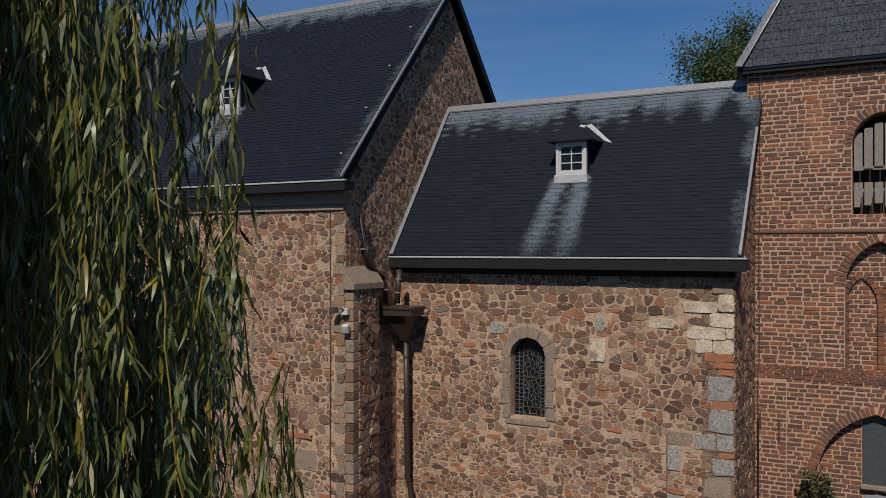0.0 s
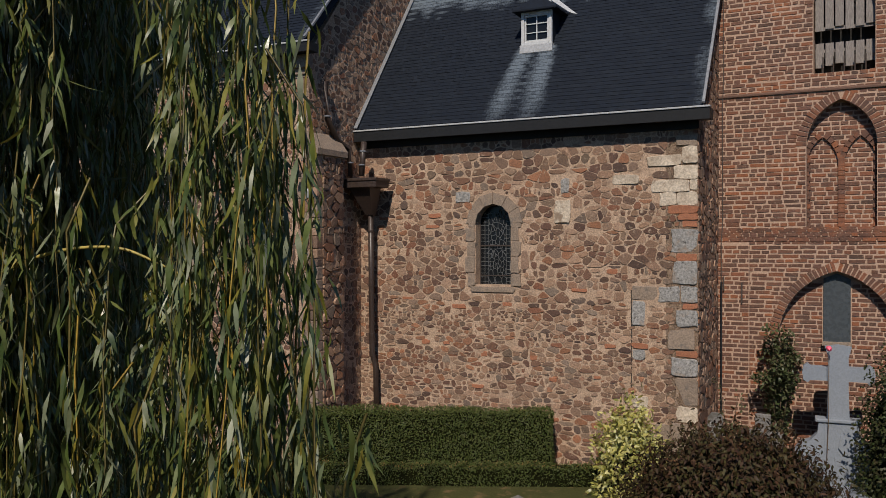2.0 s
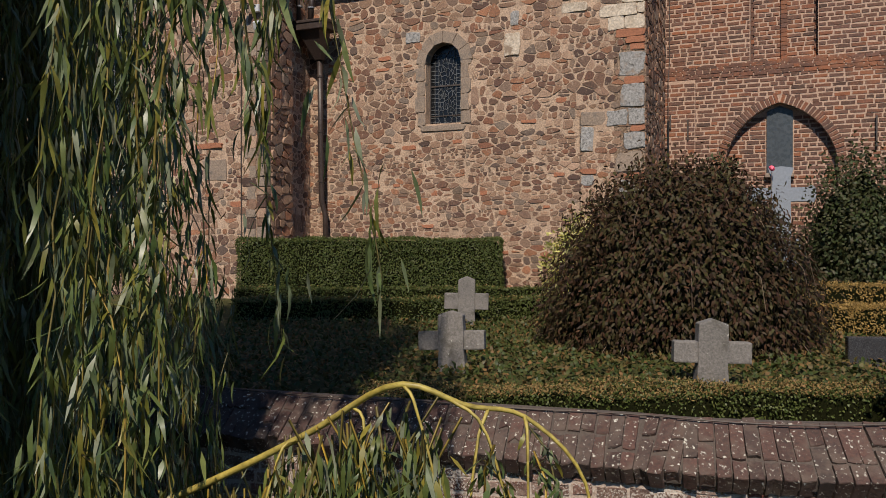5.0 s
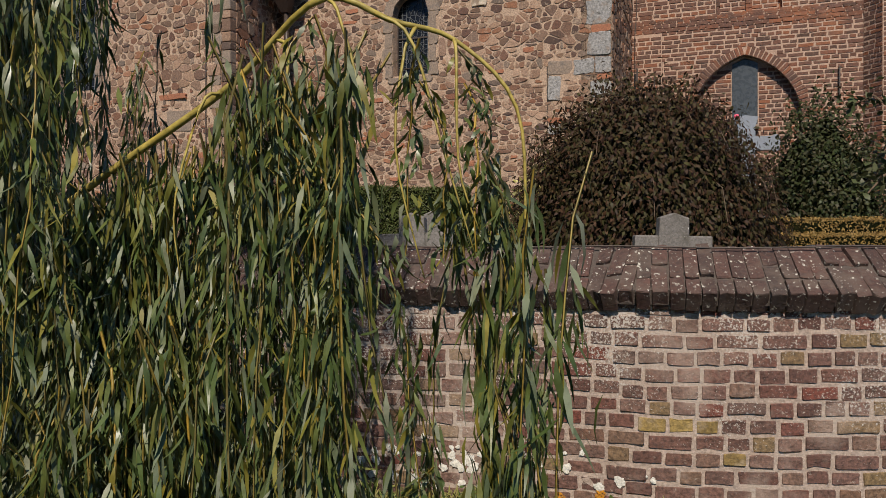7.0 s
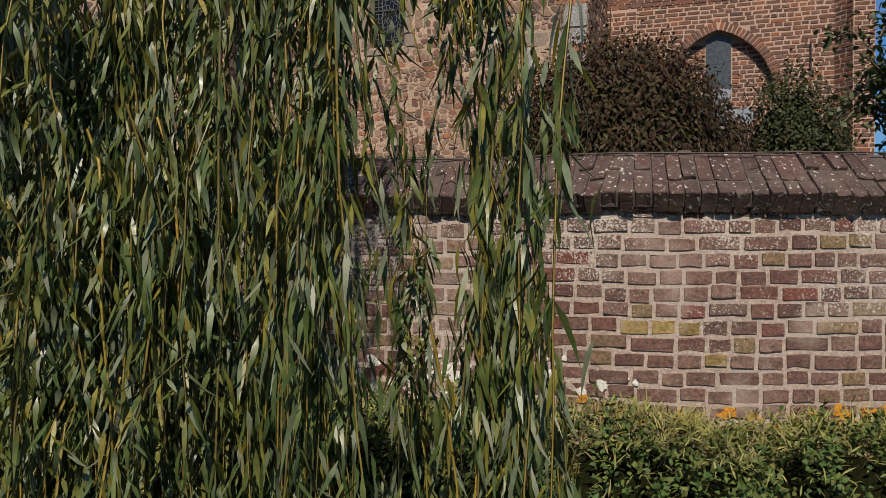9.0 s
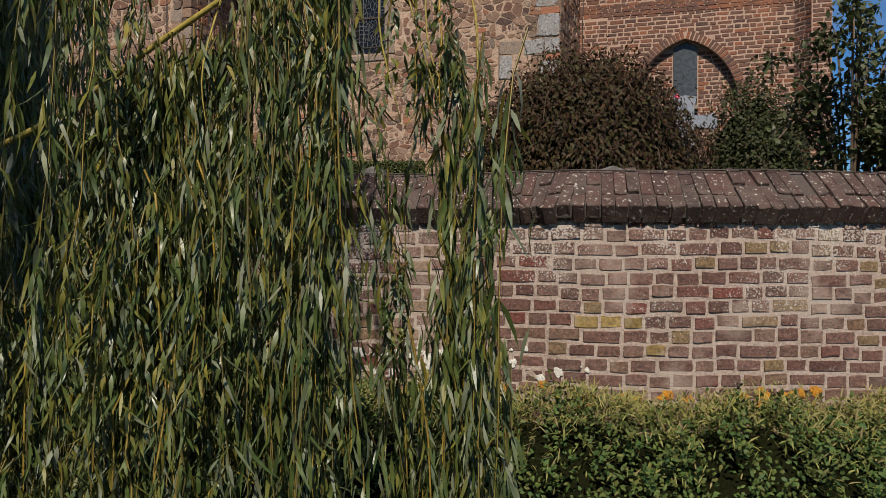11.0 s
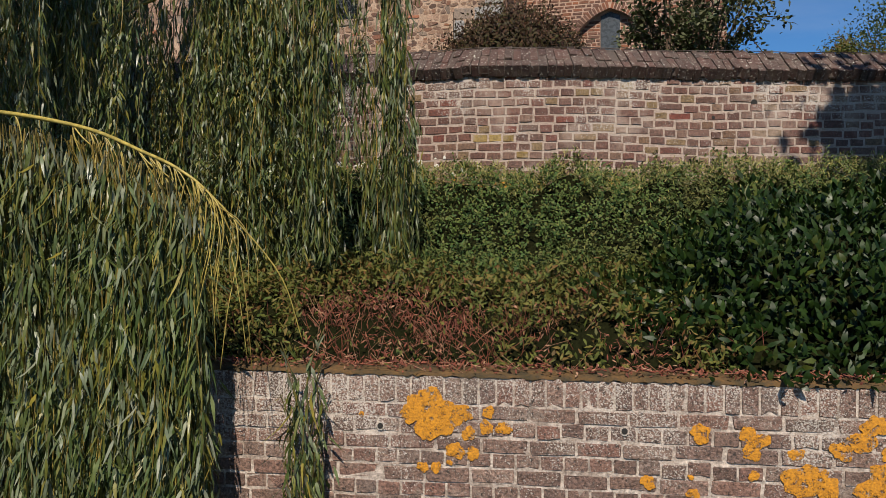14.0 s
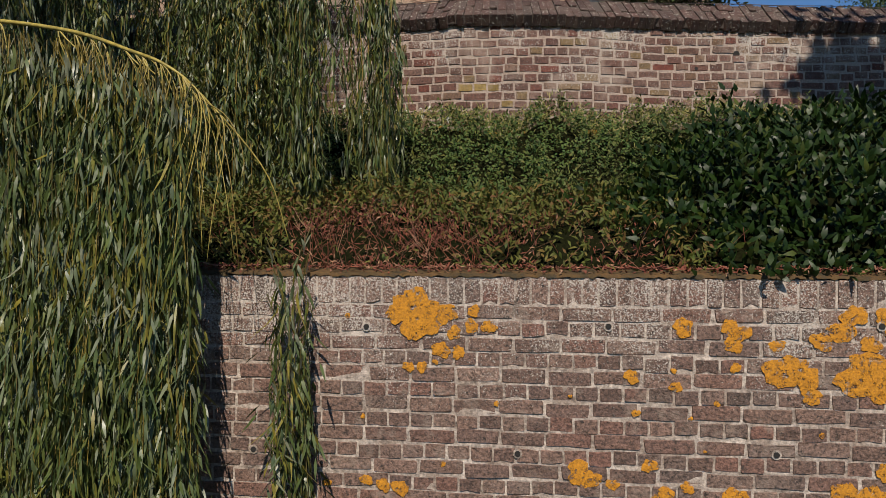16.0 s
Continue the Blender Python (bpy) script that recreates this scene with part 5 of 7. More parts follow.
part("side_slates", mesh_from("side_slates", vs, fs, M_SLATE), troof, "", "stuff")
for (a0, b0) in ((E0, V0), (E1, V0)):
    p0, p1 = Vector((a0, b0, EZ)), Vector((CU, CV, AZ))
    d_ = (p1 - p0)
    out_ = Vector((a0 - CU, b0 - CV, 0)).normalized()
    side_ = d_.cross(out_).normalized()
    up_ = side_.cross(d_).normalized()
    if up_.z < 0:
        up_ = -up_
    solid("hip_lead", troof, M_ZINC, lambda b: b.add([p0 + side_ * .13 + up_ * .0, p0 + up_ * .06, p0 - side_ * .13 + up_ * .0, p1 + side_ * .05, p1 + up_ * .06, p1 - side_ * .05],
                                                    [(0, 3, 4, 1), (1, 4, 5, 2), (0, 1, 2)]))
solid("eaves_board", troof, M_ANTHRA, lambda b: b.box(E0 + .03, E1 - .03, V0 + .02, TV - .02, EZ - .11, EZ - .055))

# ---- ground ----
GARDEN_LINE = smooth_line([(-9, 8.6), (-3, 6.1), (0, 4.76), (1.27, 4.2), (1.64, 4.0), (2.3, 3.82), (3.0, 3.75), (3.7, 3.68), (4.5, 3.54), (5.4, 3.4), (8, 3.0), (14, 2.3)], 120)
GX, GY = np.array([p[0] for p in GARDEN_LINE]), np.array([p[1] for p in GARDEN_LINE])
GS = np.concatenate([[0], np.cumsum(np.hypot(np.diff(GX), np.diff(GY)))])


def garden_y(x):
    return float(np.interp(x, GX, GY))


def garden_frame(s):
    """Place on the garden wall's face, s along it: x along, y into the wall."""
    x, y = np.interp(s, GS, GX), np.interp(s, GS, GY)
    t = Vector((np.interp(s + .05, GS, GX) - np.interp(s - .05, GS, GX), np.interp(s + .05, GS, GY) - np.interp(s - .05, GS, GY), 0)).normalized()
    return Matrix(((t.x, -t.y, 0, x), (t.y, t.x, 0, y), (0, 0, 1, 0), (0, 0, 0, 1)))


def garden_s(x):
    return float(np.interp(x, GX, GS))


def yard_z(x, y):
    return float(np.interp(y, [3, 5.4, 7, 9, 12.5, 14, 15.5, 40, 3000], [-.5, -.36, -.16, -.13, -.08, .0, .02, .1, .1])) + .025 * noise.noise((x * .7, y * .7, 0))


xs = [-3000, -300, -60, -20, -12] + [-9 + .6 * k for k in range(36)] + [14, 20, 60, 300, 3000]
ys = [0, .12, .3, .5, .75, 1, 1.3, 1.7, 2.2, 2.7, 3.3, 4, 4.7, 5.5, 6.3, 7.2, 8, 9, 10, 12, 15, 20, 35, 80, 300, 3000]
vs = [(x, garden_y(x) + .15 + y, yard_z(x, garden_y(x) + .15 + y)) for y in ys for x in xs]
n = len(xs)
fs = [(j * n + i, j * n + i + 1, (j + 1) * n + i + 1, (j + 1) * n + i) for j in range(len(ys) - 1) for i in range(n - 1)]
churchyard = tagged(new("churchyard_ground", mesh_from("churchyard_ground", vs, fs, M_LAWN, True)), "patchy green churchyard ground with dry leaves", "ground", kind="structure")

LW = pose(0, .785, 0, 0, 0, -22.2)      # face of the lower wall: x along, y into the bank
LW_TOP = -2.205


def lower_y(x):
    return .785 - .408 * x


ts = [0, .05, .12, .25, .4, .55, .7, .85, 1]
bz = [-2.24, -2.24, -2.22, -2.1, -2.0, -1.9, -1.75, -1.5, -1.3]
xs = [-40, -14, -9, -6] + [-5 + .5 * k for k in range(18)] + [9, 14, 40]
vs = [(x, lower_y(x) + .08 + t * (garden_y(x) + .05 - lower_y(x) - .08), z + .03 * noise.noise((x, t * 4, 3))) for t, z in zip(ts, bz) for x in xs]
n = len(xs)
fs = [(j * n + i, j * n + i + 1, (j + 1) * n + i + 1, (j + 1) * n + i) for j in range(len(ts) - 1) for i in range(n - 1)]
bank = tagged(new("bank_ground", mesh_from("bank_ground", vs, fs, M_SOIL, True)), "bare brown soil of the planted bank", "ground", kind="structure")
vs = [(-3000, -3000, -4.7), (3000, -3000, -4.7), (3000, lower_y(3000) + .3, -4.7), (-3000, lower_y(-3000) + .3, -4.7)]
tagged(new("ground", mesh_from("ground", vs, [(0, 1, 2, 3)], M_LAWN)), "grass at the foot of the lower wall", "ground", kind="structure")

# ---- garden wall with a sloped brick coping ----
garden = thing("wall_garden", "weathered red brick churchyard wall with brick coping", "brick wall", kind="structure")
vs, fs = [], []
for i in range(len(GS)):
    m = garden_frame(GS[i])
    for y, z in ((0, -1.9), (0, -.165), (.36, -.165), (.36, -1.9)):
        vs.append(m @ Vector((0, y, z)))
for i in range(len(GS) - 1):
    for k in range(4):
        fs.append((i * 4 + k, i * 4 + (k + 1) % 4, (i + 1) * 4 + (k + 1) % 4, (i + 1) * 4 + k))
core = part("core", mesh_from("core", vs, [f[::-1] for f in fs], M_MORTAR_G), garden)
S0, S1 = garden_s(-4.5), garden_s(8)
rg = np.random.default_rng(51)
flat = brick_rows(lambda z: [(S0, S1)], -1.53, -.17, .0768, .205, .112, .014, rg, "garden", y=0, proud=.005, wob=.009)


def on_garden(m):
    p = m.translation
    return garden_frame(p.x) @ Matrix.Translation((0, p.y, p.z + .016 * math.sin(p.x * 1.7) + .01 * math.sin(p.x * 4.1))) @ m.to_quaternion().to_matrix().to_4x4() @ Matrix.Diagonal((*m.to_scale(), 1))


lay_pieces("brick", "bricks", BRICKS, [(k, on_garden(m)) for k, m in flat], core, M_GARDEN, (2.6, 3.8, -.6))
# a few ochre bricks among the red
M_OCHRE = surface("ochre_brick", even([(.20, .135, .045), (.27, .19, .065), (.17, .11, .04)]), "object", grain=60, grain_amount=.45, bump=.8, bump_scale=50, stain=(.33, .26, .18), stain_scale=6)
ochre = [mesh_from("brick", v, f, M_OCHRE) for v, f in BRICKS[:6]]
for ob in core.children:
    p = ob.matrix_basis.translation
    if ob.name.startswith("brick") and ob.get("kind", "") != "stuff" and math.hypot((p.x - 1.8) / .42, (p.z + .8) / .1) < 1 and rg.random() < .6:
        ob.data = ochre[int(rg.integers(0, 6))]
# coping: bricks on edge up a slope, in two lengths, a vertical lip in front
vs, fs = [], []
for i in range(len(GS)):
    m = garden_frame(GS[i])
    for y, z in ((.0, -.17), (-.035, -.165), (-.055, -.097), (.2, .095), (.25, .095), (.5, -.1), (.5, -.17)):
        vs.append(m @ Vector((0, y, z)))
for i in range(len(GS) - 1):
    for k in range(7):
        fs.append((i * 7 + k, (i + 1) * 7 + k, (i + 1) * 7 + (k + 1) % 7, i * 7 + (k + 1) % 7))
cope = part("coping", mesh_from("coping", vs, fs, M_MORTAR_C), garden, "lichen-spotted sloping brick coping")
pl = []
s = S0
SL = math.degrees(math.atan2(.195, .26))
while s < S1:
    w = .071 * (1 + rg.normal(0, .05))
    cut = .21 if rg.random() < .5 else .115
    jl = rg.normal(0, .005)
    for a, b in ((-.0, cut), (cut, .365)):
        m = garden_frame(s + w / 2) @ pose(0, -.085 + jl, -.125 + rg.normal(0, .005), SL, rg.normal(0, 1.0), rg.normal(0, 1.2)) @ Matrix.LocRotScale((0, (a + b) / 2, -.035 + rg.normal(0, .002)), Euler((radians(-90), 0, 0)), None)
        pl.append((int(rg.integers(0, 24)), m @ Matrix.Diagonal((w - .004, .105, b - a - .004, 1))))
    s += w
lay_pieces("coping_brick", "coping_bricks", BRICKS, pl, cope, M_COPE, (2.6, 3.9, 0))
pts = [garden_frame(q) @ Vector((0, .155 + .01 * math.sin(q * 3), .098 + .005 * math.sin(q * 5.1))) for q in np.linspace(S0, S1, 60)]
solid("wire", cope, M_IRON, lambda b: b.tube(pts, .004, 5))
for x, z, r_ in ((4.04, -.385, .03), (3.68, -.52, .016)):
    m = garden_frame(garden_s(x))
    # putlog hole as a near-black disc, its inner shade painted on
    solid("putlog_hole", core, M_DARK, lambda b: b.tube([m @ Vector((0, -.0075, z)), m @ Vector((0, .02, z))], r_, 9))

# ---- lower retaining wall ----
lower = thing("wall_lower", "whitened old brick retaining wall with orange lichen", "brick wall", LW, kind="structure")
lcore = solid("core", lower, M_MORTAR_L, lambda b: b.box(-9, 12, 0, .38, -4.8, LW_TOP - .012))
rl = np.random.default_rng(61)
places = brick_rows(lambda z: [(-3.2, 5.2)], -4.62, LW_TOP - .14, .0712, .212, .107, .0068, rl, "english", y=0, proud=.0042, wob=.007)
u = -3.2
while u < 5.2:
    w = .076 * (1 + rl.normal(0, .05))
    places.append((int(rl.integers(0, 24)), Matrix.LocRotScale((u + w / 2, .0515 + rl.normal(0, .0015), LW_TOP - .072), Euler((0, rl.normal(0, .01), 0)), (w - .0075, .11, .132))))
    u += w
lay_pieces("brick", "bricks", BRICKS, places, lcore, M_LOWER, (1.2, 0, -2.7))
rm = np.random.default_rng(62)
xs_ = np.arange(-5, 7, .022)
vs = []
for x in xs_:
    a = .004 * rm.normal()
    h_ = .008 * max(0, noise.noise((x * 7, 0, 3)) + .6 * noise.noise((x * 23, 5, 3)) + .15)
    for y, z in ((-.008 + a, LW_TOP - .004 - .012 * rm.random()), (-.006 + a, LW_TOP + .0 + h_), (.1, LW_TOP + .012 + h_ + .012 * rm.random()), (.4, LW_TOP + .012)):
        vs.append((x, y, z))
fs = [(i * 4 + k, (i + 1) * 4 + k, (i + 1) * 4 + k + 1, i * 4 + k + 1) for i in range(len(xs_) - 1) for k in range(3)]
part("moss_edge", mesh_from("moss_edge", vs, fs, M_MOSS, True), lower, "brown moss and soil along the top edge", "stuff")
WEEPS = ((.35, -2.45), (1.45, -2.43), (2.58, -2.41), (-.2, -3.04), (1.05, -3.01), (2.16, -2.97))
for u, z in WEEPS:
    solid("weep_patch", lcore, M_MORTAR_L, lambda b: b.tube([(u, -.009, z), (u, .02, z)], .022, 9))
    # no bore: a near-black disc paints the shade inside the weep
    w_ = solid("weep_hole", lcore, M_DARK, lambda b: b.tube([(u, -.0125, z), (u, .02, z)], .0135, 10))
LICHEN = ((0.60, -2.39, 0.113), (0.51, -2.37, 0.067), (0.69, -2.39, 0.067), (0.59, -2.44, 0.067), (0.76, -2.39, 0.018), (0.85, -2.37, 0.028), (0.84, -2.44, 0.033), (0.92, -2.44, 0.033), (0.76, -2.47, 0.033), (0.70, -2.55, 0.041), (0.78, -2.56, 0.031), (0.55, -2.63, 0.026), (0.61, -2.63, 0.026), (0.26, -2.40, 0.013), (1.55, -2.65, 0.033), (1.74, -2.69, 0.026), (1.57, -2.81, 0.018), (1.77, -2.43, 0.044), (1.97, -2.43, 0.041), (2.02, -2.45, 0.036), (1.98, -2.50, 0.039), (2.16, -2.50, 0.031), (1.99, -2.60, 0.023), (2.19, -2.61, 0.082), (2.28, -2.64, 0.057), (2.30, -2.71, 0.044))
LICHEN_LOW = ((1.33, -3.09, 0.062), (1.37, -3.11, 0.046), (1.47, -3.13, 0.028), (1.63, -3.04, 0.033), (1.69, -3.18, 0.051), (1.79, -3.13, 0.028), (1.99, -3.18, 0.062), (0.35, -3.16, 0.028), (0.43, -3.18, 0.033), (0.51, -3.19, 0.039), (0.71, -3.07, 0.013), (0.16, -3.18, 0.021), (2.43, -3.12, 0.051), (2.55, -3.14, 0.062), (2.66, -3.15, 0.067), (2.60, -3.03, 0.041), (2.50, -3.19, 0.039), (2.34, -2.48, 0.044), (2.42, -2.44, 0.051), (2.47, -2.37, 0.051))


def lichen_patch(u, z, r, rr):
    n = 30
    ph = rr.uniform(0, 6.28, 4)
    v = [(u, -.0105, z)]
    for k in range(n):
        a = 2 * math.pi * k / n
        q = r * (1 + .14 * math.sin(2 * a + ph[0]) + .1 * math.sin(3 * a + ph[1]) + .08 * math.sin(5 * a + ph[2]) + .06 * math.sin(8 * a + ph[3]) + rr.normal(0, .03))
        v.append((u + q * math.cos(a), -.0085, z + q * math.sin(a) * .9))
    for k in range(n):
        p = v[1 + k]
        v.append((p[0], -.004, p[2]))
    f = [(0, 1 + (k + 1) % n, 1 + k) for k in range(n)] + [(1 + k, 1 + (k + 1) % n, 1 + n + (k + 1) % n, 1 + n + k) for k in range(n)]
    return v, f


rr = np.random.default_rng(63)
CRUST = [(2.62 + rr.normal(0, .13), -2.42 + rr.normal(0, .035), rr.uniform(.03, .06)) for k in range(9)] + [(2.62 + rr.normal(0, .1), -2.62 + rr.normal(0, .1), rr.uniform(.04, .1)) for k in range(13)]
CRUST += [(rr.uniform(.0, 4.2), rr.uniform(-3.7, -2.6), rr.uniform(.006, .018)) for k in range(30)] + [(rr.uniform(2.9, 4.2), rr.uniform(-3.4, -2.4), rr.uniform(.03, .09)) for k in range(14)]
for u, z, r_ in list(LICHEN) + list(LICHEN_LOW) + CRUST:
    z = min(z, LW_TOP - .02 - r_)
    v, f = lichen_patch(u, z, r_, rr)
    part("lichen", mesh_from("lichen", v, f, M_LICHEN), lcore, "orange crust of lichen")
for k in range(34):       # yellow crusts near the foot of the garden wall
    x, z = rr.uniform(1.2, 2.9), rr.normal(-1.12, .03)
    v, f = lichen_patch(0, 0, rr.uniform(.01, .035), rr)
    part("lichen", mesh_from("lichen", v, f, M_LICHEN), core, "yellow-orange crust of lichen", at=garden_frame(garden_s(x)) @ Matrix.Translation((0, 0, z)))

M_PALELICHEN = surface("pale_lichen", even([(.50, .49, .44), (.62, .60, .54), (.42, .41, .36)]), scale=25, grain=90, grain_amount=.3, bump=.4, bump_scale=90)
for k in range(70):       # pale crusts low on the garden wall
    x, z = rr.normal(.75, .4), rr.normal(-.99, .07)
    v, f = lichen_patch(0, 0, rr.uniform(.007, .028), rr)
    part("lichen", mesh_from("lichen", v, f, M_PALELICHEN), core, "pale grey crust of lichen", at=garden_frame(garden_s(x)) @ Matrix.Translation((0, 0, z)))

# ---- graves ----
def stone_cross(x, y, h, w, ground, turn, lean=0.0, tilt=0.0, seed=0):
    """A squat stone cross with a pointed head and a curved shaft."""
    c = thing("grave_cross", "small weathered grey stone grave cross", "grave cross", pose(x, y, ground, tilt, lean, turn), "churchyard crosses")
    s, t = w * .38, .075

    def shaft(b):
        prof = [(-s * .62, -.08), (s * .62, -.08), (s * .5, h * .35), (s * .52, h * .6), (s * .5, h * .93), (0, h), (-s * .5, h * .93), (-s * .52, h * .6), (-s * .5, h * .35)]
        bm = bmesh.new()
        f = bm.faces.new([bm.verts.new((px, -t, pz)) for px, pz in prof])
        g = bmesh.ops.extrude_face_region(bm, geom=[f])
        bmesh.ops.translate(bm, verts=[q for q in g["geom"] if isinstance(q, bmesh.types.BMVert)], vec=(0, 2 * t, 0))
        bmesh.ops.recalc_face_normals(bm, faces=bm.faces[:])
        bmesh.ops.bevel(bm, geom=bm.edges[:], offset=.012, segments=2, affect="EDGES", profile=.6)
        bm.verts.index_update()
        b.add([q.co for q in bm.verts], [[q.index for q in p.verts] for p in bm.faces])
        bm.free()
    solid("shaft", c, M_CROSS, shaft)
    solid("arm", c, M_CROSS, lambda b: b.box(-w / 2, -s * .5 + .004, -t * .8, t * .8, h * .38, h * .68, bevel=.012))
    solid("arm", c, M_CROSS, lambda b: b.box(s * .5 - .004, w / 2, -t * .8, t * .8, h * .38, h * .68, bevel=.012))
    return c


stone_cross(1.4, 11.05, .68, .56, -.14, -9, 1)
stone_cross(.86, 7.45, .54, .57, -.16, -16, -2, -3)
stone_cross(2.82, 6.7, .56, .6, -.2, -10, 1)
g = thing("headstone", "low polished dark granite headstone", "headstone", pose(4.72, 7.5, -.15, 0, 0, -14))
solid("slab", g, M_GRANITE, lambda b: b.box(-.28, .28, -.05, .05, -.05, .26, bevel=.012))
solid("base", g, M_GRANITE, lambda b: b.box(-.32, .32, -.09, .09, -.06, .02, bevel=.008))
g = thing("grave_marker", "small grey slate grave marker", "headstone", pose(4.62, 12.9, .0, 0, 0, -25))
solid("slab", g, M_CROSS, lambda b: b.prism([(-.11, -.05), (.11, -.05), (.11, 1.15), (.06, 1.22), (-.06, 1.22), (-.11, 1.15)], -.04, .04))
g = thing("grave_cross", "dark grey stone cross grave marker by the tower", "grave cross", pose(5.3, 12.9, .0, 0, 2, -25), "churchyard crosses")
solid("shaft", g, M_CROSS, lambda b: b.box(-.11, .11, -.05, .05, -.05, 1.2, bevel=.012))
solid("arm", g, M_CROSS, lambda b: b.box(-.3, -.106, -.045, .045, .72, .95, bevel=.012))
solid("arm", g, M_CROSS, lambda b: b.box(.106, .3, -.045, .045, .72, .95, bevel=.012))

# tall blue-grey cross on a shouldered pedestal with a grave slab
tomb = thing("tomb_cross", "tall blue-grey stone cross on a shouldered pedestal", "tomb", pose(6.72, 13.35, .0, 0, 0, -24))
TZ = 1.02
solid("shaft", tomb, M_BLUEST, lambda b: b.prism([(-.16, TZ), (.16, TZ), (.145, 1.55), (.145, 2.0), (.19, 2.15), (0, 2.18), (-.19, 2.15), (-.145, 2.0), (-.145, 1.55)], -.09, .09))
for s in (-1, 1):
    solid("arm", tomb, M_BLUEST, lambda b: b.prism([(s * .14, 1.62), (s * .4, 1.62), (s * .44, 1.58), (s * .5, 1.62), (s * .52, 1.73), (s * .5, 1.84), (s * .44, 1.88), (s * .4, 1.84), (s * .14, 1.84)][::s], -.088, .088))
solid("pedestal", tomb, M_BLUEST, lambda b: b.prism([(-.62, -.1), (.62, -.1), (.62, .52), (.55, .62), (.4, .68), (.3, .8), (.28, .98), (-.28, .98), (-.3, .8), (-.4, .68), (-.55, .62), (-.62, .52)], -.12, .12))
solid("moulding", tomb, M_BLUEST, lambda b: b.box(-.33, .33, -.15, .15, .98, 1.03, bevel=.012))
solid("joint_strip", tomb, M_BLUEST, lambda b: b.box(-.2, -.185, -.135, -.122, -.05, .97))
solid("shield", tomb, M_BLUEST, lambda b: b.prism([(.03, .78), (.0, .6), (.07, .5), (.14, .48), (.21, .5), (.26, .6), (.24, .78), (.13, .81)], -.15, -.122), "carved shield")
slab = thing("grave_slab", "flat pale bluestone grave slab", "grave slab", pose(6.35, 12.1, .0, 0, 0, -22))
solid("slab", slab, M_BLUEST, lambda b: b.box(-.6, .6, -.75, .7, -.1, .14, bevel=.015))

# ---- clipped hedges ----
def hedge(name, label, x0, x1, y0, y1, z0, z1, leaf, n, mats, core_mat, turn=0.0, seed=0, round_=.06, top_mat=None, tops=0):
    r = np.random.default_rng(seed)
    cx, cy = (x0 + x1) / 2, (y0 + y1) / 2
    h = thing(name, label, "hedge", pose(cx, cy, z0, 0, 0, turn))
    a, b, c = (x1 - x0) / 2, (y1 - y0) / 2, z1 - z0
    # the heart's near-black colour paints the shade seen between the leaves
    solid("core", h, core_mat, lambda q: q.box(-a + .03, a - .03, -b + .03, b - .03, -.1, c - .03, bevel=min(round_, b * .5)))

    def scatter(m, only_top=False):
        areas = np.array([0 if only_top else 2 * a * c, 2 * a * 2 * b, 0 if only_top else 2 * b * c, 0 if only_top else 2 * b * c])
        pick = r.choice(4, m, p=areas / areas.sum())
        s, t = r.uniform(-1, 1, m), r.uniform(0, 1, m)
        P, N = np.zeros((m, 3)), np.zeros((m, 3))
        for k, (pf, nf) in enumerate(((lambda s, t: np.c_[s * a, -b + 0 * s, t * c], (0, -1, 0)), (lambda s, t: np.c_[s * a, (2 * t - 1) * b, c + 0 * s], (0, 0, 1)),
                                      (lambda s, t: np.c_[-a + 0 * s, s * b, t * c], (-1, 0, 0)), (lambda s, t: np.c_[a + 0 * s, s * b, t * c], (1, 0, 0)))):
            q = pick == k
            P[q], N[q] = pf(s[q], t[q]), nf
        wav = np.array([noise.noise((p[0] * 2.2 + seed, p[1] * 2.2, p[2] * 2.2)) for p in P])
        return P + N * (wav * .045 + r.normal(0, .014, m))[:, None] - N * .015, N
    P, N = scatter(n)
    foliage("leaves", P, N, r, leaf, leaf * .6, mats, h, .05, 1.0)
    if tops:
        P, N = scatter(tops, True)
        foliage("scorched_leaves", P + np.array([0, 0, .008]), N, r, leaf, leaf * .6, top_mat, h, .0, 1.0, label="brown sun-scorched clipped leaves")
    return h


# near-black for plant hearts: the shade of the leaf gaps as colour
M_GAP_SHADE = surface("leaf_gap_shade", even([(.006, .008, .003), (.011, .012, .005), (.008, .008, .004)]), scale=12, spec=.0, grain=60, bump=.6, bump_scale=50)
hedge("clipped_hedge", "low box hedge with a scorched brown top", .1, 7.2, 5.62, 6.15, -.45, -.05, .022, 26000, M_BOX, M_GAP_SHADE, -2.5, 1, .05, M_BOXBROWN, 15000)
hedge("clipped_hedge", "low clipped green box hedge between graves", -1.6, 3.6, 11.55, 12.0, -.14, .22, .03, 14000, M_BOX, M_GAP_SHADE, -3, 2, .05, M_BOXBROWN, 1500)
hedge("clipped_hedge", "low clipped green box hedge along the church", -1.9, 3.4, 13.55, 13.95, -.08, .27, .03, 10000, M_BOX, M_GAP_SHADE, -4, 3, .05, M_BOXBROWN, 600)
hedge("tall_hedge", "tall dense clipped green hedge below the church window", -1.9, 2.35, 14.02, 14.6, -.05, 1.03, .032, 28000, M_BOX, M_GAP_SHADE, -4, 4, .14)
hedge("golden_hedge", "golden-leaved clipped hedge in two steps", 4.7, 8.5, 9.35, 9.9, -.15, .24, .03, 9000, M_YELHEDGE, M_GAP_SHADE, -5, 5, .06)
hedge("golden_hedge", "golden-leaved clipped hedge behind the graves", 5.0, 9, 10.2, 10.7, -.12, .44, .03, 8000, M_YELHEDGE, M_GAP_SHADE, -5, 6, .06)


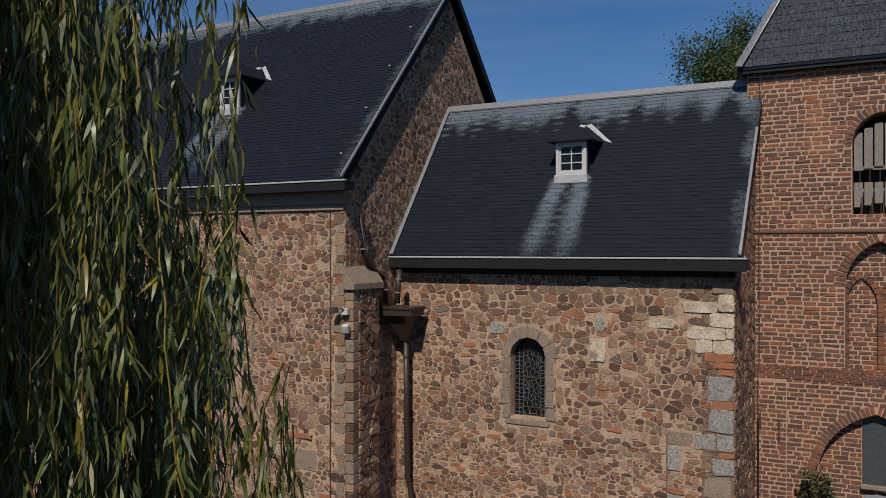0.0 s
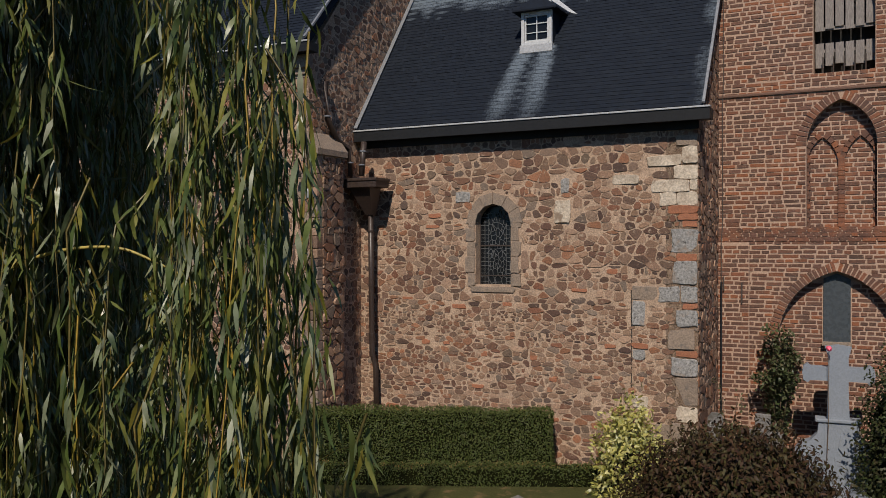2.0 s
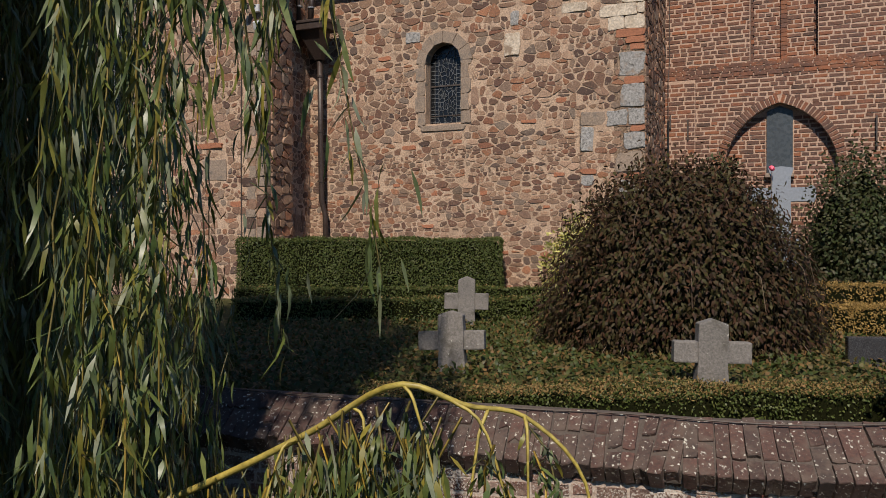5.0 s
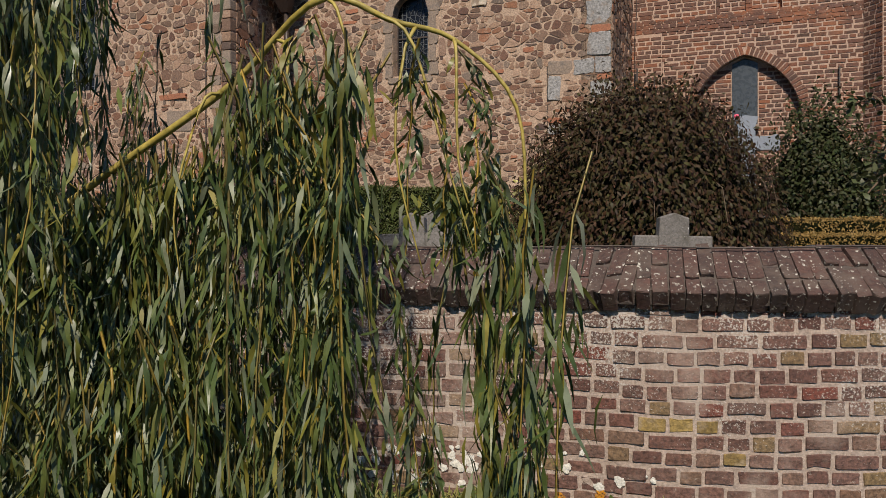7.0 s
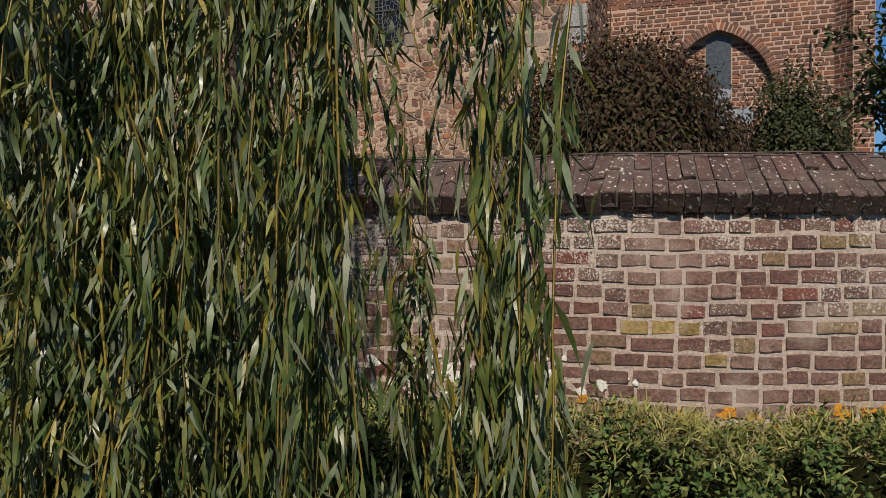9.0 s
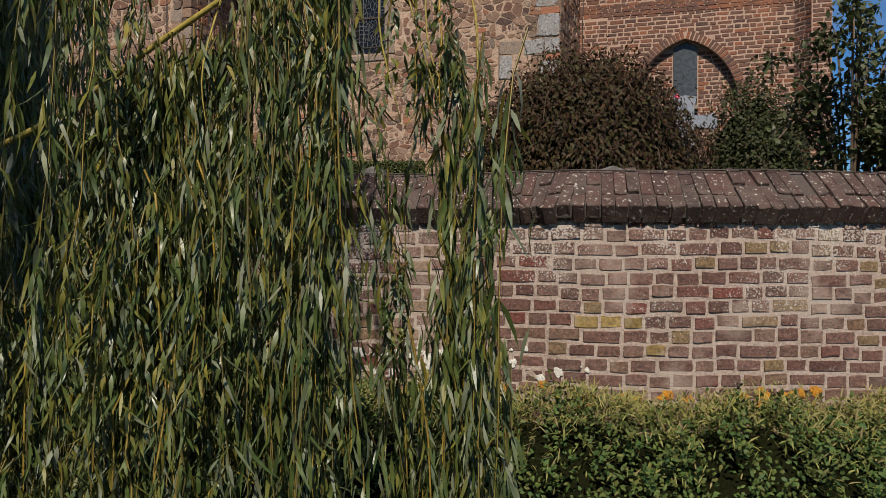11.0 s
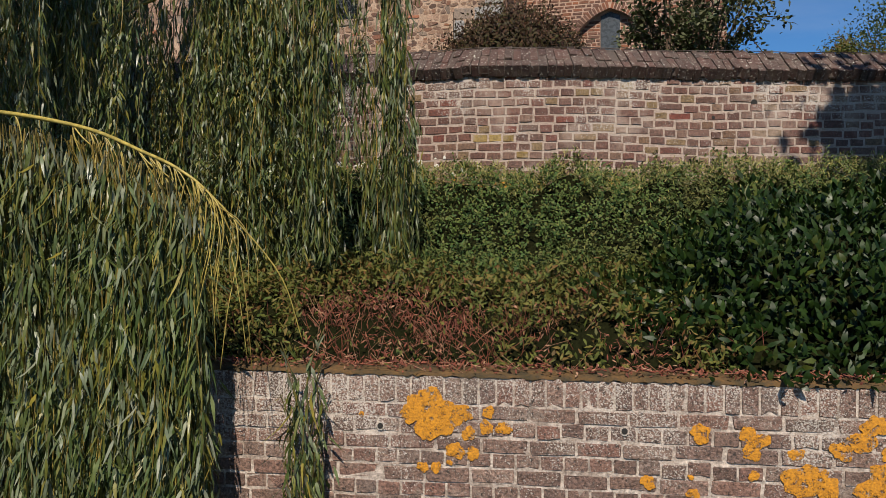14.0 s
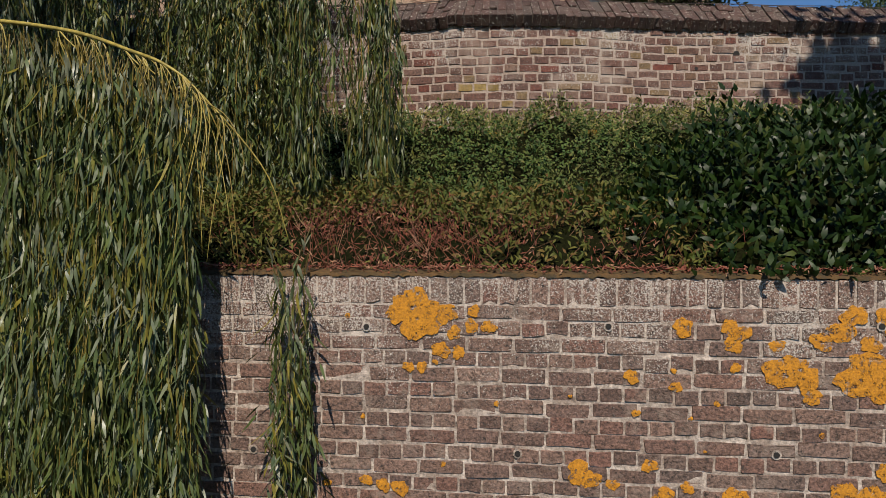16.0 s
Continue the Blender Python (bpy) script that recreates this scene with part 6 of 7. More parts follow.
# ---- bushes ----
def bush(name, label, category, cx, cy, z0, rx, ry, h, leaf, n, mat, seed, droop=.3, width=.6, core=.82, lumps=.18, freq=1.6, shell=.22, floor=0.0, stems=0, stem_mat=None, spread=.8, dome=2.0):
    """A mound of leaves over a lumpy heart painted near-black as shade; dome over 2 makes its sides steeper."""
    r = np.random.default_rng(seed)
    ob = thing(name, label, category, pose(cx, cy, z0))

    def radius(d):
        full = 1 / (math.hypot(d[0], d[1]) ** dome + abs(d[2]) ** dome) ** (1 / dome)
        return full * (1 + lumps * noise.noise((d[0] * freq + seed * 3.1, d[1] * freq, d[2] * freq)) + lumps * .5 * noise.noise((d[0] * freq * 2.7, d[1] * freq * 2.7 + seed, d[2] * freq * 2.7)))

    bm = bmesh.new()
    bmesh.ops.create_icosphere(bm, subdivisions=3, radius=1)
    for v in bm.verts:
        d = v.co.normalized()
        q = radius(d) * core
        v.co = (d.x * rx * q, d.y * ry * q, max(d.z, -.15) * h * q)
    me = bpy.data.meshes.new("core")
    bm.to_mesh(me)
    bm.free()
    me.materials.append(M_GAP_SHADE)
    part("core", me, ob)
    D = rand_dirs(int(n * 1.7), r)
    D = D[D[:, 2] > -.12][:n]
    q = np.array([radius(d) for d in D]) * (1 - shell * r.random(len(D)) ** 1.6 + .05 * r.normal(size=len(D)))
    P = D * q[:, None] * np.array([rx, ry, h])
    P[:, 2] = np.maximum(P[:, 2], floor)
    N = unit_rows(D / np.array([rx, ry, h]))
    foliage("leaves", P, N, r, leaf, leaf * width, mat, ob, droop, spread)
    if stems:
        b = Builder()
        for k in range(stems):
            d = Vector(D[r.integers(0, len(D))])
            p = Vector((d.x * rx, d.y * ry, max(d.z, .1) * h)) * 1.02
            b.tube([p, p + Vector((d.x * .12, d.y * .12, -.05 - .1 * r.random())), p + Vector((d.x * .2, d.y * .2, -.25 - .2 * r.random()))], .0035, 4)
        part("twigs", b.mesh("twigs", stem_mat or M_STEM), ob, "", "stuff")
    return ob


bush("weeping_copper_beech", "dome-shaped weeping beech with dark copper leaves", "tree", 3.47, 9.1, -.22, 1.44, 1.36, 1.98, .064, 42000, M_BEECH, 11, 1.0, .44, .86, .07, 2.4, .2, .02, 40, M_STEM, .8, 2.18)
bush("variegated_shrub", "yellow and green variegated shrub against the wall", "shrub", 3.4, 13.3, -.05, .56, .45, 1.36, .1, 3400, M_VARIEG, 12, .0, .42, .6, .3, 2.2, .5)
bush("evergreen_shrub", "rounded dark green shrub by the tower", "shrub", 7.4, 12.2, -.1, .98, .85, 2.4, .065, 11000, M_DARKLEAF, 13, .35, .6, .82, .2, 2.0, .25)


def rose(name, label, x, y, z0, canes, hgt, spread, seed, flowers=0, leaf=.05, per=16, toward=(0, 0), thick=.008):
    """An open shrub of arching canes with leaves."""
    r = np.random.default_rng(seed)
    ob = thing(name, label, "rose bush", pose(x, y, z0))
    P, N = [], []
    for k in range(canes):
        a = r.uniform(0, 6.283)
        out = np.array([math.cos(a) * spread + toward[0], math.sin(a) * spread + toward[1], 0]) * r.uniform(.3, 1)
        top = hgt * r.uniform(.55, 1.05)
        pts = [np.array([0, 0, 0]) + out * .1, out * .35 + [0, 0, top * .55], out * .75 + [0, 0, top * .95], out * 1.15 + [0, 0, top * (.9 + .1 * r.normal())]]
        line = smooth_line(pts, 9)
        b = Builder()
        b.tube(line, [thick * (1 - .07 * i) for i in range(9)], 5)
        part("cane", b.mesh("cane", M_STEM), ob)
        for j in range(per):
            s = r.uniform(.25, 1) * 8
            i = min(int(s), 7)
            p = line[i] + (line[i + 1] - line[i]) * (s - i)
            for q in range(4):
                P.append(p + r.normal(0, .05, 3))
                N.append((out[0] * .3, out[1] * .3, 1))
    foliage("leaves", np.array(P), unit_rows(np.array(N, float)), r, leaf, leaf * .6, M_ROSELEAF, ob, .3, 1.0)
    for k in range(flowers):
        p = Vector(P[r.integers(0, len(P))])
        bm = bmesh.new()
        bmesh.ops.create_icosphere(bm, subdivisions=2, radius=.045)
        for v in bm.verts:
            v.co *= 1 + .25 * math.sin(v.co.x * 140 + k) * math.sin(v.co.z * 120)
        me = bpy.data.meshes.new("flower")
        bm.to_mesh(me)
        bm.free()
        me.materials.append(M_ROSE)
        part("flower", me, ob, "pink rose flower", at=Matrix.Translation(p))
    return ob


rose("climbing_rose", "leafy climbing rose against the tower wall", 6.12, 14.1, 0, 22, 2.3, .36, 71, 0, .075, 26)
rose("small_rose", "thin rose bush at the tower corner", 5.0, 13.3, 0, 9, 1.5, .3, 72, 0, .05, 10)
rose("leaning_rose", "tall rambling rose leaning over the brick wall", 3.95, 5.05, -.35, 24, 1.6, .85, 73, 0, .065, 26, (.2, -.1), .011)
rose("leaning_rose", "bare arching shoots of a rambler on the coping", 4.25, 4.95, -.35, 20, 1.4, .7, 74, 0, .065, 26, (.12, -.25), .011)
fl = thing("pink_rose", "single pink rose flower on a stem", "flower", pose(6.5, 13.2, 0))
solid("stem", fl, M_STEM, lambda b: b.tube([(0, .1, 0), (.02, .05, 1.0), (0, 0, 2.12)], .006, 5))
bm = bmesh.new()
bmesh.ops.create_icosphere(bm, subdivisions=2, radius=.045)
for v in bm.verts:
    v.co *= 1 + .2 * math.sin(v.co.x * 120) * math.sin(v.co.z * 100)
me = bpy.data.meshes.new("bloom")
bm.to_mesh(me)
bm.free()
me.materials.append(M_ROSE)
part("bloom", me, fl, at=Matrix.Translation((0, 0, 2.14)))

# ---- low plants of the churchyard ----
rv = np.random.default_rng(81)
P, N = [], []
for k in range(30000):
    x, y = rv.uniform(-1.5, 7.5), rv.uniform(5.9, 11.6)
    if noise.noise((x * 1.1, y * 1.1, 5)) > -.55:
        P.append((x, y, yard_z(x, y) + rv.uniform(0, .07)))
        N.append((0, -.2, 1))
ivy = thing("ground_ivy", "low green ground cover with dry brown leaves", "ground cover", kind="stuff")
foliage("leaves", np.array(P), unit_rows(np.array(N, float)), rv, .05, .035, M_IVY, ivy, -.1, 1.0)


# ---- planted bank between the two walls ----
def cover_z(x, y):
    d = y - lower_y(x)
    back = garden_y(x) - y
    h = float(np.interp(d, [0, .12, .4, 1.1, 2.0], [-2.2, -2.12, -1.97, -1.84, -1.74]))
    top = float(np.interp(x, [-3, 1, 2.3, 4, 7], [-1.06, -1.06, -1.09, -1.03, -.94]))
    w = float(np.interp(back, [0, .25, .9, 1.35, 1.8], [1, 1, 1, .55, 0]))
    top -= .2 * max(0, 1 - back / .6)
    h = max(h, h * (1 - w) + top * w)
    return h + min(d * .25, .11) * noise.noise((x * 2.6, y * 2.6, 1)) + min(d * .2, .1) * noise.noise((x * 6, y * 6, 2)) + min(d * .12, .06) * noise.noise((x * 13, y * 13, 6))


def cover_normal(x, y):
    e = .06
    return Vector((-(cover_z(x + e, y) - cover_z(x - e, y)) / (2 * e), -(cover_z(x, y + e) - cover_z(x, y - e)) / (2 * e), 1)).normalized()


cov = thing("bank_shrubs", "dense low green shrubs covering the bank", "ground cover", kind="stuff")
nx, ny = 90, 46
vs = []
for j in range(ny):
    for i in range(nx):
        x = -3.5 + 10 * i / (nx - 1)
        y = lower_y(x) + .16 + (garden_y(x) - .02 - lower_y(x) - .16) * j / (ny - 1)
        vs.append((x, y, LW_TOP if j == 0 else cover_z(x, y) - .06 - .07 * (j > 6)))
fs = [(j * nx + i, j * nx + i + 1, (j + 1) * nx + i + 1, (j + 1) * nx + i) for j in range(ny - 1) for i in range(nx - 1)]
# near-black sheet below the bank's leaves, shade painted into their gaps
part("core", mesh_from("core", vs, fs, M_GAP_SHADE, True), cov)
rb = np.random.default_rng(82)
sets = {"cover": ([], []), "olive": ([], []), "dry": ([], [])}
while sum(len(s[0]) for s in sets.values()) < 80000:
    x, q = rb.uniform(-2.6, 5.6), rb.random()
    y = lower_y(x) + .13 + (garden_y(x) - lower_y(x) - .16) * q
    nrm = cover_normal(x, y)
    if rb.random() > .35 / max(nrm.z, .2) * 1.6 * (1.7 if y - lower_y(x) < .3 else 1):
        continue
    d = y - lower_y(x)
    if noise.noise((x * 9, y * 9, 7)) < -.1 and rb.random() < .9 or (x > 1.9 + .25 * noise.noise((y * 3, 2, 1)) and d < 1.5):
        continue
    kind_ = "cover" if d > 1.5 + .5 * noise.noise((x * 1.5, y * 1.5, 9)) else "olive"
    dry = (-.02 < x < .85 and d < .8 and noise.noise((x * 3, y * 3, 4)) > -.4) or (.85 <= x < 1.75 and d < .7 and noise.noise((x * 3, y * 3, 4)) > .12)
    if dry and rb.random() < .88:
        kind_ = "dry"
    zz = cover_z(x, y) + rb.uniform(-.09, .05)
    if d < .3:
        zz = LW_TOP + (zz - LW_TOP) * rb.random()
        y -= .06 * rb.random()
    sets[kind_][0].append((x, y, zz))
    sets[kind_][1].append(tuple(nrm))
foliage("leaves", np.array(sets["cover"][0]), np.array(sets["cover"][1]), rb, .026, .016, M_COVER, cov, -.05, 1.2)
foliage("leaves", np.array(sets["olive"][0]), np.array(sets["olive"][1]), rb, .042, .014, M_SHRUB, cov, -.25, 1.2, label="olive-green narrow leaves", up=.2)
P, N = np.array(sets["dry"][0]), np.array(sets["dry"][1])
foliage("leaves", P, N, rb, .036, .007, M_DRY, cov, -.1, 1.6, label="dry red-brown foliage")
b = Builder()
for k in range(420):
    x = rb.uniform(.0, 1.15) if k < 330 else rb.uniform(-.5, 2.2)
    y = lower_y(x) + rb.uniform(.1, .7)
    z = bz[2] + .0
    p = Vector((x, y, cover_z(x, y) - .14))
    t = Vector((rb.normal(0, .12), rb.normal(-.02, .08), rb.uniform(.08, .24)))
    b.tube([p, p + t * .6 + Vector((rb.normal(0, .015), 0, 0)), p + t], .0014, 3)
part("dry_twigs", b.mesh("dry_twigs", M_DRY), cov, "dry leafless twigs", "stuff")
P, N = [], []
for k in range(1300):     # dry leaves fallen on the wall's edge
    x = rb.uniform(-1.2, 3.6)
    P.append((x, lower_y(x) + rb.uniform(-.005, .17), LW_TOP + rb.uniform(.006, .035)))
    N.append((0, -.25, 1))
foliage("fallen_leaves", np.array(P), unit_rows(np.array(N, float)), rb, .024, .011, M_DRY, cov, .1, 1.1, label="fallen dry leaves on the wall's edge")
b = Builder()
for k in range(260):     # fallen twigs and leaves along the wall's edge
    x = rb.uniform(-.6, 3.2)
    y = lower_y(x) + rb.uniform(.02, .14)
    a = rb.uniform(0, 3.14)
    l = rb.uniform(.02, .07)
    b.tube([(x, y, LW_TOP + .03), (x + l * math.cos(a), y + l * math.sin(a) * .5, LW_TOP + .028 + rb.uniform(0, .02))], .003, 4)
part("litter", b.mesh("litter", M_DRY), cov, "fallen dry twigs", "stuff")
# sprigs that stand out of the shrubs, each a shoot set with small leaves
P, N, P2, N2 = [], [], [], []
for k in range(5200):
    x = rb.uniform(-2.2, 5.2)
    y = lower_y(x) + .2 + (garden_y(x) - lower_y(x) - .3) * rb.random()
    if noise.noise((x * 9, y * 9, 7)) < -.05:
        continue
    d = y - lower_y(x)
    if (d < .8 and -.05 < x < .9) or garden_y(x) - y < .4 + .5 * rb.random() or (x > 1.8 and d < 1.5):
        continue
    go = np.array(cover_normal(x, y)) * .6 + np.array([0, -.1, .5]) + rb.normal(0, .35, 3)
    go /= np.linalg.norm(go)
    p = np.array([x, y, cover_z(x, y) - .03])
    olive = d < 1.5 + .5 * noise.noise((x * 1.5, y * 1.5, 9))
    for q in np.linspace(.02, rb.uniform(.08, .17), 12):
        (P2 if olive else P).append(p + go * q + rb.normal(0, .007, 3))
        (N2 if olive else N).append(go)
foliage("sprigs", np.array(P), np.array(N), rb, .03, .017, M_COVER, cov, -.1, 1.3)
foliage("sprigs", np.array(P2), np.array(N2), rb, .045, .016, M_SHRUB, cov, -.15, 1.1)
# grass fringe at the foot of the garden wall
P, N = [], []
for k in range(28000):
    x = rb.uniform(-1.2, 5.6)
    y = garden_y(x) - .02 - abs(rb.normal(0, .45))
    P.append((x, y, cover_z(x, y) + rb.uniform(-.02, .06)))
    N.append((0, -.3, 1))
M_GRASS = leaf_mat("grass_blade", [(.26, .27, .065), (.32, .30, .09), (.21, .23, .06), (.38, .32, .13), (.20, .15, .075)], .6, .3, .3)
fr = thing("grass_fringe", "rough grass at the foot of the brick wall", "grass", kind="stuff")
foliage("blades", np.array(P), unit_rows(np.array(N, float)), rb, .055, .007, M_GRASS, fr, -.5, 1.0, bend=.3)


def laurel(name, cx, cy, z0, rx, ry, h, n, seed):
    return bush(name, "glossy dark green cherry laurel bush", "shrub", cx, cy, z0, rx, ry, h, .064, int(n * 2.2), M_LAUREL, seed, -.5, .4, .8, .24, 2.6, .34)


laurel("cherry_laurel", 2.78, .84, -2.2, 1.2, .98, .82, 8000, 91)
laurel("cherry_laurel", 3.95, .42, -2.2, 1.2, 1.02, .95, 7500, 92)


# ---- trees ----
def tree(name, label, x, y, z0, trunk_h, crown_c, crown_r, crown_h, leaf, n, mat, seed, trunk_r=.25, clumps=40):
    r = np.random.default_rng(seed)
    ob = thing(name, label, "tree", pose(x, y, z0))
    b = Builder()
    b.tube(smooth_line([(0, 0, -.2), (.05, .03, trunk_h * .5), (0, 0, trunk_h)], 6), [trunk_r * (1.25 - .1 * i) for i in range(6)], 10)
    cents = []
    for k in range(clumps):
        d = rand_dirs(1, r)[0]
        q = r.uniform(.35, 1) ** .6
        c = np.array([d[0] * crown_r * q, d[1] * crown_r * q, crown_c + d[2] * crown_h * q])
        cents.append(c)
        if k % 2 == 0:
            b.tube(smooth_line([(0, 0, trunk_h * r.uniform(.6, 1)), c * [.5, .5, .5] + [0, 0, trunk_h * .5], c], 6), [trunk_r * .4 * (1 - .16 * i) for i in range(6)], 6)
    part("trunk", b.mesh("trunk", M_BARK, True), ob)
    which = r.integers(0, clumps, n)
    P = np.array(cents)[which] + r.normal(0, 1, (n, 3)) * crown_r * .17
    out = unit_rows(P - np.array(cents)[which] + 1e-4)
    foliage("crown", P, out, r, leaf, leaf * .6, mat, ob, .3, 1.0, label="crown of small green leaves")
    return ob


tree("broadleaf_tree", "tall green broadleaf tree behind the church", 12.6, 40, 0, 8, 13.2, 2.5, 2.5, .14, 15000, M_TREELEAF, 101)
tree("broadleaf_tree", "tall green broadleaf tree behind the tower", 15.4, 41, 0, 8, 14.5, 2.4, 3.0, .14, 13000, M_TREELEAF, 102)
tree("far_tree", "distant green tree beyond the churchyard", 20.5, 24.3, 0, 2.4, 3.8, 1.6, 1.9, .11, 9000, M_SHRUB, 103, .2)
tree("far_tree", "distant dark green tree beyond the churchyard", 24, 26, 0, 3, 5.2, 2.4, 2.8, .12, 11000, M_TREELEAF, 104, .25)
tree("shade_tree", "leafy tree standing beside the lower wall", 5.53, -1.1, -4.7, 5.5, 8.0, 1.65, 1.9, .2, 17000, M_TREELEAF, 105, .16)

# ---- weeping willow ----
willow = thing("weeping_willow", "large weeping willow with long hanging yellow-green twigs", "tree", pose(-4.4, 4.3, -1.9))
WO = np.array([-4.4, 4.3, -1.9])
rw = np.random.default_rng(201)


def strand_mesh(length, r, leaf=.108, gap=.0175, splay=.42):
    """A hanging twig with narrow leaves, its top at the origin."""
    n = max(int(length / .16), 4)
    pts = [np.zeros(3)]
    drift = r.normal(0, .035, 2)
    for k in range(n):
        pts.append(pts[-1] + np.array([drift[0] * .16 + r.normal(0, .009), drift[1] * .16 + r.normal(0, .009), -length / n]))
    pts = np.array(pts)
    fall = np.exp(pts[:, 2] / r.uniform(.12, .3))         # the twig springs sideways from its bough before it hangs
    pts[:, 0] += r.uniform(.02, .12) * fall
    pts[:, 2] -= .5 * .1 * fall
    b = Builder()
    b.tube(pts, [.0032 * (1 - .65 * i / n) + .0006 for i in range(n + 1)], 3)
    m = int(length / gap)
    s = np.sort(r.uniform(.02, 1, m)) * n
    i = np.minimum(s.astype(int), n - 1)
    P = pts[i] + (pts[i + 1] - pts[i]) * (s - i)[:, None]
    side = r.choice([0, 0, 0, 1], m)
    P = P + r.normal(0, 1, (m, 3)) * np.array([.011, .011, .015]) + side[:, None] * np.c_[r.normal(0, .035, m), r.normal(0, .035, m), r.uniform(-.06, .02, m)]
    a = r.uniform(0, 6.283, m)
    D = np.c_[np.cos(a) * splay, np.sin(a) * splay, -np.abs(r.normal(.9, .25, m))]
    N = rand_dirs(m, r) * .6 + np.c_[np.cos(a), np.sin(a), .5 + 0 * a]
    v, t = leaf_arrays(P, D, unit_rows(N), leaf * r.uniform(.6, 1.2, m), leaf * .112 * r.uniform(.7, 1.25, m), r.normal(.3, .32, m))
    tv = np.array(b.v)
    tf = np.array([q for f in b.f for q in ([(f[0], f[1], f[2]), (f[0], f[2], f[3])] if len(f) == 4 else [])])
    return np.concatenate([v, tv]), np.concatenate([t, tf + len(v)]), np.concatenate([np.zeros(len(t), int), np.ones(len(tf), int)])


LENS = [1.3, 1.6, 1.9, 2.2, 2.5, 2.8, 1.5, 2.0, 2.4, 1.8, 1.1, 2.6]
STRANDS = [strand_mesh(l, rw) for l in LENS]
NEAR = [strand_mesh(l, rw, .13, .021, .5) for l in LENS]       # large splayed leaves of the low branch
COARSE = [strand_mesh(l, rw, .17, .042) for l in LENS]      # for the heart of the tree
STRAND_ME = [[tri_mesh("twig", v, t, [M_WILLOW, M_TWIG], i) for v, t, i in kind] for kind in (STRANDS, NEAR)]


def edge_tan(z):
    """How far the curtain reaches towards the church, as a slope of x over y from the origin, by height."""
    return float(np.interp(z, [-2, .3, .6, .9, 1.6, 2.5, 3.4, 4.3, 5.1, 5.7, 6.3, 7, 9.5], [.03, .05, -.02, -.15, -.055, -.055, -.13, -.19, -.235, -.255, -.30, -.32, -.42]))


def front_y(z, x):
    """The nearest that the curtain comes."""
    return float(np.interp(z, [-1.5, 0, 2, 4, 6, 8, 9.5], [2.1, 2.1, 2.0, 2.1, 2.4, 2.9, 3.6])) + .1 * abs(x)


hang = []
over = smooth_line([(-1.6, 3.1, -.2), (-.8, 2.75, .06), (-.31, 2.42, .32), (-.03, 2.25, .485), (.17, 2.05, .63), (.33, 2.03, .585), (.47, 2.05, .55), (.6, 2.03, .4), (.62, 2.03, .1)], 40)
OX, OY, OZ = (np.array([p[q] for p in over[:36]]) for q in range(3))


def from_bough(x):
    """Where a twig springs from the bough over the wall, near x."""
    return float(np.interp(x, OX, OY)) + rw.normal(0, .03), float(np.interp(x, OX, OZ)) - .004


ROPES = [(.1 + rw.gamma(1.9, .13), rw.gamma(1.25, .7), rw.uniform(-.6, .4) if k < 20 else rw.uniform(5.4, 9.0)) for k in range(58)]     # hanging cascades: distance in from the edge, depth, height
tries = 0
bunch = 0
while bunch < 120 and tries < 60000:
    tries += 1
    inner, deep, mid_z = ROPES[int(rw.integers(0, len(ROPES)))]
    z = mid_z + rw.normal(0, .8)
    y = front_y(z, 0) + deep
    fringe = rw.random() < .16                   # thin single twigs along the outer edge
    if fringe:
        z = rw.uniform(-.9, 9.2)
        y = front_y(z, 0) + rw.gamma(1.25, .8)
    x = (edge_tan(z) + .03) * y - (rw.gamma(1.3, .035) if fringe else inner) * y
    if x < -.6 * y - 1.4 or y > 6.4 or math.hypot(x - WO[0], (y - WO[1]) * .9) > 5.6:
        continue
    if not fringe and (.3 < z < 5.2 or (z < 6.3 and -.38 < x / y < -.24)):
        continue
    if z > 6.8 and rw.random() < .25:
        continue
    if (.2 < z < 1.75 and x < -.235 * y and y < 4.6) or (1.7 < z < 4.9 and x < -.365 * y and y < 4.2):
        continue
    bunch += 1
    for q in range(int(rw.integers(1, 4) if fringe else rw.integers(5, 10))):
        k = int(rw.integers(0, len(LENS)))
        top = z + LENS[k] / 2 + rw.normal(0, .35)
        px, py = x + rw.normal(0, .042), y + rw.normal(0, .07)
        if z < .6 and px > -.3 * py:
            if rw.random() < .7:
                py, top = from_bough(px)
            else:
                top = min(top, min(.3, .3 + .55 * px) - .2 - rw.exponential(.3))
        px = min(px, edge_tan(top - LENS[k] * .5) * py)
        bottom = (-1.75 if px > -1.2 else -2.0) + .6 * rw.random() ** 2
        sc = min(1.0, (top - bottom) / LENS[k])
        if .3 < z < 2.2 and px > -.3 * py and top - LENS[k] < .7:
            sc = min(sc, max((top - .75 - .4 * rw.random()) / LENS[k], .0))
        if px < -.24 * py and .1 < top < 2.1:
            continue
        if px < -.24 * py and top > 1.7 and top - LENS[k] < 1.9:
            sc = min(sc, (top - 1.75 - .5 * rw.random()) / LENS[k])
        if px < -.37 * py and 2.3 < top < 4.6 and py < 4.2:
            continue
        if px < -.37 * py and top > 4.4 and top - LENS[k] < 4.6:
            sc = min(sc, (top - 4.0 - .7 * rw.random()) / LENS[k])
        if sc > .25:
            hang.append((px, py, top, k, sc))
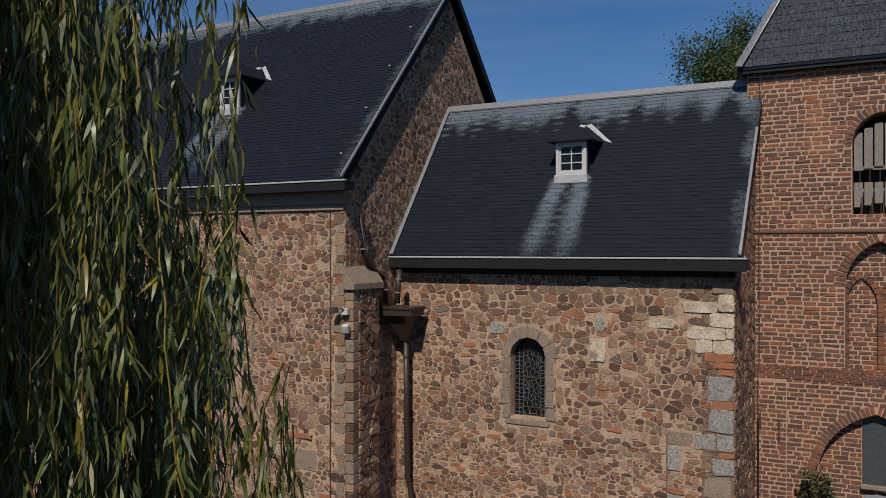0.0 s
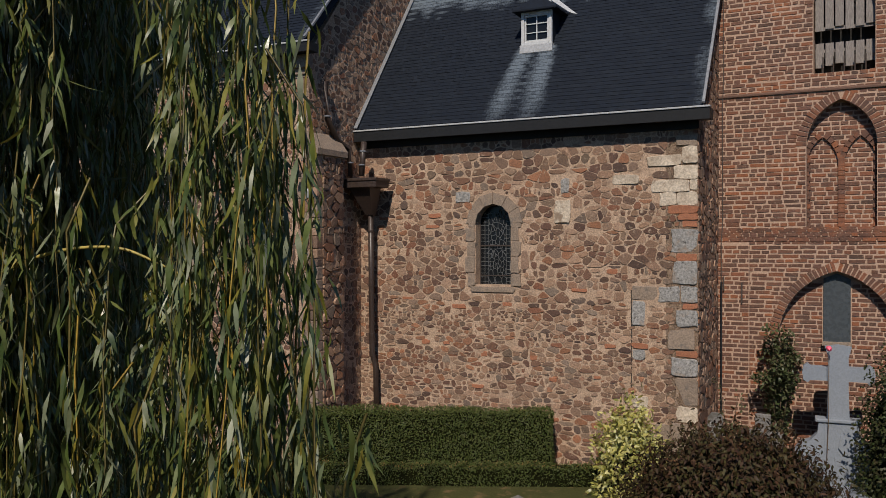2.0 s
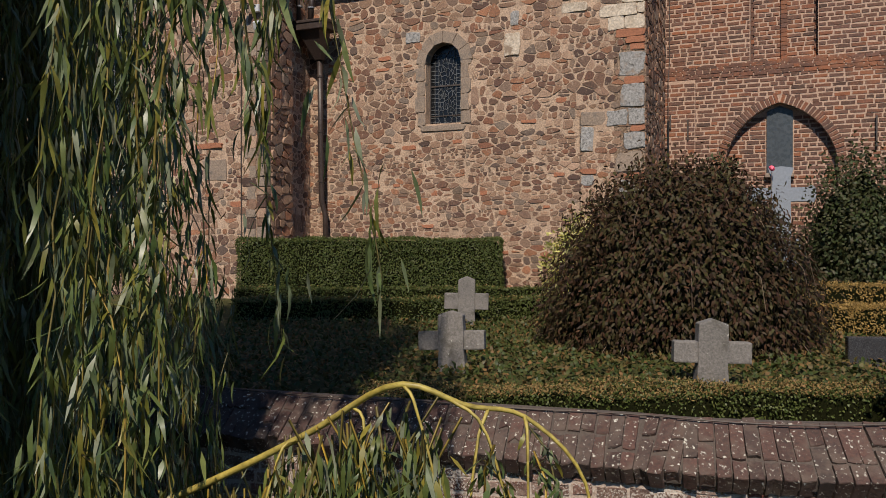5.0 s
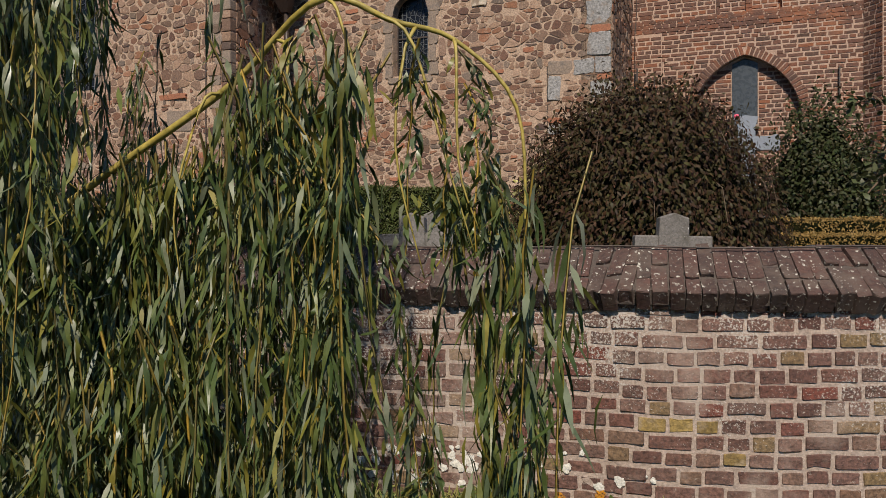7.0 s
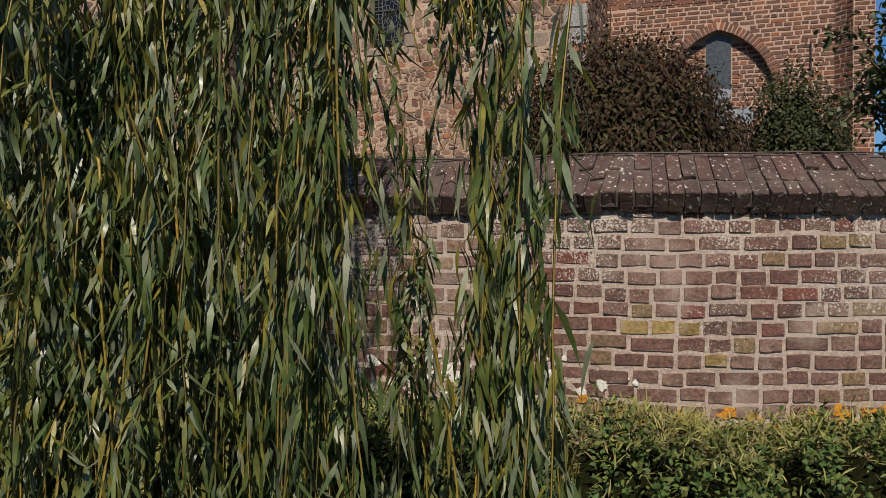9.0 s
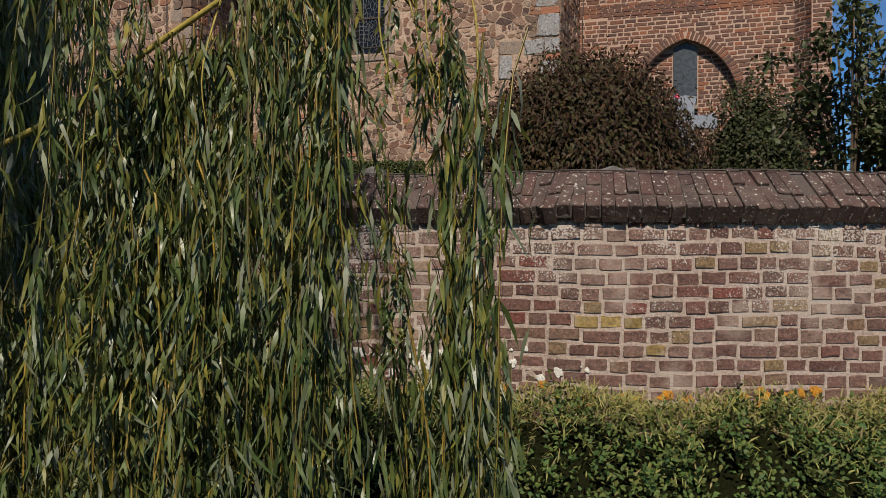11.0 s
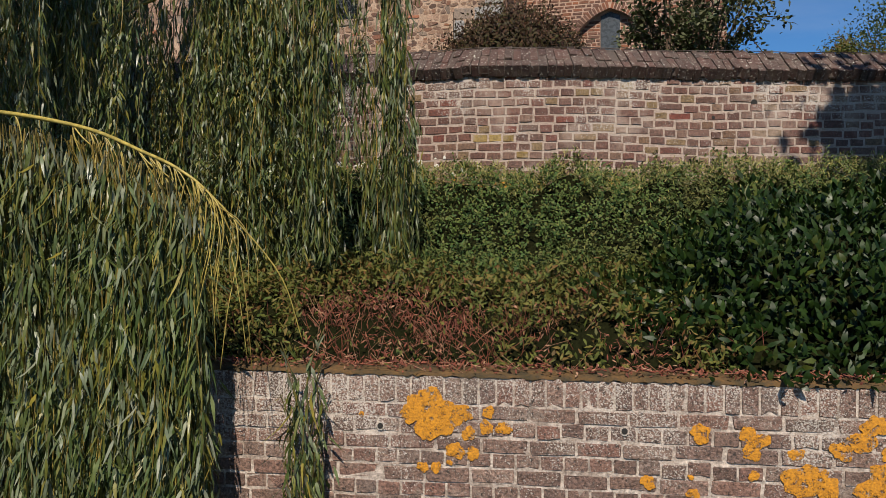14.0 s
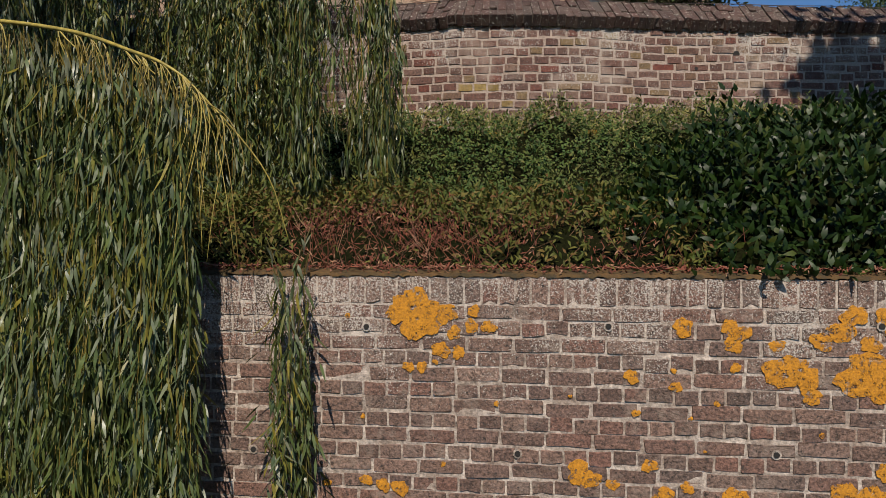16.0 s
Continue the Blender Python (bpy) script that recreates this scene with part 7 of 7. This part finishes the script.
# long ropes of twigs with dark gaps between them: slope of x over y, highest and lowest end
for a, high, low_end in ((-.47, 7.2, 5.2), (-.36, 7.0, 5.6), (-.45, 6.2, 3.4), (-.40, 6.0, 3.0), (-.30, 7.2, 5.7), (-.26, 6.4, 4.6), (-.225, 5.7, 3.9), (-.34, 3.7, 2.4), (-.295, 3.3, 2.3), (-.225, 1.9, -.7), (-.2, 5.2, -.3), (-.205, 4.6, .2),
                         (-.165, 4.9, .5), (-.135, 4.3, 1.0), (-.12, 4.2, 1.6), (-.09, 3.5, 1.2), (-.05, 2.9, 1.3)):
    y0, wide = 2.15 + rw.gamma(1.3, .25), rw.uniform(.01, .028)
    z = high
    while z > low_end:
        z -= rw.uniform(.3, .55)
        if a > edge_tan(z - .3):
            continue
        k = int(rw.integers(0, len(LENS)))
        hang.append((a * y0 + rw.normal(0, wide), y0 + rw.normal(0, wide * 1.3), z + LENS[k] / 2, k, min(1.0, (z + LENS[k] / 2 - min(low_end, z) + .35) / LENS[k])))
# the dense dark mass of twigs about the trunk
for j in range(800):
    z, y = rw.uniform(-.9, 5.6), rw.uniform(4.3, 6.6)
    hang.append((-.28 * y - rw.gamma(1.2, .5), y, z + .9, int(rw.integers(0, len(LENS))), 1.0))
# bunches low over the bank
for j in range(21):
    y = 2.1 + rw.gamma(1.2, .6)
    x, z = rw.uniform(-.36, .07) * y, rw.uniform(-.9, .25)
    for q in range(int(rw.integers(4, 8))):
        k = int(rw.integers(0, len(LENS)))
        zt = min(z + rw.normal(0, .12), .05 + .55 * min(x, .1))
        hang.append((x + rw.normal(0, .05), y + rw.normal(0, .07), zt, k, min(1, (zt + 1.75) / LENS[k])))
# cascades that reach the bank nearer the trunk
for j in range(17):
    y = 2.0 + rw.gamma(1.2, .5)
    x, z = rw.uniform(-.8, -.47) * y, rw.uniform(-.3, 1.1)
    for q in range(int(rw.integers(4, 8))):
        k = int(rw.integers(0, len(LENS)))
        zt = z + rw.normal(0, .2)
        hang.append((x + rw.normal(0, .06), y + rw.normal(0, .08), zt, k, min(1, (zt + 1.8) / LENS[k])))
# deep, dense heart of the curtain
for j in range(620):
    z = rw.uniform(-1.2, 9.4)
    y = rw.uniform(3.6, 6.6)
    x = (edge_tan(z) - (.17 if z < 5 else .05)) * y - rw.gamma(1.3, .6)
    if x > -.62 * y - .8:
        hang.append((x, y, z + .9, int(rw.integers(0, len(LENS))), 1.0))
# twigs that hang from the bough over the wall, and its lone end
for j in range(64):
    i = int(rw.integers(0, 30))
    p = over[i] + np.array([rw.normal(0, .06), rw.normal(.03, .04), -rw.exponential(.4) * (rw.random() < .25) - .004])
    k = int(rw.integers(0, len(LENS)))
    hang.append((min(p[0], .22), p[1], p[2], k, min(1, (p[2] + 1.7) / LENS[k])))
for k in range(14):
    p = over[int(rw.integers(12, 32))]
    hang.append((p[0] + rw.normal(0, .07), p[1] - .04, p[2] - rw.exponential(.12), 10, rw.uniform(.25, .6)))
for z, k in ((.35, 3), (.1, 0), (-.1, 1), (-.3, 6), (-.45, 10), (-.6, 0), (-.75, 10), (.3, 10)) * 4:
    hang.append((.6 + rw.normal(0, .05), 2.03 + rw.normal(0, .06), z, k, min(1, (z + 1.88) / LENS[k])))
for z in (.3, .1, -.2, -.5, -.8):
    hang.append((.43 + rw.normal(0, .03), 2.2, z, 10, .9))
# an arching spray that reaches over the churchyard side
spray = smooth_line([(-1.9, 2.9, 3.3), (-1.3, 2.5, 3.5), (-1.1, 2.42, 3.62), (-.9, 2.38, 3.71), (-.72, 2.36, 3.73), (-.6, 2.35, 3.69), (-.48, 2.36, 3.62), (-.38, 2.37, 3.52), (-.3, 2.38, 3.4)], 40)
for j in range(16):
    p = spray[int(rw.integers(14, 40))]
    hang.append((p[0] + rw.normal(0, .02), p[1] + rw.normal(0, .03), p[2] - .01, 10, rw.uniform(.35, .8)))
# curtain under the low branch
low = smooth_line([(-2.6, 1.9, -.91), (-1.7, 1.45, -.94), (-1.07, 1.04, -1.06), (-.72, .73, -1.21), (-.55, .585, -1.30), (-.41, .56, -1.42), (-.14, .6, -1.74), (-.03, .63, -2.06)], 40)
LX, LY, LZ = (np.array([p[q] for p in low]) for q in range(3))
FALLS = [-1.62 + 1.17 * (k + rw.uniform(-.35, .35)) / 16 for k in range(17)]
for k in range(250):
    x = FALLS[int(rw.integers(0, len(FALLS)))] + rw.normal(0, .015 if rw.random() < .7 else .05)
    x = min(x, -.43 - .1 * rw.random())
    deep = rw.uniform(-.07, .02) if rw.random() < .7 else min(rw.exponential(.12), .35)
    z = float(np.interp(x, LX, LZ)) - .01 - rw.exponential(.5) * (rw.random() < .45)
    hang.append((x - .8 * max(deep, 0), float(np.interp(x, LX, LY)) + deep, z, int(rw.integers(0, len(LENS))), 1.0))
for q in range(17):
    hang.append((-.03 + rw.normal(0, .006), .62 + rw.normal(0, .006), -1.95 - .06 * q, 10, .8))
hang.sort(key=lambda h: h[1] + .25 * abs(h[0]))
vs, ts, ids, off = [], [], [], 0
for j, (x, y, z, k, sc) in enumerate(hang):
    m = Matrix.LocRotScale((x - WO[0], y - WO[1], z - WO[2]), Euler((rw.normal(0, .035), rw.normal(0, .035), rw.uniform(0, 6.283))), (1, 1, sc))
    if j < 300:
        part("twig", STRAND_ME[1 if y < 1.9 else 0][k], willow, at=m)
    else:
        v, t, i = (COARSE if y > 4.2 else NEAR if y < 1.9 else STRANDS)[k]
        mm = np.array(m)
        vs.append(v @ mm[:3, :3].T + mm[:3, 3])
        ts.append(t + off)
        ids.append(i)
        off += len(v)
part("hanging_twigs", tri_mesh("hanging_twigs", np.concatenate(vs), np.concatenate(ts), [M_WILLOW, M_TWIG], np.concatenate(ids)), willow, "dense curtain of hanging leafy twigs", "stuff")

# trunk, limbs and thin yellow boughs
def bough(name, pts, r0, r1, mat, label="", sides=8, n=14):
    line = smooth_line(pts, n)
    b = Builder()
    b.tube([p - WO for p in line], [r0 + (r1 - r0) * i / (n - 1) for i in range(n)], sides)
    part(name, b.mesh(name, mat, True), willow, label)


bough("trunk", [(-4.4, 4.3, -2.1), (-4.35, 4.25, 0), (-4.5, 4.4, 2.5), (-4.3, 4.5, 4.5)], .42, .28, M_BARK, "", 14)
for k, e in enumerate([(-1.6, 4.2, 8.6), (-1.9, 3.2, 8.0), (-2.2, 5.2, 9.2), (-5.5, 2.4, 8.8), (-6.6, 4.6, 9), (-4.6, 6.6, 9.2), (-1.7, 3.3, 4.6), (-1.4, 3.1, 2.6), (-1.5, 2.9, 1.0)]):
    s = (-4.4, 4.35, 1.2 + .32 * k) if k < 6 else (-4.38, 4.3, e[2] - .6)
    mid = ((s[0] + e[0]) / 2, (s[1] + e[1]) / 2, max(s[2], e[2] * .8) + .3)
    bough("limb", [s, mid, e], .15, .03, M_BARK)
M_YELLOW = surface("yellow_bough", even([(.40, .30, .05), (.32, .25, .055), (.26, .21, .07)]), scale=6, grain=40, rough=.5, bump=.2)
bough("yellow_bough", list(low), .013, .002, M_YELLOW, "thin yellow bough", 7, 40)
bough("yellow_bough", list(spray), .007, .002, M_YELLOW, "thin arching yellow-green bough", 6, 40)
bough("yellow_bough", list(over), .012, .003, M_YELLOW, "thin yellow bough", 7, 40)
for k in range(6):
    p = over[14 + 3 * k]
    a = rw.uniform(-.12, .16)
    bough("side_twig", [p, p + np.array([a * .5, -.03, -.03 - .05 * rw.random()]), p + np.array([a + rw.normal(0, .02), -.05, -.2 - .1 * rw.random()]), p + np.array([a * 1.15 + rw.normal(0, .05), -.05, -.42 - .2 * rw.random()])], .005, .0015, M_YELLOW, "", 5, 12)
for k in range(46):
    p = low[int(rw.integers(6, 30))]
    a, c = rw.normal(0, .06), rw.uniform(.3, .9)
    out = rw.uniform(.01, .1)
    bough("side_twig", [p, p + np.array([out * .5, -.4 * out, -.05 - .02 * c]), p + np.array([out + a * .5, -.5 * out, -.3 * c]), p + np.array([out + a, -.07, -.62 * c]), p + np.array([out + a * 1.2 + rw.normal(0, .03), -.08, -c])], rw.uniform(.0028, .005), .0014, M_YELLOW if k % 3 else M_TWIG, "", 5, 14)
# canopy above and beyond, in coarser tufts, which shades the heart of the tree
n = 16000
d = rand_dirs(n, rw)
d[:, 2] = np.abs(d[:, 2])
q = rw.uniform(.72, 1, n)
P = np.c_[d[:, 0] * 3.2 * q - .5, d[:, 1] * 3.0 * q + .3, 8.0 + d[:, 2] * 3.9 * q - rw.gamma(1.2, 1.0, n)]
D = unit_rows(np.c_[rw.normal(0, .35, n), rw.normal(0, .35, n), -np.ones(n)])
v, t = leaf_arrays(P, D, rand_dirs(n, rw), .24 * rw.uniform(.7, 1.2, n), .04, .1)
part("upper_crown", tri_mesh("upper_crown", v, t, M_WILLOW), willow, "upper crown of narrow leaves", "stuff")
# unseen tufts added beside the path to keep the tree's heart in deep shade
n = 24000
P = np.c_[rw.uniform(-3.6, -1.5, n), rw.uniform(.6, 2.1, n), rw.uniform(1.6, 8.2, n)]
P = P[P[:, 0] < -.64 * P[:, 1] - .5] - WO
n = len(P)
D = unit_rows(np.c_[rw.normal(0, .35, n), rw.normal(0, .35, n), -np.ones(n)])
v, t = leaf_arrays(P, D, rand_dirs(n, rw), .25 * rw.uniform(.7, 1.2, n), .045, .1)
part("inner_crown", tri_mesh("inner_crown", v, t, M_WILLOW), willow, "unseen inner tufts added to shade the willow's heart", "stuff")
# unseen near flank beside the path, coarser tufts added to shade the curtain
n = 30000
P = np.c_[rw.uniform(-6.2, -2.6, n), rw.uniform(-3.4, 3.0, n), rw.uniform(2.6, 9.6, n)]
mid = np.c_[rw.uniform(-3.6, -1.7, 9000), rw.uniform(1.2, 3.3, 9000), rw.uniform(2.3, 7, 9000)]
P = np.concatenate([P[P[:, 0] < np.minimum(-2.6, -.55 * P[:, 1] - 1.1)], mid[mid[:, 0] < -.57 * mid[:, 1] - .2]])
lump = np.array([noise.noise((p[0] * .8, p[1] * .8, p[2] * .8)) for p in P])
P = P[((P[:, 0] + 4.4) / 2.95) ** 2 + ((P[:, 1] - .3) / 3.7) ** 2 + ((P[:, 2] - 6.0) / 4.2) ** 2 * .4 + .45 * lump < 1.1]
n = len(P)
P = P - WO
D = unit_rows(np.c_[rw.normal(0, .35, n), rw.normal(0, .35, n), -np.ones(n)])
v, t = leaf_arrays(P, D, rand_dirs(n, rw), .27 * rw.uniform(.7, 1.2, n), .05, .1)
part("near_crown", tri_mesh("near_crown", v, t, M_WILLOW), willow, "unseen near flank of the crown, added for its shade", "stuff")
n = 4200        # a lower unseen spray of the same flank, added to shade the lower twigs
P = np.c_[rw.uniform(-2.6, -1.3, n), rw.uniform(-.2, 1.6, n), rw.uniform(2.4, 4.2, n)]
P = P[P[:, 0] < -.4 * P[:, 1] - 1.2] - WO
n = len(P)
D = unit_rows(np.c_[rw.normal(0, .35, n), rw.normal(0, .35, n), -np.ones(n)])
v, t = leaf_arrays(P, D, rand_dirs(n, rw), .2 * rw.uniform(.7, 1.2, n), .032, .1)
part("low_spray", tri_mesh("low_spray", v, t, M_WILLOW), willow, "unseen low leafy spray added to shade the lower twigs", "stuff")
# limbs added to carry the unseen shading tufts
bough("limb", [(-4.38, 4.3, 2.0), (-3.2, 2.2, 3.6), (-2.3, .9, 3.9), (-1.7, .3, 3.5)], .08, .02, M_BARK)
bough("limb", [(-4.4, 4.35, 2.4), (-4.3, 2.0, 6.2), (-4.2, -.6, 8.2), (-4.0, -2.8, 8.8)], .17, .04, M_BARK)
